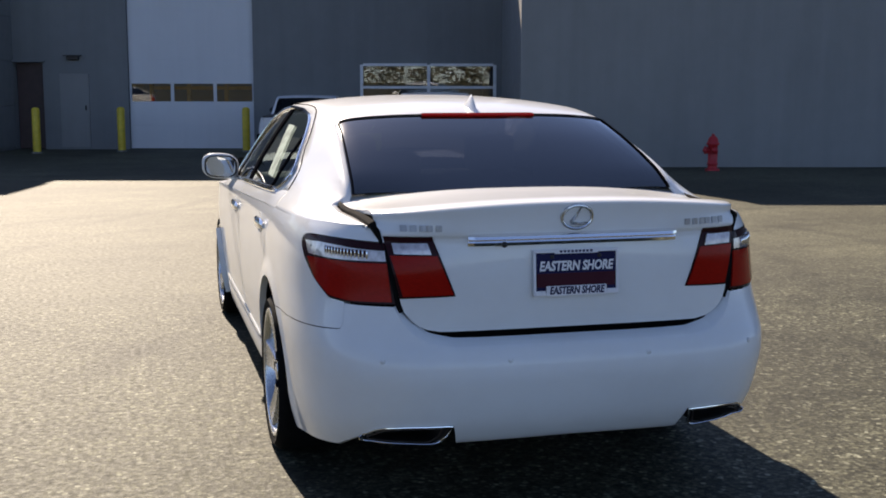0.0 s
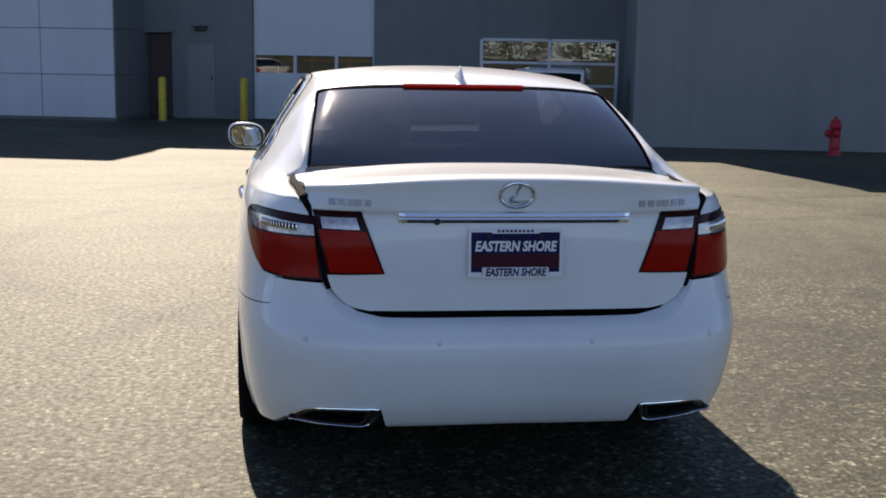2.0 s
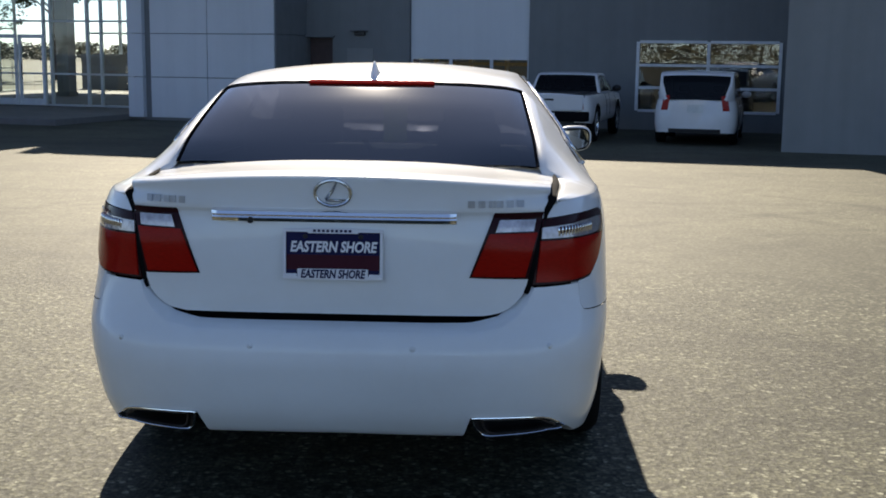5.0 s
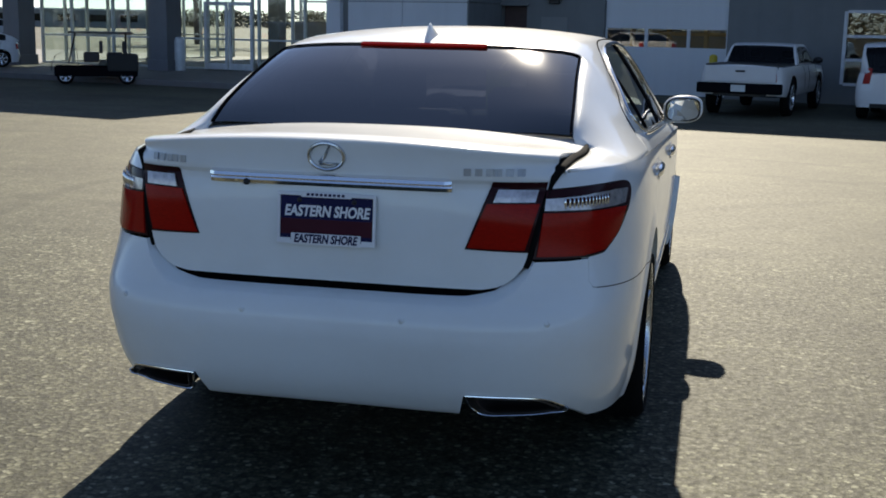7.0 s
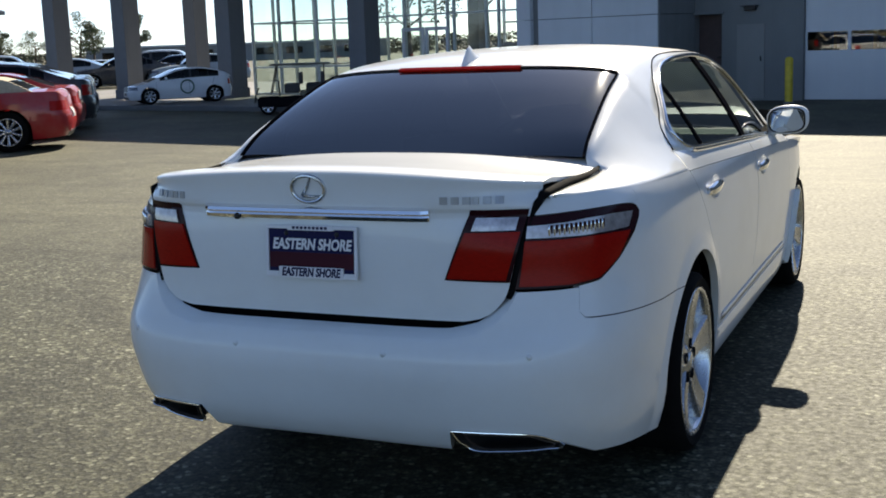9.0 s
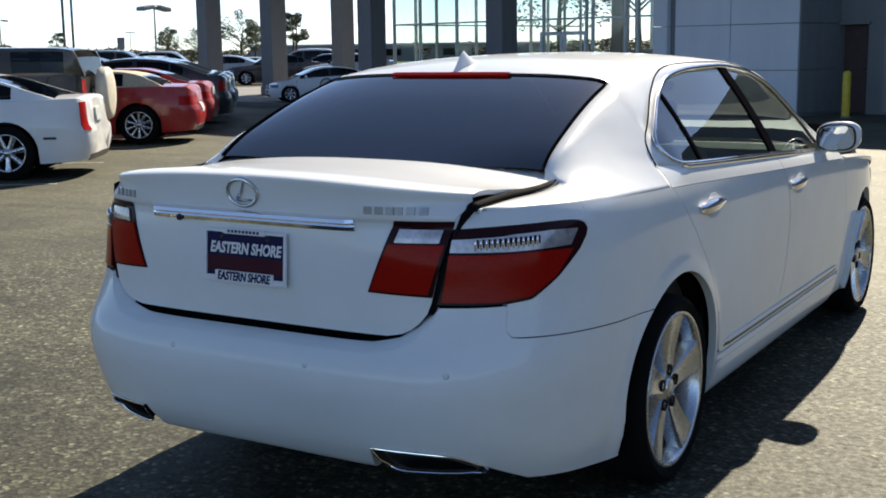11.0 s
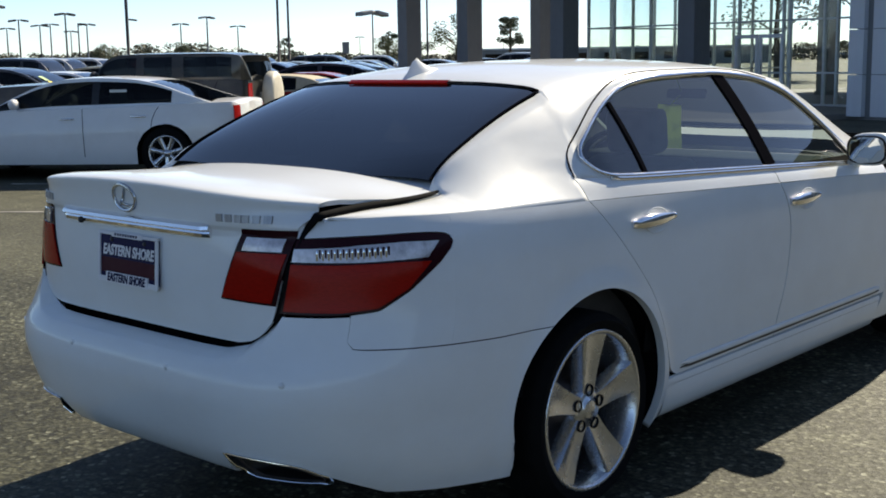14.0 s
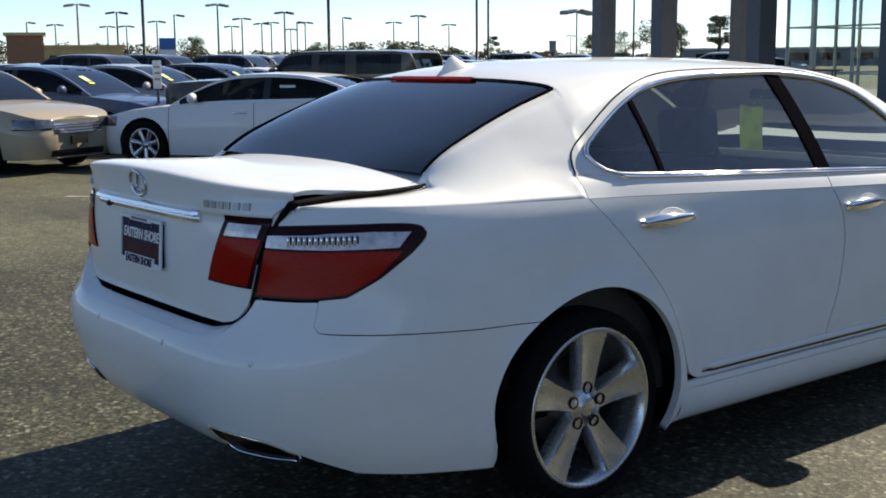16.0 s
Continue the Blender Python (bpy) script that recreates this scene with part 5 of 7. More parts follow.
# wheels
def wheel(side):
    """A tyre with a five-spoke alloy rim, its outer face towards +x when side is 1."""
    hub = bpy.data.objects.new("wheel", None)
    scene.collection.objects.link(hub)
    hub.empty_display_size = 0.1
    hub.parent = sedan
    turn = Matrix.Rotation(radians(90), 4, "Y")
    R, T = 0.278, 0.335
    bm = bmesh.new()
    lathe(bm, [(R - 0.012, 0.100), (R + 0.004, 0.112), (R + 0.03, 0.118), (T - 0.022, 0.112), (T - 0.006, 0.098), (T - 0.001, 0.080), (T, 0.06), (T, 0.0), (T, -0.06), (T - 0.006, -0.10), (R, -0.11)], 64, turn)
    bmesh.ops.recalc_face_normals(bm, faces=bm.faces)
    tyre = part("tyre", bm, M["rubber"], hub, "black low-profile tyre", True, 50)
    bm = bmesh.new()
    lathe(bm, [(R - 0.004, 0.098), (R + 0.001, 0.108), (R - 0.004, 0.113), (R - 0.014, 0.111), (R - 0.020, 0.100), (R - 0.030, 0.07), (R - 0.034, -0.09)], 64, turn)
    rim = part("rim", bm, M["alloy"], hub, "polished silver alloy rim", True, 40)
    for k in range(5):
        ang = math.tau * k / 5 + 0.57
        bm = bmesh.new()
        rows = []
        for r, w, h, dish in ((0.045, 0.034, 0.083, 0.0), (0.085, 0.036, 0.086, 0.004), (0.13, 0.042, 0.089, 0.008), (0.18, 0.050, 0.095, 0.009), (0.23, 0.060, 0.103, 0.006), (0.262, 0.068, 0.107, 0.0)):
            rows.append([Vector((x, y, z)) for x, y, z in ((r, -w - 0.006, h - 0.05), (r, -w, h - 0.010), (r, -w * 0.86, h), (r, -w * 0.4, h - dish * 0.7), (r, 0, h - dish), (r, w * 0.4, h - dish * 0.7), (r, w * 0.86, h), (r, w, h - 0.010), (r, w + 0.006, h - 0.05))])
        m = turn @ Matrix.Rotation(ang, 4, "Z")
        _, faces = grid(bm, [[m @ p for p in row] for row in rows])
        bmesh.ops.recalc_face_normals(bm, faces=bm.faces)
        outward(bm, bm.faces[:], (-0.3, 0, 0))
        part("spoke", bm, M["alloy"], hub, "", True, 45)
    bm = bmesh.new()
    lathe(bm, [(0.075, 0.03), (0.072, 0.078), (0.060, 0.084), (0.036, 0.085), (0.034, 0.089), (0.030, 0.091), (0.0, 0.0915)], 32, turn)
    part("hub_cap", bm, M["alloy"], hub, "silver hub with a plain cap", True, 40)
    for k in range(5):
        m = turn @ Matrix.Rotation(math.tau * k / 5 + 0.57, 4, "Z") @ Matrix.Translation((0.066, 0.0, 0.0))
        bm = bmesh.new()
        lathe(bm, [(0.0205, 0.080), (0.020, 0.0885), (0.0175, 0.0890), (0.0165, 0.064), (0.0, 0.064)], 16, m)
        hole = part("lug_hole", bm, M["matte_black"], hub, "", True)
        bm = bmesh.new()
        lathe(bm, [(0.0062, 0.064), (0.0062, 0.074), (0.005, 0.076), (0.0, 0.0765)], 6, m)
        part("wheel_nut", bm, M["alloy"], hole)
    bm = bmesh.new()
    lathe(bm, [(0.0, -0.03), (0.165, -0.03), (0.165, -0.005), (0.10, -0.005), (0.09, 0.03), (0.0, 0.03)], 40, turn)
    part("brake_disc", bm, M["brake"], hub, "rusty steel brake disc", True)
    bm = bmesh.new()
    lathe(bm, [(0.0, -0.08), (0.236, -0.08), (0.236, -0.078), (0.0, -0.078)], 40, turn)
    part("wheel_back", bm, M["dark_void"], hub)
    return hub


base_wheel = wheel(1)
base_wheel.matrix_basis = pose(0.825, WHEEL_R, WHEEL_Z)
for x, y, rz, spin in ((0.80, WHEEL_F, 0, 40), (-0.825, WHEEL_R, 180, 15), (-0.80, WHEEL_F, 180, 60)):
    copy_thing(base_wheel, pose(x, y, WHEEL_Z) @ Matrix.Rotation(radians(rz), 4, "Z") @ Matrix.Rotation(radians(spin), 4, "X"))


# door handles
def handle(y0, y1, z):
    yc = (y0 + y1) / 2

    def make_bar():
        bm = bmesh.new()
        pts, rad = [], []
        for k in range(13):
            t = k / 12
            y = y0 + (y1 - y0) * t
            out = 0.004 + 0.010 * math.sin(math.pi * t) ** 0.5
            pts.append(flank(sy(y), z) + Vector((out, 0, 0.004 * (t - 0.5))))
            rad.append(0.013 + 0.013 * math.sin(math.pi * min(1, t * 1.15)) ** 0.7)
        tube(bm, pts, rad, 10, squash=(0.6, 1.0))
        return bm

    def make_cup():
        bm = bmesh.new()
        rows = []
        for k, d in ((1.0, 0.002), (0.94, 0.0035), (0.8, 0.001)):
            rows.append([flank(sy(yc + 0.02 + 0.085 * k * math.cos(a)), z - 0.004 + 0.047 * k * math.sin(a)) + Vector((d, 0, 0)) for a in (math.tau * j / 28 for j in range(28))])
        vs, faces = grid(bm, rows, close_u=True)
        bm.faces.new(vs[-1])
        outward(bm, bm.faces[:])
        return bm
    return make_bar, make_cup


for doors, (y0, y1, z) in ((rear_doors, (0.195, 0.474, 0.945)), (front_doors, (1.40, 1.675, 0.905))):
    bar, cup = handle(y0, y1, z)
    for ob, flip in zip(doors, (False, True)):
        for name, make, mat, text in (("handle", bar, M["chrome"], "chrome pull handle"), ("handle_cup", cup, PAINT, "")):
            bm = make()
            if flip:
                mirrored(bm)
            part(name, bm, mat, ob, text, True)


# outside mirrors
def mirror_house():
    bm = bmesh.new()
    bmesh.ops.create_uvsphere(bm, u_segments=28, v_segments=16, radius=1.0)
    for v in bm.verts:
        x, y, z = v.co
        f = lambda a, p: math.copysign(abs(a) ** p, a)
        v.co = Vector((0.972 + 0.108 * f(x, 0.75), 2.12 + (0.10 if y > 0 else 0.035) * f(y, 0.8), 1.074 + 0.076 * f(z, 0.72) + 0.008 * x))
    tube(bm, [(0.875, 2.16, 1.0), (0.90, 2.14, 1.02), (0.94, 2.12, 1.045)], [0.035, 0.028, 0.03], 10, squash=(1.0, 1.0))
    return bm


def mirror_face(k, off):
    def make():
        bm = bmesh.new()
        f = lambda a, p: math.copysign(abs(a) ** p, a)
        vs = [bm.verts.new((0.972 + 0.096 * k * f(math.cos(a), 0.6), 2.12 - 0.040 - off - 0.008 * math.cos(a) - 0.018 * math.sin(a), 1.074 + 0.066 * k * f(math.sin(a), 0.65) + 0.006 * math.cos(a))) for a in (math.tau * j / 40 for j in range(40))]
        bm.faces.new(vs)
        outward(bm, bm.faces[:], (1.0, 2.6, 1.08))
        return bm
    return make


for ob, flip in zip(both("door_mirror", mirror_house, PAINT, sedan, "white door mirror"), (False, True)):
    for name, make, mat in (("mirror_rim", mirror_face(1.0, 0.002), M["black_plastic"]), ("mirror_glass", mirror_face(0.9, 0.005), M["mirror"])):
        bm = make()
        if flip:
            mirrored(bm)
        part(name, bm, mat, ob)

# aerial fin
bm = bmesh.new()
rows = []
for y, w, h in ((0.035, 0.002, 0.0), (0.07, 0.014, 0.02), (0.10, 0.018, 0.052), (0.125, 0.02, 0.06), (0.15, 0.024, 0.040), (0.19, 0.022, 0.016), (0.24, 0.003, 0.0)):
    z0 = roof_at(y + 0.07, 0.0).z - 0.004
    rows.append([Vector((dx * w, y, z0 + dz * h)) for dx, dz in ((-1, -0.05), (-0.7, 0.35), (-0.22, 0.9), (0, 1), (0.22, 0.9), (0.7, 0.35), (1, -0.05))])
grid(bm, rows)
bmesh.ops.recalc_face_normals(bm, faces=bm.faces)
part("aerial_fin", bm, PAINT, sedan, "", True, 50)

# bonnet and front
bm = bmesh.new()
rows = []
for y in np.linspace(2.52, 3.74, 26):
    xe = flank(sy(y), crease(y)).x
    rows.append([Vector((xe * u, y + 0.10 * (1 - u * u), crease(y) + 0.012 * math.sin(math.pi * u) + (0.075 - 0.035 * (y - 2.5)) * (1 - u ** 2.2))) for u in np.linspace(0, 1, 18)])
_, faces = grid(bm, rows)
outward(bm, faces, (0, 3, 0))
bm = whole(bm)
hem(bm, 0.02)
part("bonnet", bm, PAINT, sedan, "", True)
bm = bmesh.new()
low = polyline(arch(ARCH_F, -14, -13.9, 2) + [Vector((S_END, 0.22))], 50)
up = polyline([Vector((sy(3.52), crease(3.52))), Vector((sy(3.8), 0.80)), Vector((S_END, 0.86))], 50)
lay(bm, coons(low, up, polyline([low[0], Vector((sy(3.50), 0.40)), up[0]], 16), polyline([low[-1], up[-1]], 16)), flank)
bm = whole(bm)
hem(bm, 0.02)
part("front_bumper", bm, PAINT, sedan, "", True)
bm = bmesh.new()
rows = [[Vector((x, flank(S_END, z).y + 0.006 - 0.25 * (abs(x) / 0.9) ** 3, z)) for x in np.linspace(-0.36, 0.36, 13)] for z in np.linspace(0.5, 0.78, 5)]
grid(bm, rows)
bmesh.ops.recalc_face_normals(bm, faces=bm.faces)
part("grille", bm, M["black_plastic"], sedan, "black grille")


def head_lamp():
    return lamp_patch([Vector((sy(3.52), 0.70)), Vector((S_END - 0.45, 0.66))], [Vector((sy(3.46), 0.80)), Vector((S_END - 0.48, 0.77))],
                      [Vector((sy(3.52), 0.70)), Vector((sy(3.46), 0.80))], [Vector((S_END - 0.45, 0.66)), Vector((S_END - 0.48, 0.77))], 20, 6, 0.004)


both("head_lamp", head_lamp, M["lens_clear"], sedan, "clear head lamp")

# cabin
bm = bmesh.new()
box(bm, (-0.82, -0.45, 0.30), (0.82, 2.5, 0.36))
for sgn in (1, -1):
    box(bm, (sgn * 0.80 - 0.02, -0.1, 0.35), (sgn * 0.80 + 0.02, 2.45, 0.98), 0.015)
box(bm, (-0.68, -0.60, 0.95), (0.68, -0.12, 1.075), 0.03)
part("cabin_lining", bm, M["dark_trim"], sedan)
bm = bmesh.new()
box(bm, (-0.74, 2.15, 0.6), (0.74, 2.62, 1.0), 0.06, 3)
part("dashboard", bm, M["dark_trim"], sedan)


def seat(x, y, w, name, height=0.62, rests=(0.0,)):
    bm = bmesh.new()
    box(bm, (x - w, y, 0.36), (x + w, y + 0.52, 0.56), 0.06, 3)
    box(bm, (-w, -0.09, 0.0), (w, 0.09, height), 0.06, 3, pose(x, y - 0.02, 0.48, 14))
    s = part(name, bm, M["beige"], sedan, "beige leather seat", True)
    for r in rests:
        bm = bmesh.new()
        box(bm, (-0.13, -0.06, 0.0), (0.13, 0.06, 0.19), 0.045, 3, pose(x + r, y - 0.16, 0.48 + height + 0.005, 6))
        part("headrest", bm, M["beige"], s, "", True)


seat(0.38, 1.25, 0.26, "front_seat")
seat(-0.38, 1.25, 0.26, "front_seat")
seat(0.0, 0.18, 0.66, "rear_seat", 0.60, (-0.40, 0.40))
bm = bmesh.new()
ring = [Vector((-0.38 + 0.185 * math.cos(a), 2.02, 0.93 + 0.185 * math.sin(a))) for a in (math.tau * k / 28 for k in range(28))]
tube(bm, ring, 0.016, 8, closed=True)
tube(bm, [(-0.56, 2.03, 0.93), (-0.38, 2.08, 0.91), (-0.20, 2.03, 0.93)], 0.02, 6)
tube(bm, [(-0.38, 2.06, 0.92), (-0.38, 2.25, 0.86)], 0.035, 8)
part("steering_wheel", bm, M["dark_trim"], sedan, "", True)
# paper sheet on the rear left window, inside mirror and the tag hung on it
def paper(name, base):
    """Thin paper that lets some light through."""
    n = Nodes(name)
    col = n.ramp(n.noise(14, 3), (0.42, tuple(c * 0.72 for c in base)), (0.5, base))
    n.done(col, 0.8)
    thin = n.add("ShaderNodeBsdfTranslucent", Color=col)
    mx = n.tree.nodes.new("ShaderNodeMixShader")
    mx.inputs[0].default_value = 0.45
    n.set(mx.inputs[1], n.bsdf.outputs[0])
    n.set(mx.inputs[2], thin.outputs[0])
    n.set(n.tree.nodes["Material Output"].inputs["Surface"], mx.outputs[0])
    return n.mat


bm = bmesh.new()
rows = []
for z in np.linspace(1.135, 1.36, 7):
    ya = 0.47 + (z - 1.135) * 1.45
    rows.append([Vector((-side_at(y, z).x - 0.001, y, z)) for y in np.linspace(ya, ya + 0.21, 5)])
grid(bm, rows)
part("window_sheet", bm, paper("pale_green_paper", (0.62, 0.76, 0.66)), sedan, "pale green paper sheet")
bm = bmesh.new()
grid(bm, [[Vector((x, 2.10 + 0.012 * math.sin(9 * z) + 0.1 * (x + 0.07) ** 2, z)) for x in np.linspace(-0.14, 0.0, 5)] for z in np.linspace(1.04, 1.265, 7)])
tube(bm, [(-0.07, 2.10, 1.262), (-0.04, 2.12, 1.30), (0.0, 2.13, 1.33)], 0.004, 6)
part("hang_tag", bm, paper("lime_paper", (0.66, 0.78, 0.10)), sedan, "lime-yellow tag hung behind the windscreen")
bm = bmesh.new()
box(bm, (-0.11, 2.12, 1.295), (0.11, 2.145, 1.36), 0.01, 3)
tube(bm, [(0.0, 2.14, 1.33), (0.0, 2.17, 1.375)], 0.010, 8)
part("inside_mirror", bm, M["matte_black"], sedan, "black inside mirror")


# licence plate insert and its frame
def lettering(text, size, depth):
    cu = bpy.data.curves.new("lettering", "FONT")
    cu.body, cu.size, cu.extrude, cu.align_x, cu.align_y = text, size, depth, "CENTER", "CENTER"
    cu.shear, cu.offset, cu.resolution_u = 0.18, 0.034 * size, 3
    ob = bpy.data.objects.new("lettering", cu)
    scene.collection.objects.link(ob)
    bpy.context.view_layer.update()
    data = bpy.data.meshes.new_from_object(ob.evaluated_get(bpy.context.evaluated_depsgraph_get()))
    bpy.data.objects.remove(ob)
    bpy.data.curves.remove(cu)
    data.name = "lettering"
    return data


M["plate_navy"] = plain("navy_plate_print", (0.010, 0.010, 0.060), 0.5, Specular_IOR_Level=0.15)
M["plate_red"] = plain("maroon_plate_print", (0.055, 0.007, 0.016), 0.5, Specular_IOR_Level=0.15)
M["plate_white"] = plain("white_plate_print", (0.78, 0.78, 0.80), 0.35, vary=0.04)
plate_at = Matrix.Translation((0.0, -1.198, 0.9175)) @ Matrix.Rotation(radians(90 - 4), 4, "X")
plate = part("plate_frame", bmesh.new(), M["plate_white"], sedan, "pale grey dealer plate frame", m=plate_at)
bm = bmesh.new()
for lo, hi in (((-0.158, -0.080, 0), (0.158, -0.070, 0.009)), ((-0.158, 0.070, 0), (0.158, 0.080, 0.009)), ((-0.158, -0.0695, 0), (-0.149, 0.0695, 0.009)), ((0.149, -0.0695, 0), (0.158, 0.0695, 0.009))):
    box(bm, lo, hi, 0.002)
bm.to_mesh(plate.data)
bm.free()
part("plate_panel", solid((-0.149, -0.070, -0.012), (0.149, 0.070, 0.003)), M["plate_navy"], plate, "navy dealer plate insert")
part("plate_band", solid((-0.1485, -0.050, 0.003), (0.1485, -0.002, 0.0036)), M["plate_red"], plate, "maroon band")
for lo, hi, name in (((-0.112, -0.081, 0.004), (0.112, -0.046, 0.011), "lower_tab"), ((-0.080, 0.066, 0.004), (0.080, 0.082, 0.011), "upper_tab"), ((-0.150, -0.079, 0.004), (-0.114, -0.062, 0.010), "corner_tab"), ((0.114, -0.079, 0.004), (0.150, -0.062, 0.010), "corner_tab")):
    part(name, solid(lo, hi, 0.002), M["plate_white"], plate)
for text, size, z, w, mat in (("EASTERN SHORE", 0.046, 0.022, 0.276, M["plate_white"]), ("EASTERN SHORE", 0.036, -0.063, 0.205, M["plate_navy"])):
    data = lettering(text, size, 0.0006)
    xs = [v.co.x for v in data.vertices]
    k = w / (max(xs) - min(xs))
    data.materials.append(mat)
    ob = new("plate_word", data)
    ob.parent = plate
    ob.matrix_basis = Matrix.Translation((0, z, 0.0045 if mat == M["plate_white"] else 0.0118)) @ Matrix.Diagonal((k, 1.0, 1, 1))
for k in range(9):
    part("plate_bar", solid((-0.062 + 0.014 * k, 0.0705, 0.011), (-0.053 + 0.014 * k, 0.0785, 0.0118)), M["plate_navy"], plate)
for x in (-0.088, 0.088):
    bm = bmesh.new()
    lathe(bm, [(0.0, 0.0075), (0.006, 0.007), (0.008, 0.003)], 12, Matrix.Translation((x, 0.056, 0.0)))
    part("plate_screw", bm, M["black_plastic"], plate, "", True)

# ---- the other vehicles ----
def paint(name, base):
    return car_paint(name, base)


M["tail_red"] = red_lens("parked_car_red_lens", (0.42, 0.015, 0.012))
M["far_glass"] = glass_material("parked_car_glass", (0.10, 0.115, 0.115), 0.0, reflect=0.0, ior=1.42, sheen=0.55)
M["far_screen"] = glass_material("parked_car_screen", (0.10, 0.115, 0.115), 0.0, reflect=0.05)
M["lens_far"] = plain("parked_car_clear_lens", (0.20, 0.20, 0.21), 0.12, 0.8, vary=0.5, scale=22)
M["plate_grey"] = plain("pale_plate", (0.6, 0.62, 0.6), 0.4)
M["lime_tag"] = plain("lime_window_tag", (0.50, 0.68, 0.34), 0.7)
M["amber_tag"] = plain("yellow_window_tag", (0.72, 0.62, 0.06), 0.7)


def small_wheel(parent, x, y, r, spokes=7, face=0.10):
    """A tyre and alloy rim for a parked car; x tells the side."""
    hub = bpy.data.objects.new("wheel", None)
    scene.collection.objects.link(hub)
    hub.empty_display_size = 0.1
    hub.parent = parent
    hub.matrix_basis = pose(x, y, r) @ (Matrix.Rotation(math.pi, 4, "Z") if x < 0 else Matrix())
    turn = Matrix.Rotation(radians(90), 4, "Y")
    R = r * 0.70
    bm = bmesh.new()
    lathe(bm, [(R - 0.01, face - 0.01), (R + 0.01, face), (r - 0.02, face - 0.005), (r, face - 0.03), (r, -0.09), (R, -0.10)], 36, turn)
    part("tyre", bm, M["rubber"], hub, "", True, 50)
    bm = bmesh.new()
    lathe(bm, [(R, face - 0.012), (R - 0.006, face - 0.002), (R - 0.022, face - 0.012), (R - 0.03, -0.08)], 36, turn)
    for k in range(spokes):
        m = turn @ Matrix.Rotation(math.tau * k / spokes, 4, "Z")
        w = 0.30 / spokes
        rows = [[m @ Vector((rr, yy * w * f, h - (0.03 if abs(yy) > 0.9 else 0.0))) for yy in (-1, -0.7, 0.7, 1)] for rr, f, h in ((0.03, 0.7, face - 0.03), (R * 0.55, 0.75, face - 0.026), (R - 0.015, 1.0, face - 0.012))]
        grid(bm, rows)
    lathe(bm, [(0.06, face - 0.07), (0.055, face - 0.02), (0.0, face - 0.012)], 16, turn)
    part("rim", bm, M["alloy"], hub, "silver alloy rim", True, 45)
    bm = bmesh.new()
    lathe(bm, [(R - 0.03, -0.03), (0.0, -0.03)], 24, turn)
    part("wheel_back", bm, M["dark_void"], hub)
    return hub


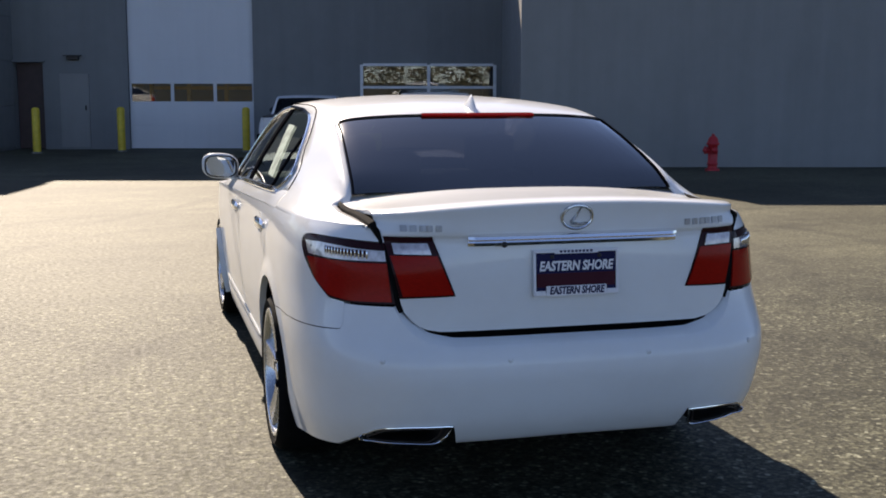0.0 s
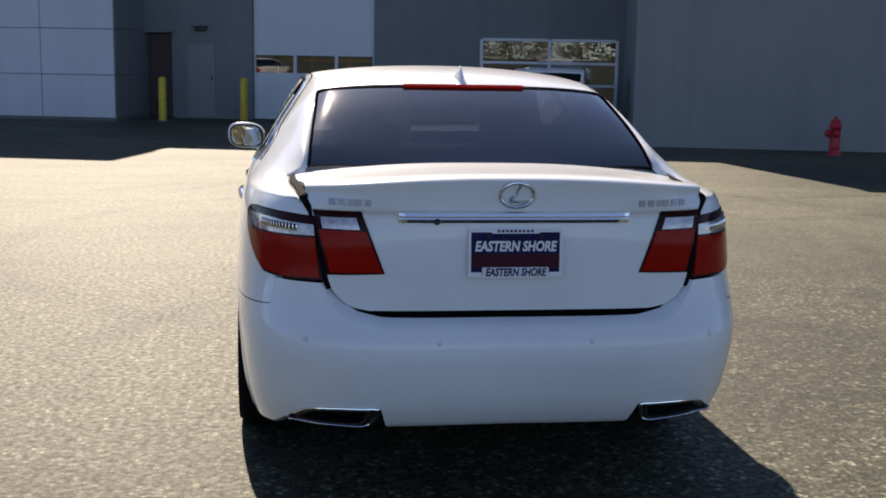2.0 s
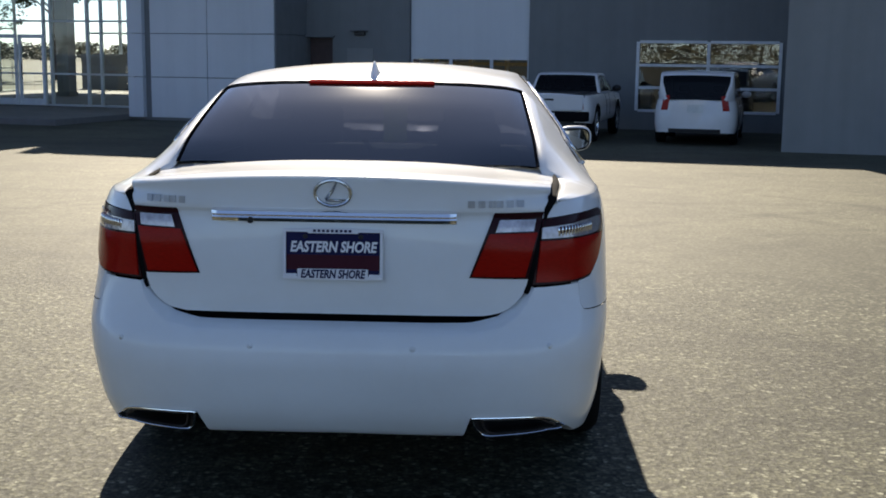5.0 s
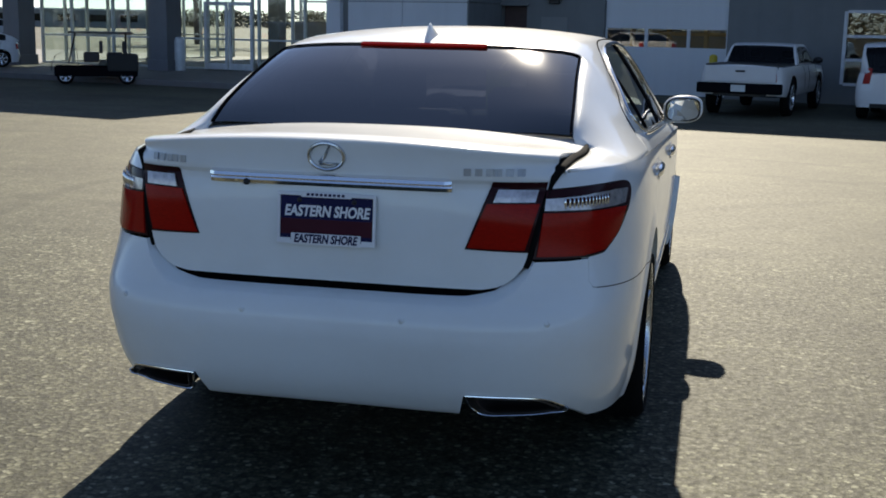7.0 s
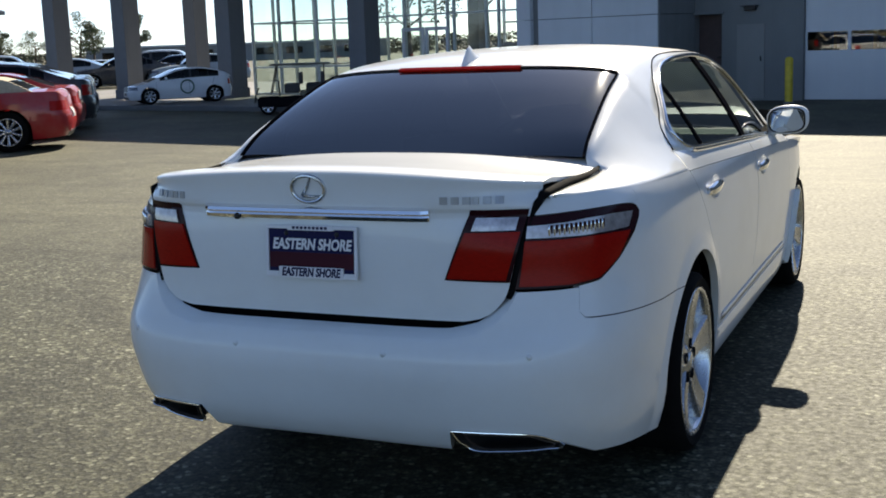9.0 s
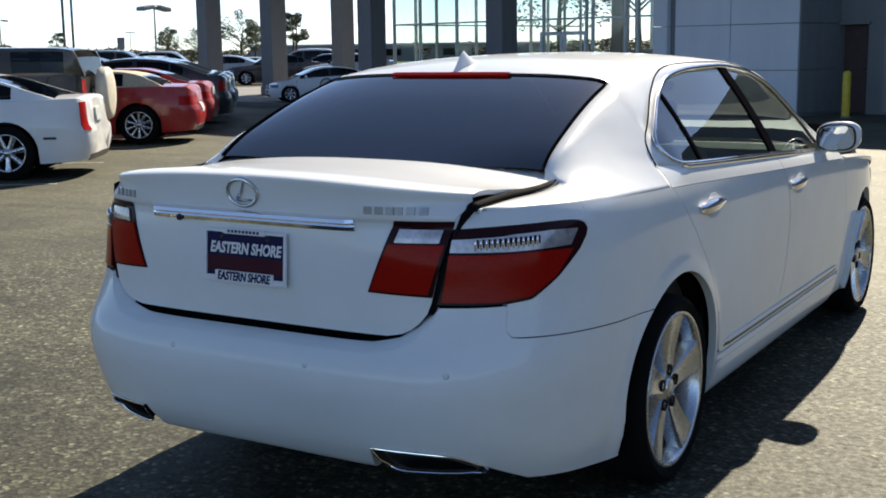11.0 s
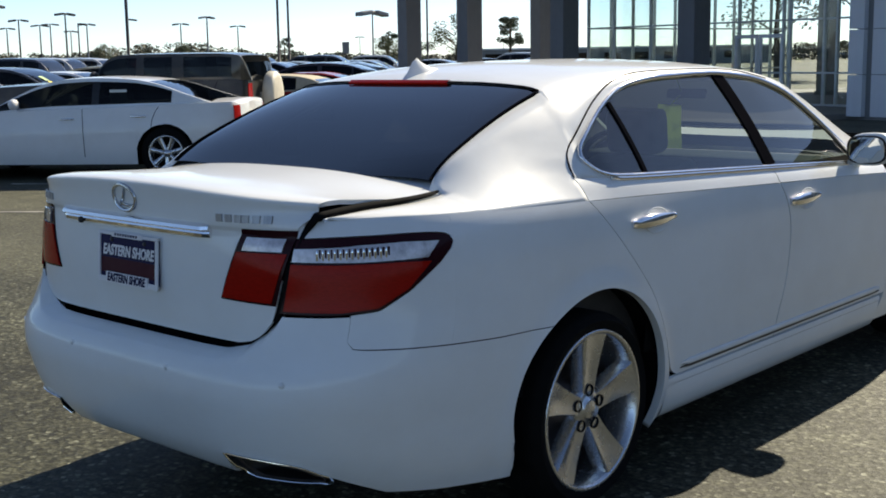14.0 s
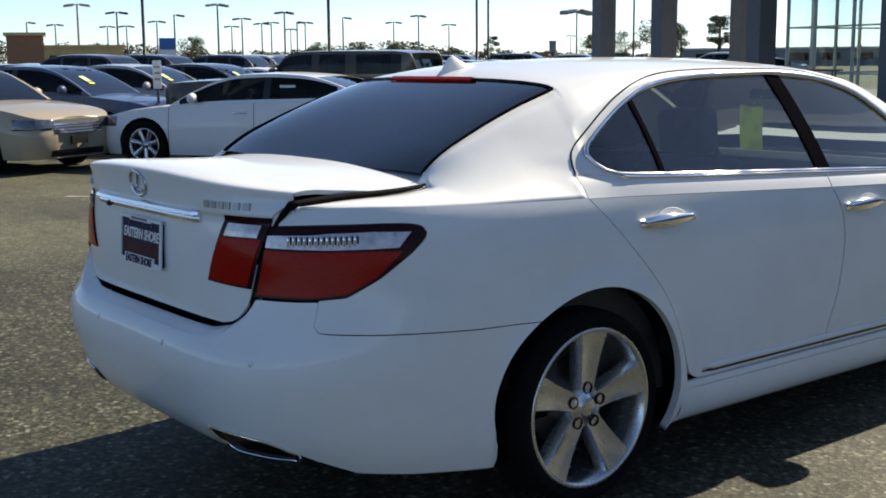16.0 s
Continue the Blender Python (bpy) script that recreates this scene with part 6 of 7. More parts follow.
def parked_car(name, m, label, category, mat, spec, group=""):
    """A parked vehicle from a few side-view tables; y runs forward from the rear axle."""
    car = empty(name, m, label, category, group)
    wb, y0, y1, hw, r = spec["wheelbase"], spec["rear"], spec["front"], spec["half"], spec["tyre"]
    deck = smooth_table(spec["deck"])
    roof = smooth_table(spec["roof"])
    ya, yb = spec["roof"][0][0], spec["roof"][-1][0]
    zs = spec.get("sill", 0.2)
    belt_in = spec.get("belt_in", 0.93)
    n_end = spec.get("square", 4.6)
    soft_end = 1.0 if n_end < 5 else 0.25
    span = (y1 - y0) / 2 + 0.004
    rear_off = smooth_table([(0.15, 0.10), (0.33, 0.03), (0.45, 0.0), (0.60, 0.004), (0.66, 0.05), (0.95, 0.085), (1.1, 0.13)])
    front_off = smooth_table([(0.15, 0.08), (0.35, 0.01), (0.5, 0.0), (0.58, 0.012), (0.8, 0.07)])

    def width(y, z):
        a = abs((y - (y0 + y1) / 2) / span)
        k = max(0.0, 1 - a ** (n_end * 3.0)) ** (1 / n_end)
        t = (z - zs) / max(0.1, deck(y) - zs)
        side = 0.955 + 0.05 * math.sin(math.pi * min(1, max(0, t)) ** 0.8) - 0.03 * max(0, t - 0.75) * 4 * 0.5
        return hw * min(1.0, side) * k

    def bend(bm):
        """Leans the ends over their bumpers."""
        for v in bm.verts:
            kr, kf = (max(0.0, min(1.0, k)) for k in ((y0 + 0.55 - v.co.y) / 0.55, (v.co.y - y1 + 0.55) / 0.55))
            v.co.y += soft_end * (rear_off(v.co.z) * kr * kr - front_off(v.co.z) * kf * kf)
        return bm

    def end_patch(x0, x1, za, zb, lift, front):
        """A panel that follows the rounded nose or tail."""
        bm = bmesh.new()
        rows = []
        for z in np.linspace(za, zb, 4):
            row = []
            for x in np.linspace(x0, x1, 13):
                y = span * max(0.0, 1 - min(1.0, abs(x) / hw) ** n_end) ** (1 / (n_end * 3.0)) + lift
                row.append(Vector((x, (y0 + y1) / 2 + (y if front else -y), z)))
            rows.append(row)
        _, faces = grid(bm, rows)
        outward(bm, faces, (0, wb / 2, 0.5))
        return bend(hem(bm, 0.03))

    ar = r + spec.get("arch_gap", 0.055)

    def low(y):
        z = zs + spec.get("rake", 0.06) * max(0, (-(y) - 0.5)) * 1.0
        for c in (0.0, wb):
            if abs(y - c) < ar:
                z = max(z, r + math.sqrt(ar * ar - (y - c) ** 2) - 0.01)
        return min(z, deck(y) - 0.12)

    ys = set(np.round(np.linspace(y0, y1, 40), 4))
    ys |= {round(e + s * 0.42 * (k / 12) ** 2, 4) for e, s in ((y0, 1), (y1, -1)) for k in range(13)}
    for c in (0.0, wb):
        ys |= {round(c + ar * math.cos(a), 4) for a in np.linspace(0.0, math.pi, 15)}
        ys |= {round(c - ar - 0.004, 4), round(c + ar + 0.004, 4)}
    ys = sorted(y for y in ys if y0 <= y <= y1)
    fr = (0.0, 0.08, 0.18, 0.3, 0.4, 0.46, 0.52, 0.58, 0.64, 0.70, 0.78, 0.86, 0.93, 0.97, 1.0)
    bm = bmesh.new()
    rows = []
    for y in ys:
        zl, zt = low(y), deck(y)
        row = [Vector((width(y, zl + (zt - zl) * f), y, zl + (zt - zl) * f)) for f in fr]
        e = row[-1]
        for k in (0.86, 0.6, 0.3, 0.0):
            row.append(Vector((e.x * k, y, zt + 0.035 * (1 - k * k))))
        rows.append(row)
    _, faces = grid(bm, rows)
    ends = []
    for row in (rows[0], rows[-1]):
        vs = [bm.verts.new(p) for p in row]
        vs2 = vs + [bm.verts.new((0, row[0].y, row[0].z))]
        bm.faces.new(vs2)
    bm = whole(bm)
    bmesh.ops.remove_doubles(bm, verts=bm.verts, dist=0.001)
    bmesh.ops.recalc_face_normals(bm, faces=bm.faces)
    body = part("body", bend(bm), mat, car, "", True, 38)
    # dark underside and arches
    bm = solid((-hw * 0.80, y0 + 0.40, zs - 0.02), (hw * 0.80, y1 - 0.40, min(0.62, deck(0) - 0.1)), 0.03)
    part("underbody", bm, M["dark_void"], car)

    # cabin
    rail_in = spec.get("rail_in", 0.72)

    def belt(y):
        return Vector((width(y, deck(y)) * belt_in, y, deck(y) + 0.004))

    def rail(y):
        b, z = belt(y), roof(y)
        k = min(1.0, max(0.0, (z - b.z) / max(0.05, spec["height"] - b.z)))
        return Vector((b.x + (hw * rail_in - b.x) * k, y, b.z + (z - b.z) * 0.955))

    gy = sorted({*np.round(np.linspace(ya, yb, 40), 4), *[round(v, 4) for v in spec["posts"] for v in v], spec["roof_r"], spec["roof_f"]})
    sec = []
    for y in gy:
        b, t = belt(y), rail(y)
        side = [b.lerp(t, f) + Vector((0.012 * math.sin(math.pi * f), 0, 0)) for f in (0, 0.10, 0.5, 0.88, 1.0)]
        top = [Vector((t.x * w, y, t.z + (roof(y) - t.z) * (1 - w ** 2.4) + 0.0)) for w in (0.93, 0.7, 0.45, 0.2, 0.0)]
        sec.append(side + top)

    def cabin(pick):
        bm = bmesh.new()
        for i in range(len(gy) - 1):
            y = (gy[i] + gy[i + 1]) / 2
            for j in range(len(sec[0]) - 1):
                if pick(y, j):
                    bm.faces.new([bm.verts.new(p) for p in (sec[i][j], sec[i + 1][j], sec[i + 1][j + 1], sec[i][j + 1])])
        bmesh.ops.remove_doubles(bm, verts=bm.verts, dist=0.0005)
        outward(bm, bm.faces[:], (0, (ya + yb) / 2, 0.6))
        return bm

    post = lambda y: any(a < y < b for a, b in spec["posts"])
    tall = lambda y: spec["side"][0] < y < spec["side"][1]
    side_glass = lambda y, j: 1 <= j <= 2 and tall(y) and not post(y)
    rear_glass = lambda y, j: j >= 5 and y < spec["roof_r"] and not spec.get("blind_rear")
    front_glass = lambda y, j: j >= 5 and y > spec["roof_f"]
    bm = whole(cabin(lambda y, j: not (1 <= j <= 2 and tall(y) or rear_glass(y, j) or front_glass(y, j))))
    roof_ob = part("roof", bm, spec.get("top", mat), car, spec.get("top_label", ""), True, 40)
    for a, b in spec["posts"]:
        for flip in (False, True):
            bm = cabin(lambda y, j: 1 <= j <= 2 and tall(y) and a < y < b)
            if len(bm.faces):
                part("window_post", mirrored(bm) if flip else bm, M["black_plastic"], car)
    for flip in (False, True):
        bm = cabin(side_glass)
        if len(bm.faces):
            part("side_window", mirrored(bm) if flip else bm, M["far_glass"], car)
    for pick, nm in ((rear_glass, "rear_window"), (front_glass, "windscreen")):
        bm = cabin(pick)
        if len(bm.faces):
            part(nm, whole(bm), M["far_glass"] if n_end > 5 and nm == "rear_window" else M["far_screen"], car)
        else:
            bm.free()
    # seats and dashboard, dark through the glass
    if spec.get("seats", True):
        bm = bmesh.new()
        mid = (spec["side"][0] + spec["side"][1]) / 2
        for x in (-0.36, 0.36):
            box(bm, (x - 0.22, mid + 0.05, 0.55), (x + 0.22, mid + 0.2, deck(mid) + 0.12), 0.05)
            box(bm, (x - 0.12, mid + 0.06, deck(mid) + 0.13), (x + 0.12, mid + 0.16, deck(mid) + 0.27), 0.04)
        box(bm, (-0.6, spec["side"][0] + 0.05, 0.55), (0.6, spec["side"][0] + 0.25, deck(mid) + 0.08), 0.05)
        part("seating", bm, spec.get("trim", M["dark_trim"]), car)
    # wheels
    for y in (0.0, wb):
        for sgn in (1, -1):
            small_wheel(car, sgn * (hw - 0.105), y, r, spec.get("spokes", 7))
    # lamps, plate, handles, mirrors
    def stuck(y_face, x, z, w, h, d, nm, material, text=""):
        for sgn in (1, -1):
            bm = solid((sgn * x - w / 2, y_face - d / 2, z - h / 2), (sgn * x + w / 2, y_face + d / 2, z + h / 2), min(w, h, d) * 0.3)
            part(nm, bm, material, car, text)

    def wrap(ya_, yb_, za, zb, nm, material, text, at_rear):
        """A lamp wrapped round a body corner."""
        for flip in (False, True):
            bm = bmesh.new()
            rows = []
            for z in np.linspace(za, zb, 6):
                row = []
                for u in np.linspace(0, 1, 14):
                    y = ya_ + (yb_ - ya_) * (u * u if at_rear else 1 - (1 - u) ** 2)
                    row.append(Vector((width(y, z) + 0.006, y + (-0.006 if at_rear else 0.006), z)))
                rows.append(row)
            _, faces = grid(bm, rows)
            outward(bm, faces, (0, wb / 2, 0.5))
            hem(bm, 0.03)
            bend(bm)
            part(nm, mirrored(bm) if flip else bm, material, car, text, True, 60)

    t = spec["tail"]
    wrap(y0 + spec.get("tail_in", 0.004), y0 + t[0], t[1], t[2], "tail_lamp", M["tail_red"], "red tail lamp", True)
    h = spec["head"]
    wrap(y1 - h[0], y1 - 0.004, h[1], h[2], "head_lamp", M["lens_far"], "clear head lamp", False)
    part("plate", end_patch(-0.16, 0.16, spec["plate"] - 0.08, spec["plate"] + 0.08, 0.008, False), M["plate_grey"], car, "pale plate")
    part("rear_valance", end_patch(-hw * 0.62, hw * 0.62, zs + 0.01, zs + 0.09, 0.003, False), M["black_plastic"], car)
    grille = part("grille", end_patch(-hw * 0.50, hw * 0.50, h[1] - 0.05, h[2] - 0.01, 0.004, True), M["black_plastic"], car)
    for k in range(4):
        z = h[1] - 0.045 + (h[2] - h[1]) * 0.27 * k
        part("grille_bar", end_patch(-hw * 0.49, hw * 0.49, z - 0.009, z + 0.009, 0.010, True), spec.get("grille", M["black_plastic"]), grille)
    part("front_plate", end_patch(-0.15, 0.15, zs + 0.19, zs + 0.30, 0.012, True), M["black_plastic"], car)
    part("lower_intake", end_patch(-hw * 0.55, hw * 0.55, zs + 0.03, zs + 0.12, 0.003, True), M["black_plastic"], car)
    if spec.get("tag"):
        for za_, zb_, mat_ in ((0.5, 0.95, M["lime_tag"]), (0.30, 0.44, M["amber_tag"])):
            bm = bmesh.new()
            rows = []
            for u in np.linspace(za_, zb_, 4):
                y = spec["roof_f"] + 0.74 - 0.36 * u
                b_, t_ = belt(y), rail(y)
                rows.append([Vector((x, y + 0.006, t_.z + (roof(y) - t_.z) * (1 - (x / t_.x) ** 2.4) + 0.012)) for x in np.linspace(0.20, 0.36, 5)])
            grid(bm, rows)
            part("windscreen_tag", bm, mat_, car, "lime and yellow price tag on the windscreen")
    for y in spec.get("handles", ()):
        for sgn in (1, -1):
            z = deck(y) - 0.13
            bm = bmesh.new()
            x = width(y, z)
            tube(bm, [(sgn * (x + 0.002), y - 0.1, z), (sgn * (x + 0.022), y - 0.06, z), (sgn * (x + 0.022), y + 0.06, z), (sgn * (x + 0.002), y + 0.1, z)], 0.012, 6)
            part("door_handle", bm, spec.get("handle_mat", mat), car, "", True)
    for k, y in enumerate(spec.get("seams", (spec["side"][0] + 0.28, (spec["side"][0] + spec["side"][1]) / 2, spec["side"][1] + 0.12))):
        for sgn in (1, -1):
            bm = bmesh.new()
            za, zb = max(low(y), zs + 0.10), deck(y) - 0.01
            bow = (-0.10, 0.02, 0.0)[min(k, 2)]
            tube(bm, [(sgn * (width(yy, z) + 0.001), yy, z) for z in np.linspace(za, zb, 7) for yy in [y + bow * ((z - za) / (zb - za)) ** 2]], 0.0045, 4)
            part("door_seam", bm, M["matte_black"], car)
    ym = spec["mirror"]
    for sgn in (1, -1):
        bm = bmesh.new()
        x = width(ym, deck(ym)) * belt_in
        bmesh.ops.create_uvsphere(bm, u_segments=14, v_segments=8, radius=1, matrix=Matrix.Translation((sgn * (x + 0.14), ym, deck(ym) + 0.09)) @ Matrix.Diagonal((0.11, 0.06, 0.075, 1)))
        tube(bm, [(sgn * (x - 0.02), ym, deck(ym) + 0.01), (sgn * (x + 0.08), ym, deck(ym) + 0.06)], 0.025, 6)
        part("door_mirror", bm, spec.get("mirror_mat", mat), car, "", True)
    return car


def sedan_spec(**more):
    s = dict(wheelbase=2.84, rear=-1.06, front=3.86, half=0.915, tyre=0.335, height=1.46, sill=0.2,
             deck=[(-1.06, 0.98), (-0.9, 1.06), (-0.4, 1.05), (0.6, 1.0), (1.9, 0.97), (2.3, 0.95), (3.2, 0.86), (3.7, 0.74), (3.86, 0.62)],
             roof=[(-0.62, 1.06), (-0.3, 1.17), (0.2, 1.37), (0.5, 1.43), (1.0, 1.46), (1.4, 1.44), (1.7, 1.37), (2.1, 1.18), (2.45, 0.96)],
             roof_r=0.28, roof_f=1.55, side=(-0.05, 2.26), posts=[(0.92, 1.02), (0.2, 0.24)], handles=(0.35, 1.32),
             mirror=2.02, tail=(0.22, 0.72, 0.94), head=(0.36, 0.6, 0.74), plate=0.80)
    s.update(more)
    return s


ROW = 125.6                                        # heading of the row that shows its tails
white_saloon = parked_car("saloon", pose(-10.4, 6.6, 0, 0, 0, ROW), "white saloon with tall red tail lamps parked in a row", "car", paint("saloon_white", (0.74, 0.75, 0.75)),
                          sedan_spec(wheelbase=2.82, rear=-1.02, front=3.62, half=0.92, tyre=0.34, tail=(0.085, 0.60, 0.95), tail_in=0.022, plate=0.78, handle_mat=M["chrome"], height=1.34,
                                     deck=[(-1.02, 0.95), (-0.92, 0.995), (-0.4, 0.985), (0.6, 0.945), (1.9, 0.91), (2.3, 0.89), (3.1, 0.81), (3.5, 0.71), (3.62, 0.60)],
                                     roof=[(-0.62, 0.99), (-0.3, 1.09), (0.2, 1.26), (0.5, 1.315), (1.0, 1.34), (1.4, 1.325), (1.7, 1.26), (2.1, 1.09), (2.45, 0.89)],
                                     posts=[(0.92, 1.02)], side=(-0.10, 2.30)))
part("reflector", solid((-0.925, -0.62, 0.50), (-0.915, -0.46, 0.53), 0.003), M["black_plastic"], white_saloon)
# paper sheet in its window
part("window_sheet", solid((-0.745, 0.55, 0.99), (-0.738, 0.78, 1.17)), M["plate_grey"], white_saloon, "pale paper sheet")

soft_top = plain("beige_canvas", (0.46, 0.40, 0.29), 0.9, scale=30)
parked_car("convertible", pose(-13.15, 11.55, 0, 0, 0, ROW), "red convertible with a closed beige canvas top", "car", paint("convertible_red", (0.36, 0.012, 0.016)),
                        sedan_spec(wheelbase=2.6, rear=-1.0, front=3.5, half=0.9, tyre=0.335, height=1.27, top=soft_top, top_label="beige canvas top", tail=(0.30, 0.66, 0.82), plate=0.6, spokes=10,
                                   deck=[(-1.0, 0.86), (-0.85, 0.97), (-0.3, 0.98), (0.6, 0.96), (1.8, 0.93), (2.2, 0.9), (3.0, 0.80), (3.4, 0.68), (3.5, 0.55)],
                                   roof=[(-0.46, 0.97), (-0.28, 1.06), (0.0, 1.19), (0.28, 1.245), (0.8, 1.27), (1.1, 1.25), (1.4, 1.16), (1.85, 0.93)],
                                   roof_r=-0.05, roof_f=1.1, side=(0.25, 1.5), posts=[(0.6, 0.68)], handles=(0.75,), mirror=1.6))

offroad = paint("offroader_olive", (0.032, 0.031, 0.027))
boxy_offroader = parked_car("offroader", pose(-12.35, 8.45, 0, 0, 0, ROW), "boxy olive-grey off-roader with a spare wheel on its tail", "car", offroad,
                    sedan_spec(wheelbase=2.84, rear=-0.92, front=3.55, half=0.96, tyre=0.42, height=1.66, sill=0.42, square=6.0, arch_gap=0.08, belt_in=0.965, rail_in=0.86, spokes=6,
                               deck=[(-0.92, 1.22), (-0.6, 1.24), (0.6, 1.23), (2.0, 1.22), (2.3, 1.2), (3.4, 1.14), (3.55, 1.0)],
                               roof=[(-0.90, 1.22), (-0.84, 1.50), (-0.76, 1.62), (-0.4, 1.655), (0.6, 1.66), (1.1, 1.645), (1.3, 1.58), (1.55, 1.21)],
                               roof_r=-0.78, roof_f=1.2, side=(-0.62, 1.4), posts=[(0.10, 0.28), (0.72, 0.84)], handles=(0.4, 1.1), mirror=1.45, tail=(0.03, 0.95, 1.18), head=(0.1, 0.9, 1.06), plate=0.95,
                               mirror_mat=M["black_plastic"], handle_mat=M["black_plastic"]))
spare = bmesh.new()
lathe(spare, [(0.0, 0.22), (0.30, 0.215), (0.375, 0.195), (0.40, 0.155), (0.40, 0.06), (0.38, 0.03), (0.0, 0.03)], 36, Matrix.Translation((0.12, -0.92, 0.95)) @ Matrix.Rotation(radians(90), 4, "X"))
part("spare_wheel_cover", spare, plain("pale_cover_vinyl", (0.60, 0.56, 0.46), 0.6), boxy_offroader, "round pale spare wheel cover", True)


def at_row(perp, back, heading=ROW):
    """A place in the tail row, perp metres along it from the white saloon and back metres behind its axle."""
    f = Vector((-math.sin(radians(ROW)), math.cos(radians(ROW))))
    p = Vector((f.y, -f.x))
    q = Vector((-10.4, 6.6)) + p * perp - f * back
    return pose(q.x, q.y, 0, 0, 0, heading)


second_red = parked_car("red_hatch", at_row(8.35, 0.75), "second red car with round lamps beside the convertible", "car", paint("second_red", (0.36, 0.016, 0.014)),
                        sedan_spec(wheelbase=2.5, rear=-0.85, front=3.3, half=0.87, tail=(0.25, 0.66, 0.80), height=1.27,
                                   deck=[(-0.85, 0.86), (-0.7, 0.96), (-0.3, 0.97), (0.6, 0.95), (1.8, 0.92), (2.2, 0.89), (2.9, 0.8), (3.2, 0.66), (3.3, 0.55)],
                                   roof=[(-0.5, 0.95), (-0.2, 1.05), (0.2, 1.2), (0.6, 1.27), (1.0, 1.27), (1.4, 1.17), (1.95, 0.89)], roof_r=0.25, roof_f=1.2, side=(0.1, 1.7), posts=[(0.7, 0.8)], handles=(0.8,), mirror=1.6))
black_saloon = parked_car("black_saloon", at_row(11.2, 0.6), "black saloon near the end of the row", "car", paint("saloon_black", (0.012, 0.012, 0.017)), sedan_spec())
pale_saloon = parked_car("pale_saloon", at_row(14.2, 0.4), "pale silver-blue saloon beside the portico", "car", paint("saloon_silver_blue", (0.30, 0.36, 0.42)), sedan_spec())

# the facing row, noses towards the tail row
FACE = ROW - 180


def at_face(perp, fwd, heading=FACE):
    f = Vector((-math.sin(radians(FACE)), math.cos(radians(FACE))))
    p = Vector((-f.y, f.x))
    q = Vector((-15.95, 1.74)) + p * perp + f * fwd
    return pose(q.x, q.y, 0, 0, 0, heading)


gold = parked_car("gold_saloon", at_face(0, 0.12, FACE - 10), "beige-gold saloon with a chrome grille facing the row", "car", paint("saloon_gold", (0.36, 0.31, 0.22)), sedan_spec(wheelbase=2.78, front=3.72, tag=True, grille=M["chrome"], trim=M["beige"]))
blue = parked_car("blue_saloon", at_face(2.85, -0.2), "slate blue saloon parked nose out", "car", paint("saloon_blue", (0.05, 0.085, 0.16)), sedan_spec(wheelbase=2.78, front=3.72, tag=True))
grey = parked_car("silver_saloon", at_face(5.7, -0.3), "silver saloon parked nose out in the row", "car", paint("saloon_silver", (0.38, 0.40, 0.42)), sedan_spec(wheelbase=2.78, front=3.72, tag=True))
dark = parked_car("dark_saloon", at_face(8.6, -0.2), "charcoal saloon parked nose out in the row", "car", paint("saloon_charcoal", (0.03, 0.033, 0.04)), sedan_spec(wheelbase=2.78, front=3.72, tag=True))
# taller vehicles in the rows behind
UTILITY = dict(wheelbase=2.8, rear=-0.98, front=3.75, half=0.94, tyre=0.36, height=1.74, sill=0.26, belt_in=0.95, rail_in=0.78, tag=True,
               deck=[(-0.98, 1.02), (-0.85, 1.08), (0.6, 1.06), (2.0, 1.03), (2.4, 1.01), (3.3, 0.93), (3.65, 0.8), (3.75, 0.66)],
               roof=[(-0.93, 1.08), (-0.8, 1.34), (-0.55, 1.60), (-0.3, 1.70), (0.6, 1.74), (1.3, 1.71), (1.6, 1.60), (2.3, 1.03)],
               roof_r=-0.5, roof_f=1.45, side=(-0.55, 2.05), posts=[(0.05, 0.15), (0.98, 1.1)], handles=(0.4, 1.35), mirror=2.0, tail=(0.2, 0.86, 1.08), head=(0.4, 0.72, 0.86), plate=0.85)
tall_dark = parked_car("utility_vehicle", at_face(9.9, -7.0, ROW), "dark navy sport utility vehicle in the lot", "car", paint("utility_navy", (0.02, 0.024, 0.04)), sedan_spec(**UTILITY))
tall_pale = parked_car("utility_vehicle", at_face(15.6, -14.8), "silver sport utility vehicle in the lot", "car", paint("utility_silver", (0.42, 0.43, 0.44)), sedan_spec(**UTILITY))
tall_maroon = parked_car("utility_vehicle", at_face(21.3, -20.6, ROW), "maroon sport utility vehicle in the lot", "car", paint("utility_maroon", (0.12, 0.012, 0.03)), sedan_spec(**UTILITY))

# rows further out in the lot
rng = random.Random(5)
pool = [white_saloon, blue, grey, tall_dark, tall_pale, dark, gold, tall_maroon, black_saloon, pale_saloon, second_red]
for r_ in range(7):
    for k in range(-2, 26):
        perp = 2.85 * k + rng.uniform(-0.1, 0.1)
        fwd = (0.0, -6.6, -14.6, -20.4, -28.6, -34.4, -42.6)[r_] + rng.uniform(-0.3, 0.3)
        place = at_face(perp, fwd, ROW if r_ in (1, 3, 5) else FACE)
        x, y, _ = place.translation
        bearing = math.degrees(math.atan2(y + 2.8, 3.7 - x))
        if any((place.translation - c.matrix_basis.translation).length < 2.2 for c in (tall_dark, tall_pale, tall_maroon)):
            continue
        if not 15.0 < bearing < 44.0 or x > -22.5 or math.hypot(x, y) > 74 or rng.random() < 0.10:
            continue
        c = copy_thing(rng.choice(pool[:5] if rng.random() < 0.8 else pool), place)
        c["group"] = "cars in the far rows"

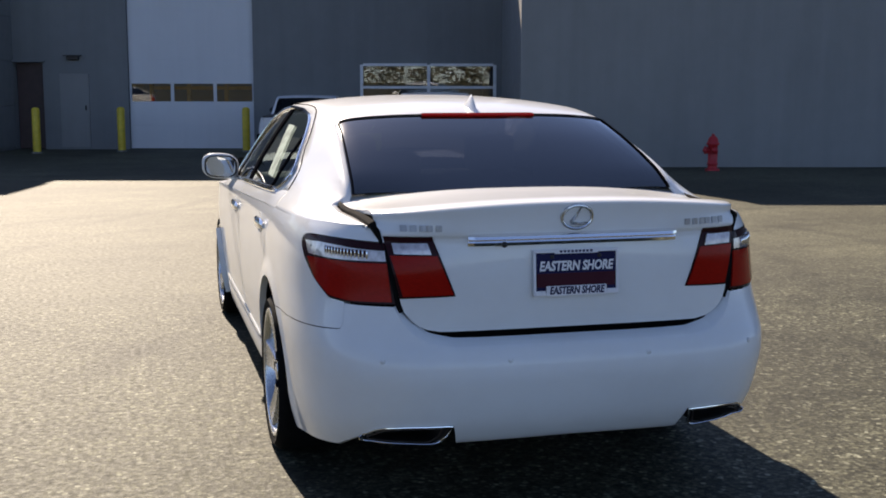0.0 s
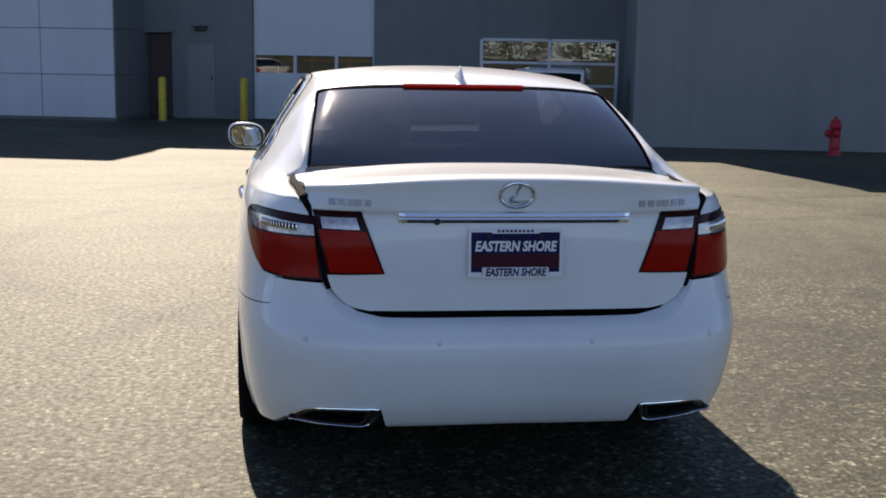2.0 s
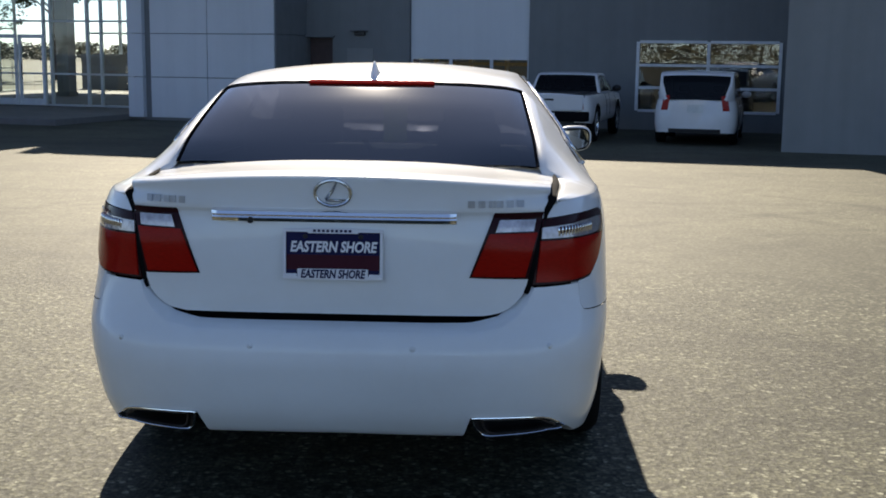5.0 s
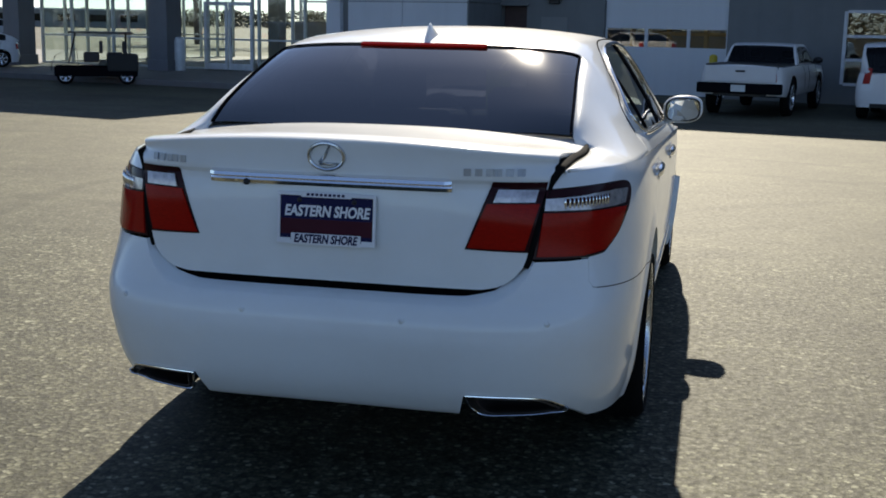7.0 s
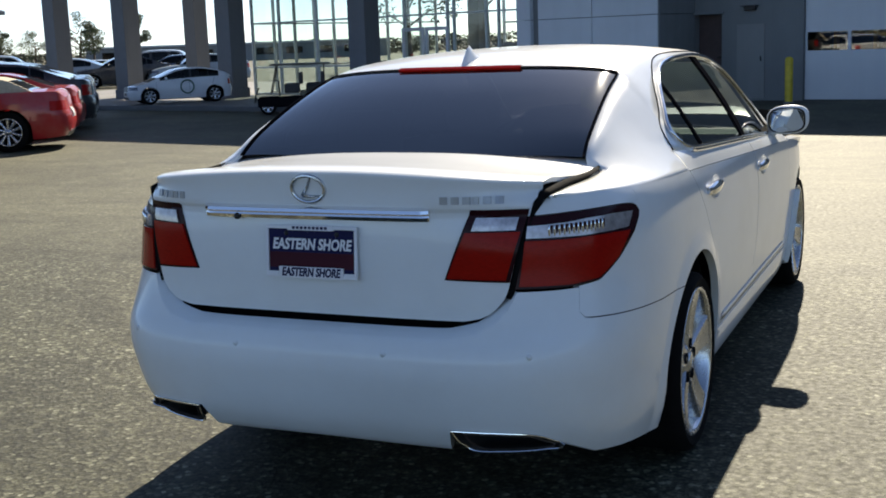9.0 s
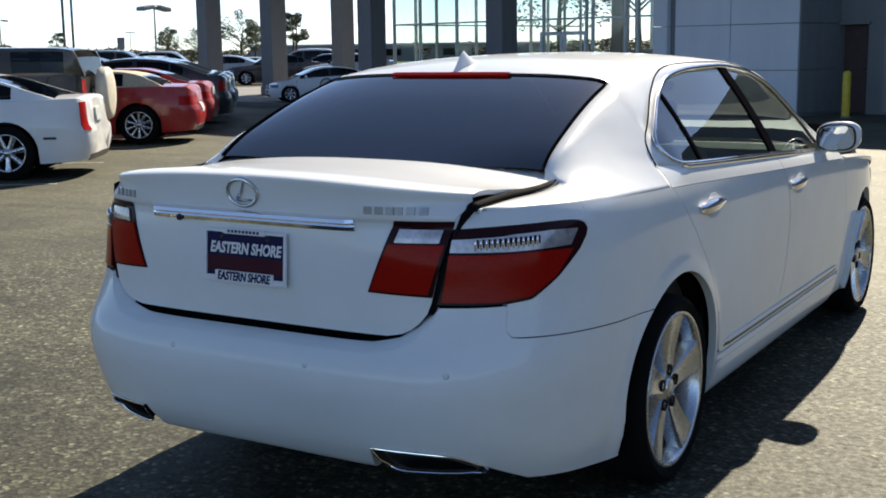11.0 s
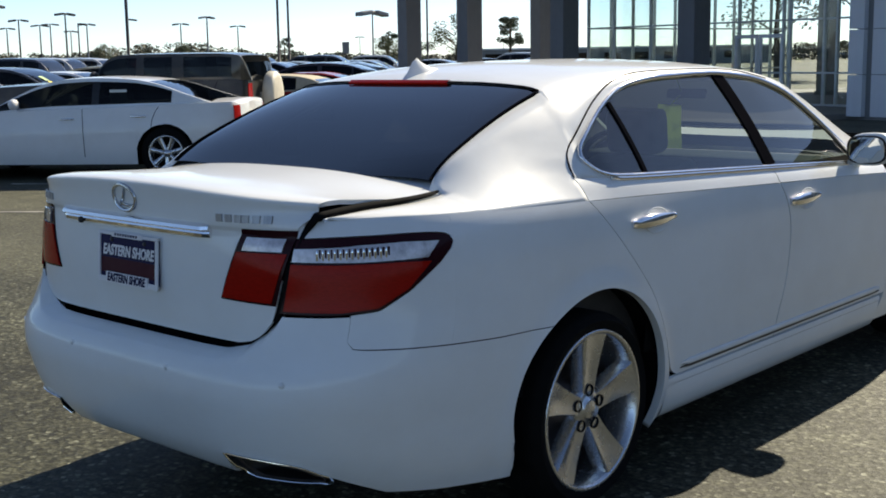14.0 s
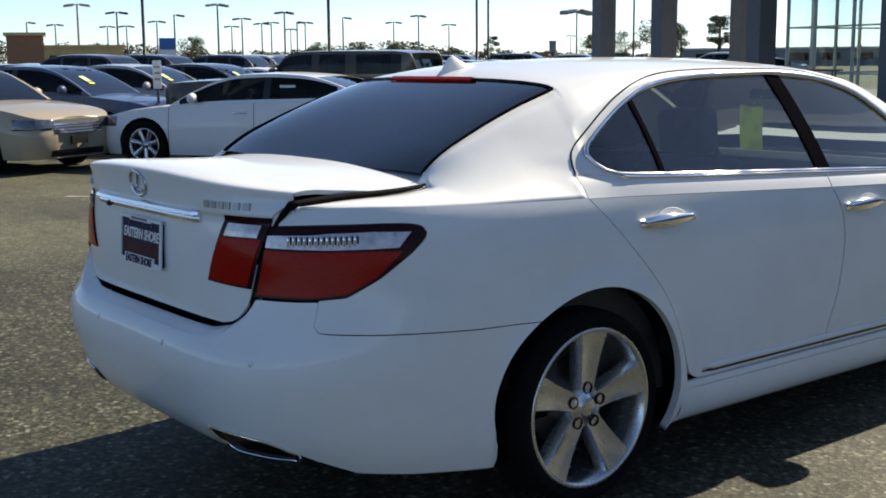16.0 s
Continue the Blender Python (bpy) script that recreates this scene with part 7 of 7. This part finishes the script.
# cars parked beyond the portico
for k, (x, y) in enumerate(((-36.6, 41.9), (-38.1, 45.7), (-34.5, 43.5), (-37.1, 49.0), (-33.6, 46.6), (-31.4, 45.6))):
    c = copy_thing((grey, white_saloon, dark, tall_pale, blue, pale_saloon)[k], pose(x, y, 0, 0, 0, 120 + 8 * (k % 3)))
    c["group"] = "cars in the far rows"

# white box van, pickup and hatchback by the buildings
van = parked_car("van", SITE @ pose(-0.06, 18.25, 0, 0, 0, 0) @ Matrix.Diagonal((0.89, 0.95, 0.90, 1)), "white boxy van nosed up to the workshop window", "van", paint("van_white", (0.74, 0.74, 0.74)),
                 sedan_spec(wheelbase=2.0, rear=-0.72, front=2.75, half=0.85, tyre=0.31, height=1.50, sill=0.24, square=6.0, belt_in=0.975, rail_in=0.86,
                            deck=[(-0.72, 0.88), (-0.6, 0.91), (0.6, 0.90), (1.6, 0.89), (2.0, 0.88), (2.6, 0.8), (2.75, 0.66)],
                            roof=[(-0.70, 0.92), (-0.64, 1.25), (-0.56, 1.43), (-0.3, 1.49), (0.6, 1.50), (1.1, 1.47), (1.4, 1.36), (1.95, 0.89)],
                            roof_r=-0.58, roof_f=1.2, side=(-0.45, 1.7), posts=[(0.0, 0.12), (0.75, 0.85)], handles=(0.3, 1.1), mirror=1.6, tail=(0.03, 0.7, 1.0), head=(0.3, 0.66, 0.8), plate=0.74))
pick_white = paint("pickup_white", (0.70, 0.70, 0.70))
pickup = parked_car("pickup", SITE @ pose(-2.62, 17.74, 0, 0, 0, 0) @ Matrix.Diagonal((0.84, 0.9, 0.9, 1)), "white pickup truck with a black bumper by the roll-up door", "pickup", pick_white,
                    sedan_spec(wheelbase=2.95, rear=-1.0, front=3.75, half=0.90, tyre=0.37, height=1.43, sill=0.40, square=7.0, arch_gap=0.08, belt_in=0.96, rail_in=0.76,
                               deck=[(-1.0, 0.98), (0.78, 0.98), (0.9, 0.98), (2.2, 0.98), (2.5, 0.97), (3.4, 0.92), (3.7, 0.8), (3.75, 0.7)],
                               roof=[(0.74, 1.0), (0.80, 1.17), (0.88, 1.33), (1.0, 1.40), (1.3, 1.43), (1.8, 1.42), (2.0, 1.38), (2.6, 0.98)],
                               roof_r=0.93, roof_f=1.95, side=(0.95, 2.4), posts=[(1.4, 1.48)], handles=(1.2, 1.75), mirror=2.3, tail=(0.03, 0.70, 0.95), head=(0.3, 0.72, 0.86), plate=0.56, mirror_mat=M["black_plastic"]))
part("rear_bumper", solid((-0.88, -1.14, 0.46), (0.88, -0.95, 0.66), 0.03), M["matte_black"], pickup, "black step bumper")
part("rear_plate", solid((-0.15, -1.150, 0.50), (0.15, -1.139, 0.63), 0.003), M["plate_grey"], pickup, "pale plate")
part("tailgate", solid((-0.74, -1.025, 0.68), (0.74, -0.98, 0.99), 0.015), pick_white, pickup)
part("tailgate_handle", solid((-0.10, -1.04, 0.87), (0.10, -1.02, 0.91), 0.006), M["black_plastic"], pickup, "black latch")
# flat black slab in place of the open bed's shaded hollow
part("bed_hollow_shade", solid((-0.76, -0.93, 0.85), (0.76, 0.70, 1.022), 0.01), M["black_plastic"], pickup, "black slab standing for the shaded hollow of the load bed")
HATCH = pose(-18.2, 24.8, 0.13, 0, 0, 138)
hatch = parked_car("hatchback", HATCH @ Matrix.Diagonal((0.68, 0.68, 0.68, 1)), "white hatchback with a round emblem on its doors", "car", paint("hatch_white", (0.76, 0.76, 0.76)),
                   sedan_spec(wheelbase=2.7, rear=-0.82, front=3.55, half=0.87, height=1.47,
                              deck=[(-0.82, 1.0), (-0.6, 1.04), (0.6, 1.0), (1.9, 0.95), (2.4, 0.92), (3.2, 0.78), (3.45, 0.66), (3.55, 0.52)],
                              roof=[(-0.75, 1.06), (-0.5, 1.22), (0.1, 1.40), (0.6, 1.47), (1.1, 1.46), (1.5, 1.40), (2.0, 1.2), (2.7, 0.92)], roof_r=-0.1, roof_f=1.5, side=(-0.2, 2.3)))
for sgn in (1, -1):
    bm = bmesh.new()
    tube(bm, [Vector((sgn * 0.878, 1.15 + 0.27 * math.cos(a), 0.68 + 0.27 * math.sin(a))) for a in (math.tau * k / 24 for k in range(24))], 0.03, 6, closed=True)
    part("door_emblem", bm, plain("dark_green_emblem" + ("_r" if sgn > 0 else "_l"), (0.02, 0.10, 0.06), 0.4), hatch, "round dark green emblem ring")

# golf cart before the showroom
cart = empty("golf_cart", SITE @ pose(-17.6, 17.0, 0.0, 0, 0, 133) @ Matrix.Diagonal((0.8, 0.8, 0.8, 1)), "dark golf cart with a canopy before the showroom", "cart")
part("chassis", solid((-0.58, -1.15, 0.22), (0.58, 1.15, 0.50), 0.05), M["matte_black"], cart)
bm = bmesh.new()
rows = [[Vector((x * (1 - 0.25 * max(0, (y - 0.6)) ), y, z)) for y, z in ((0.50, 0.42), (0.52, 0.98), (0.78, 1.00), (1.12, 0.80), (1.24, 0.52), (1.24, 0.36))] for x in np.linspace(-0.58, 0.58, 9)]
grid(bm, rows)
bmesh.ops.recalc_face_normals(bm, faces=bm.faces)
part("cowl", bm, plain("cart_navy", (0.012, 0.013, 0.02), 0.55), cart, "", True)
part("rear_body", solid((-0.60, -1.18, 0.36), (0.60, -0.30, 0.86), 0.06, 3), plain("cart_green_black", (0.010, 0.011, 0.010), 0.6), cart)
for y in (-0.75, -0.1):
    part("seat", solid((-0.54, y, 0.62), (0.54, y + 0.44, 0.90), 0.05, 3), M["dark_trim"], cart)
    part("backrest", solid((-0.54, y - 0.10, 0.88), (0.54, y, 1.22), 0.03, 3), M["dark_trim"], cart)
for x in (-0.54, 0.54):
    for y, y2 in ((0.75, 0.55), (-0.85, -0.85)):
        bm = bmesh.new()
        tube(bm, [(x, y, 0.6), (x, y2, 1.45)], 0.018, 8)
        part("canopy_post", bm, M["black_plastic"], cart, "", True)
part("canopy", solid((-0.60, -1.05, 1.44), (0.60, 0.75, 1.49), 0.025, 3), plain("cart_canopy", (0.06, 0.065, 0.06), 0.5), cart)
for y in (-0.85, 0.85):
    for sgn in (1, -1):
        w = small_wheel(cart, sgn * 0.50, y, 0.24, 5, 0.08)
bm = bmesh.new()
lathe(bm, [(0.12, 0.0), (0.12, 0.01), (0.0, 0.012)], 20, Matrix.Translation((0.585, -0.2, 0.55)) @ Matrix.Rotation(radians(90), 4, "Y"))
part("side_emblem", bm, M["plate_grey"], cart, "round pale emblem")

# ---- lot lamps, signs, trees and the far edge ----
M["pole"] = plain("bronze_pole_paint", (0.045, 0.042, 0.04), 0.5)
M["pole_pale"] = plain("grey_pole_paint", (0.22, 0.22, 0.22), 0.5)
M["bark"] = plain("pine_bark", (0.09, 0.065, 0.045), 0.9, vary=0.3, scale=5)


def leaf_material(name, lo, hi):
    n = Nodes(name)
    isl = n.tree.nodes.new("ShaderNodeNewGeometry").outputs["Random Per Island"]
    return n.done(n.ramp(isl, (0.0, lo), (1.0, hi)), 0.7)


M["leaf"] = leaf_material("broad_leaf", (0.035, 0.055, 0.018), (0.10, 0.12, 0.04))
M["needle"] = leaf_material("pine_needle", (0.025, 0.042, 0.018), (0.06, 0.085, 0.032))


def lot_lamp(x, y, height, heads, thick, mat):
    """A lot lamp with one or two shoebox heads."""
    lamp = empty("lot_lamp", pose(x, y, 0, 0, 0, 40 + (x * 7 + y * 3) % 60), "tall slim parking lot lamp with shoebox heads", "lamp", "lot lamps")
    bm = bmesh.new()
    tube(bm, [(0, 0, 0), (0, 0, height * 0.5), (0, 0, height)], [thick, thick * 0.85, thick * 0.65], 10)
    part("pole", bm, mat, lamp, "", True)
    bm = bmesh.new()
    lathe(bm, [(thick * 2.2, 0), (thick * 2.2, 0.55), (0, 0.56)], 16)
    part("footing", bm, M["concrete"], lamp, "", True)
    for k in range(heads):
        sgn = 1 if k == 0 else -1
        bm = bmesh.new()
        box(bm, (sgn * 0.95 - 0.62, -0.36, height - 0.20), (sgn * 0.95 + 0.62, 0.36, height + 0.10), 0.07, 2)
        for v in bm.verts:
            far = max(0.0, min(1.0, (v.co.x * sgn - 0.33) / 1.24))
            v.co.z += 0.22 * math.sin(math.pi * (0.25 + 0.65 * far)) - 0.20 - 0.08 * far
        h = part("lamp_head", bm, mat, lamp)
        bm = bmesh.new()
        tube(bm, [(0, 0, height - 0.05), (sgn * 0.5, 0, height - 0.04)], 0.06, 8)
        part("arm", bm, mat, h, "", True)


FAR_LAMPS = [(-140.1, 53.1), (-160.3, 66.7), (-166.5, 78.5), (-132.2, 68.0), (-175.3, 94.9), (-149.8, 88.0), (-189.0, 115.6), (-165.9, 108.8), (-182.3, 131.1), (-152.1, 114.3),
             (-189.9, 150.5), (-272.5, 265.2), (-289.1, 358.6), (-216.7, 115.1), (-198.0, 111.5), (-193.8, 88.2), (-218.8, 79.3), (-208.2, 70.3), (-231.7, 138.0), (-226.3, 92.6), (-222.6, 95.0), (-191.3, 109.7), (-187.6, 113.0)]
for i, (x, y) in enumerate(FAR_LAMPS):
    lot_lamp(x, y, 8.5, 1 if i % 5 == 2 else 2, 0.16, M["pole"] if i % 3 else M["pole_pale"])
for x, y, h in ((-34.2, 21.5, 9.5), (-38.6, 32.3, 9.5), (-37.4, 15.6, 9.5), (-42.4, 36.2, 9.5)):
    lot_lamp(x, y, h, 2, 0.065, M["pole"])
lot_lamp(-70.5, 77.0, 8.3, 2, 0.11, M["pole"])
lot_lamp(-60.7, 60.3, 5.0, 2, 0.08, M["pole_pale"])


# small parking sign between the rows
ps = empty("parking_sign", pose(-14.76, 5.66, 0, 0, 0, 60), "narrow white parking sign on a thin dark post", "sign")
part("post", solid((-0.02, -0.02, 0), (0.02, 0.02, 1.45), 0.004), M["pole"], ps)
part("board", solid((-0.07, -0.035, 1.06), (0.07, -0.021, 1.52), 0.004), M["frame_white"], ps, "white sign board")
for k in range(3):
    part("sign_bar", solid((-0.045, -0.039, 1.40 - 0.1 * k), (0.045, -0.0355, 1.43 - 0.1 * k)), M["pole_pale"], ps)

# pylon signs far off
def pylon(x, y, w, z0, z1, rz, col, label):
    s = empty("pylon_sign", pose(x, y, 0, 0, 0, rz), label, "sign")
    part("panel", solid((-w / 2, -0.15, z0), (w / 2, 0.15, z1), 0.05), col, s)
    part("upper_band", solid((-w / 2 - 0.02, -0.17, z1 - (z1 - z0) * 0.32), (w / 2 + 0.02, 0.17, z1 + 0.02), 0.03), plain("sign_blue_band", (0.03, 0.14, 0.42), 0.5) if z0 < 1 else M["pole_pale"], s)
    if z0 > 0.5:
        part("post", solid((-0.12, -0.12, 0), (0.12, 0.12, z0)), M["pole"], s)


pylon(-114.0, 52.5, 1.6, 0.2, 3.9, 65, M["frame_white"], "blue and white pylon sign beyond the lot")
pylon(-105.5, 100.1, 0.85, 2.2, 3.6, 45, M["pole_pale"], "small grey pylon sign on a post")

# low tan building at the lot's far side
M["tan"] = wall_material("tan_stucco", (0.62, 0.44, 0.20), 0.15)
rest = empty("roadside_building", pose(-139.0, 51.0, 0, 0, 0, 70), "low tan building with a stepped roofline beyond the lot", "building")
part("wall", solid((-6.5, -4, 0), (6.5, 4, 3.2)), M["tan"], rest)
part("tower", solid((-6.6, -4.1, 0), (-2.5, 4.1, 4.6)), plain("brown_stucco", (0.30, 0.15, 0.08), 0.8), rest, "brown corner tower")
part("cornice", solid((-6.9, -4.4, 4.6), (-2.2, 4.4, 4.95)), M["tan"], rest)
part("roof_edge", solid((-2.5, -4.3, 3.2), (6.8, 4.3, 3.5)), M["tan"], rest)
for k in range(5):
    part("window", solid((-1.9 + 1.7 * k, -4.05, 0.8), (-0.7 + 1.7 * k, -3.99, 2.3)), M["far_glass"], rest)
low_b = empty("low_building", pose(-100.0, 152.0, 0, 0, 0, 40) @ Matrix.Diagonal((1.4, 1, 1, 1)), "long pale low building behind the portico", "building")
part("wall", solid((-16, -4, 0), (16, 4, 2.5)), M["wall_grey"], low_b)
part("roof_edge", solid((-16.3, -4.3, 2.5), (16.3, 4.3, 2.75)), M["panel_white"], low_b)
for k in range(9):
    part("window", solid((-14.4 + 3.2 * k, -4.05, 0.9), (-12.6 + 3.2 * k, -3.99, 1.9)), M["far_glass"], low_b)


# trees
def leaf_cloud(bm, centre, rx, rz, count, size, rng):
    """Many small leaf faces spread through a lumpy ball."""
    verts, faces = bm
    for _ in range(count):
        while True:
            p = Vector((rng.uniform(-1, 1), rng.uniform(-1, 1), rng.uniform(-1, 1)))
            if 0.15 < p.length < 1:
                break
        c = Vector(centre) + Vector((p.x * rx, p.y * rx, p.z * rz))
        d = Vector((rng.uniform(-1, 1), rng.uniform(-1, 1), rng.uniform(-0.6, 0.6))).normalized()
        e = d.cross(Vector((rng.uniform(-1, 1), rng.uniform(-1, 1), rng.uniform(-1, 1)))).normalized()
        s = size * rng.uniform(0.6, 1.4)
        i = len(verts)
        verts += [c - d * s, c + e * s * 0.45, c + d * s, c - e * s * 0.45]
        faces.append((i, i + 1, i + 2, i + 3))


def cloud_part(name, cloud, mat, parent, kind=""):
    data = bpy.data.meshes.new(name)
    data.from_pydata([tuple(v) for v in cloud[0]], [], cloud[1])
    data.materials.append(mat)
    ob = new(name, data)
    ob.parent = parent
    return ob


def tree(x, y, height, seed, pine):
    rng = random.Random(seed)
    t = empty("pine_tree" if pine else "broadleaf_tree", pose(x, y, 0), "tall thin pine with an open crown beyond the lot" if pine else "round green tree beyond the lot", "tree")
    bm = bmesh.new()
    top = height * (0.95 if pine else 0.7)
    tube(bm, [(0, 0, 0), (rng.uniform(-0.1, 0.1), rng.uniform(-0.1, 0.1), top * 0.5), (rng.uniform(-0.3, 0.3), rng.uniform(-0.3, 0.3), top)], [height * 0.028, height * 0.02, height * 0.005], 8)
    cloud = ([], [])
    for k in range(11 if pine else 14):
        z = height * (rng.uniform(0.45, 0.95) if pine else rng.uniform(0.35, 0.85))
        reach = height * (0.20 * (1.25 - z / height) + 0.05 if pine else 0.26 * math.sin(math.pi * min(1, z / height * 0.95)) ** 0.7)
        a = rng.uniform(0, math.tau)
        tip = Vector((math.cos(a) * reach, math.sin(a) * reach, z + height * 0.05))
        tube(bm, [(0, 0, z - height * 0.08), tip * 0.6 + Vector((0, 0, z * 0.38)), tip], [height * 0.009, height * 0.006, height * 0.002], 5)
        leaf_cloud(cloud, tip, height * (0.09 if pine else 0.16), height * (0.06 if pine else 0.12), 190, height * 0.017, rng)
    leaf_cloud(cloud, (0, 0, height * 0.9), height * 0.09, height * 0.08, 120, height * 0.02, rng)
    part("trunk", bm, M["bark"], t, "", True)
    cloud_part("crown", cloud, M["needle"] if pine else M["leaf"], t)


for i, (x, y, h, pine) in enumerate(((-62.8, 72.0, 5.2, False), (-59.2, 74.9, 4.6, True), (-74.0, 75.3, 3.6, False), (-78.0, 92.0, 5.0, True), (-75.0, 94.5, 5.4, True), (-104.0, 50.3, 4.0, False),
                                     (-95.3, 81.4, 4.0, True), (-80.0, 86.0, 4.2, False), (-88.0, 90.0, 4.6, True), (-112.0, 70.0, 3.6, False), (-118.0, 84.0, 4.0, False), (-24.0, 62.0, 9.0, True), (-30.0, 64.0, 8.5, False))):
    tree(x, y, h, 20 + i, pine)

# the wooded edge all round
rng = random.Random(77)
cloud = ([], [])
for k in range(900):
    a = math.tau * k / 900 + rng.uniform(-0.008, 0.008)
    r = rng.uniform(230, 270)
    # the wood is tall in the west, low scrub in the north-west, taller again to the north
    bearing = (90 - math.degrees(a) + 180) % 360 - 180
    h = float(np.interp(bearing, (-90, -70, -64, -60, -56, -52, -48, -40, -30, 0), (6.0, 6.2, 4.2, 3.6, 4.8, 3.8, 2.4, 2.3, 2.8, 4.6)))
    h *= 1.0 + 0.4 * noise.noise(Vector((math.cos(a) * 14, math.sin(a) * 14, 0.3))) + rng.uniform(-0.14, 0.18)
    thick, leaf = (120, 0.34) if math.cos(a) < 0.15 and math.sin(a) > -0.2 else (40, 0.50)
    for z, f in ((0.24, 1.0), (0.52, 0.95), (0.80, 0.6)):
        leaf_cloud(cloud, (math.cos(a) * r + rng.uniform(-2, 2), math.sin(a) * r + rng.uniform(-2, 2), h * z), 3.6 * f, h * 0.25, thick, leaf, rng)
# the haze of distance is put into these greyed leaf colours
M["haze_leaf"] = leaf_material("hazed_wood_leaf", (0.06, 0.062, 0.035), (0.15, 0.14, 0.085))
wood = cloud_part("far_wood", cloud, M["haze_leaf"], None)
tagged(wood, "hazy green line of woods round the lot", "trees", kind="stuff")

# painted stall lines of the tail row
M["line_paint"] = plain("worn_line_paint", (0.22, 0.21, 0.18), 0.8, vary=0.5, scale=3)
for k in range(-2, 6):
    m = at_row(2.8 * k + 1.4, 1.3)
    ob = part("stall_line", solid((-0.05, 0.6, 0.0), (0.05, 3.2, 0.004)), M["line_paint"], None, m=m)
    tagged(ob, "worn white stall line on the asphalt", "marking", kind="structure")
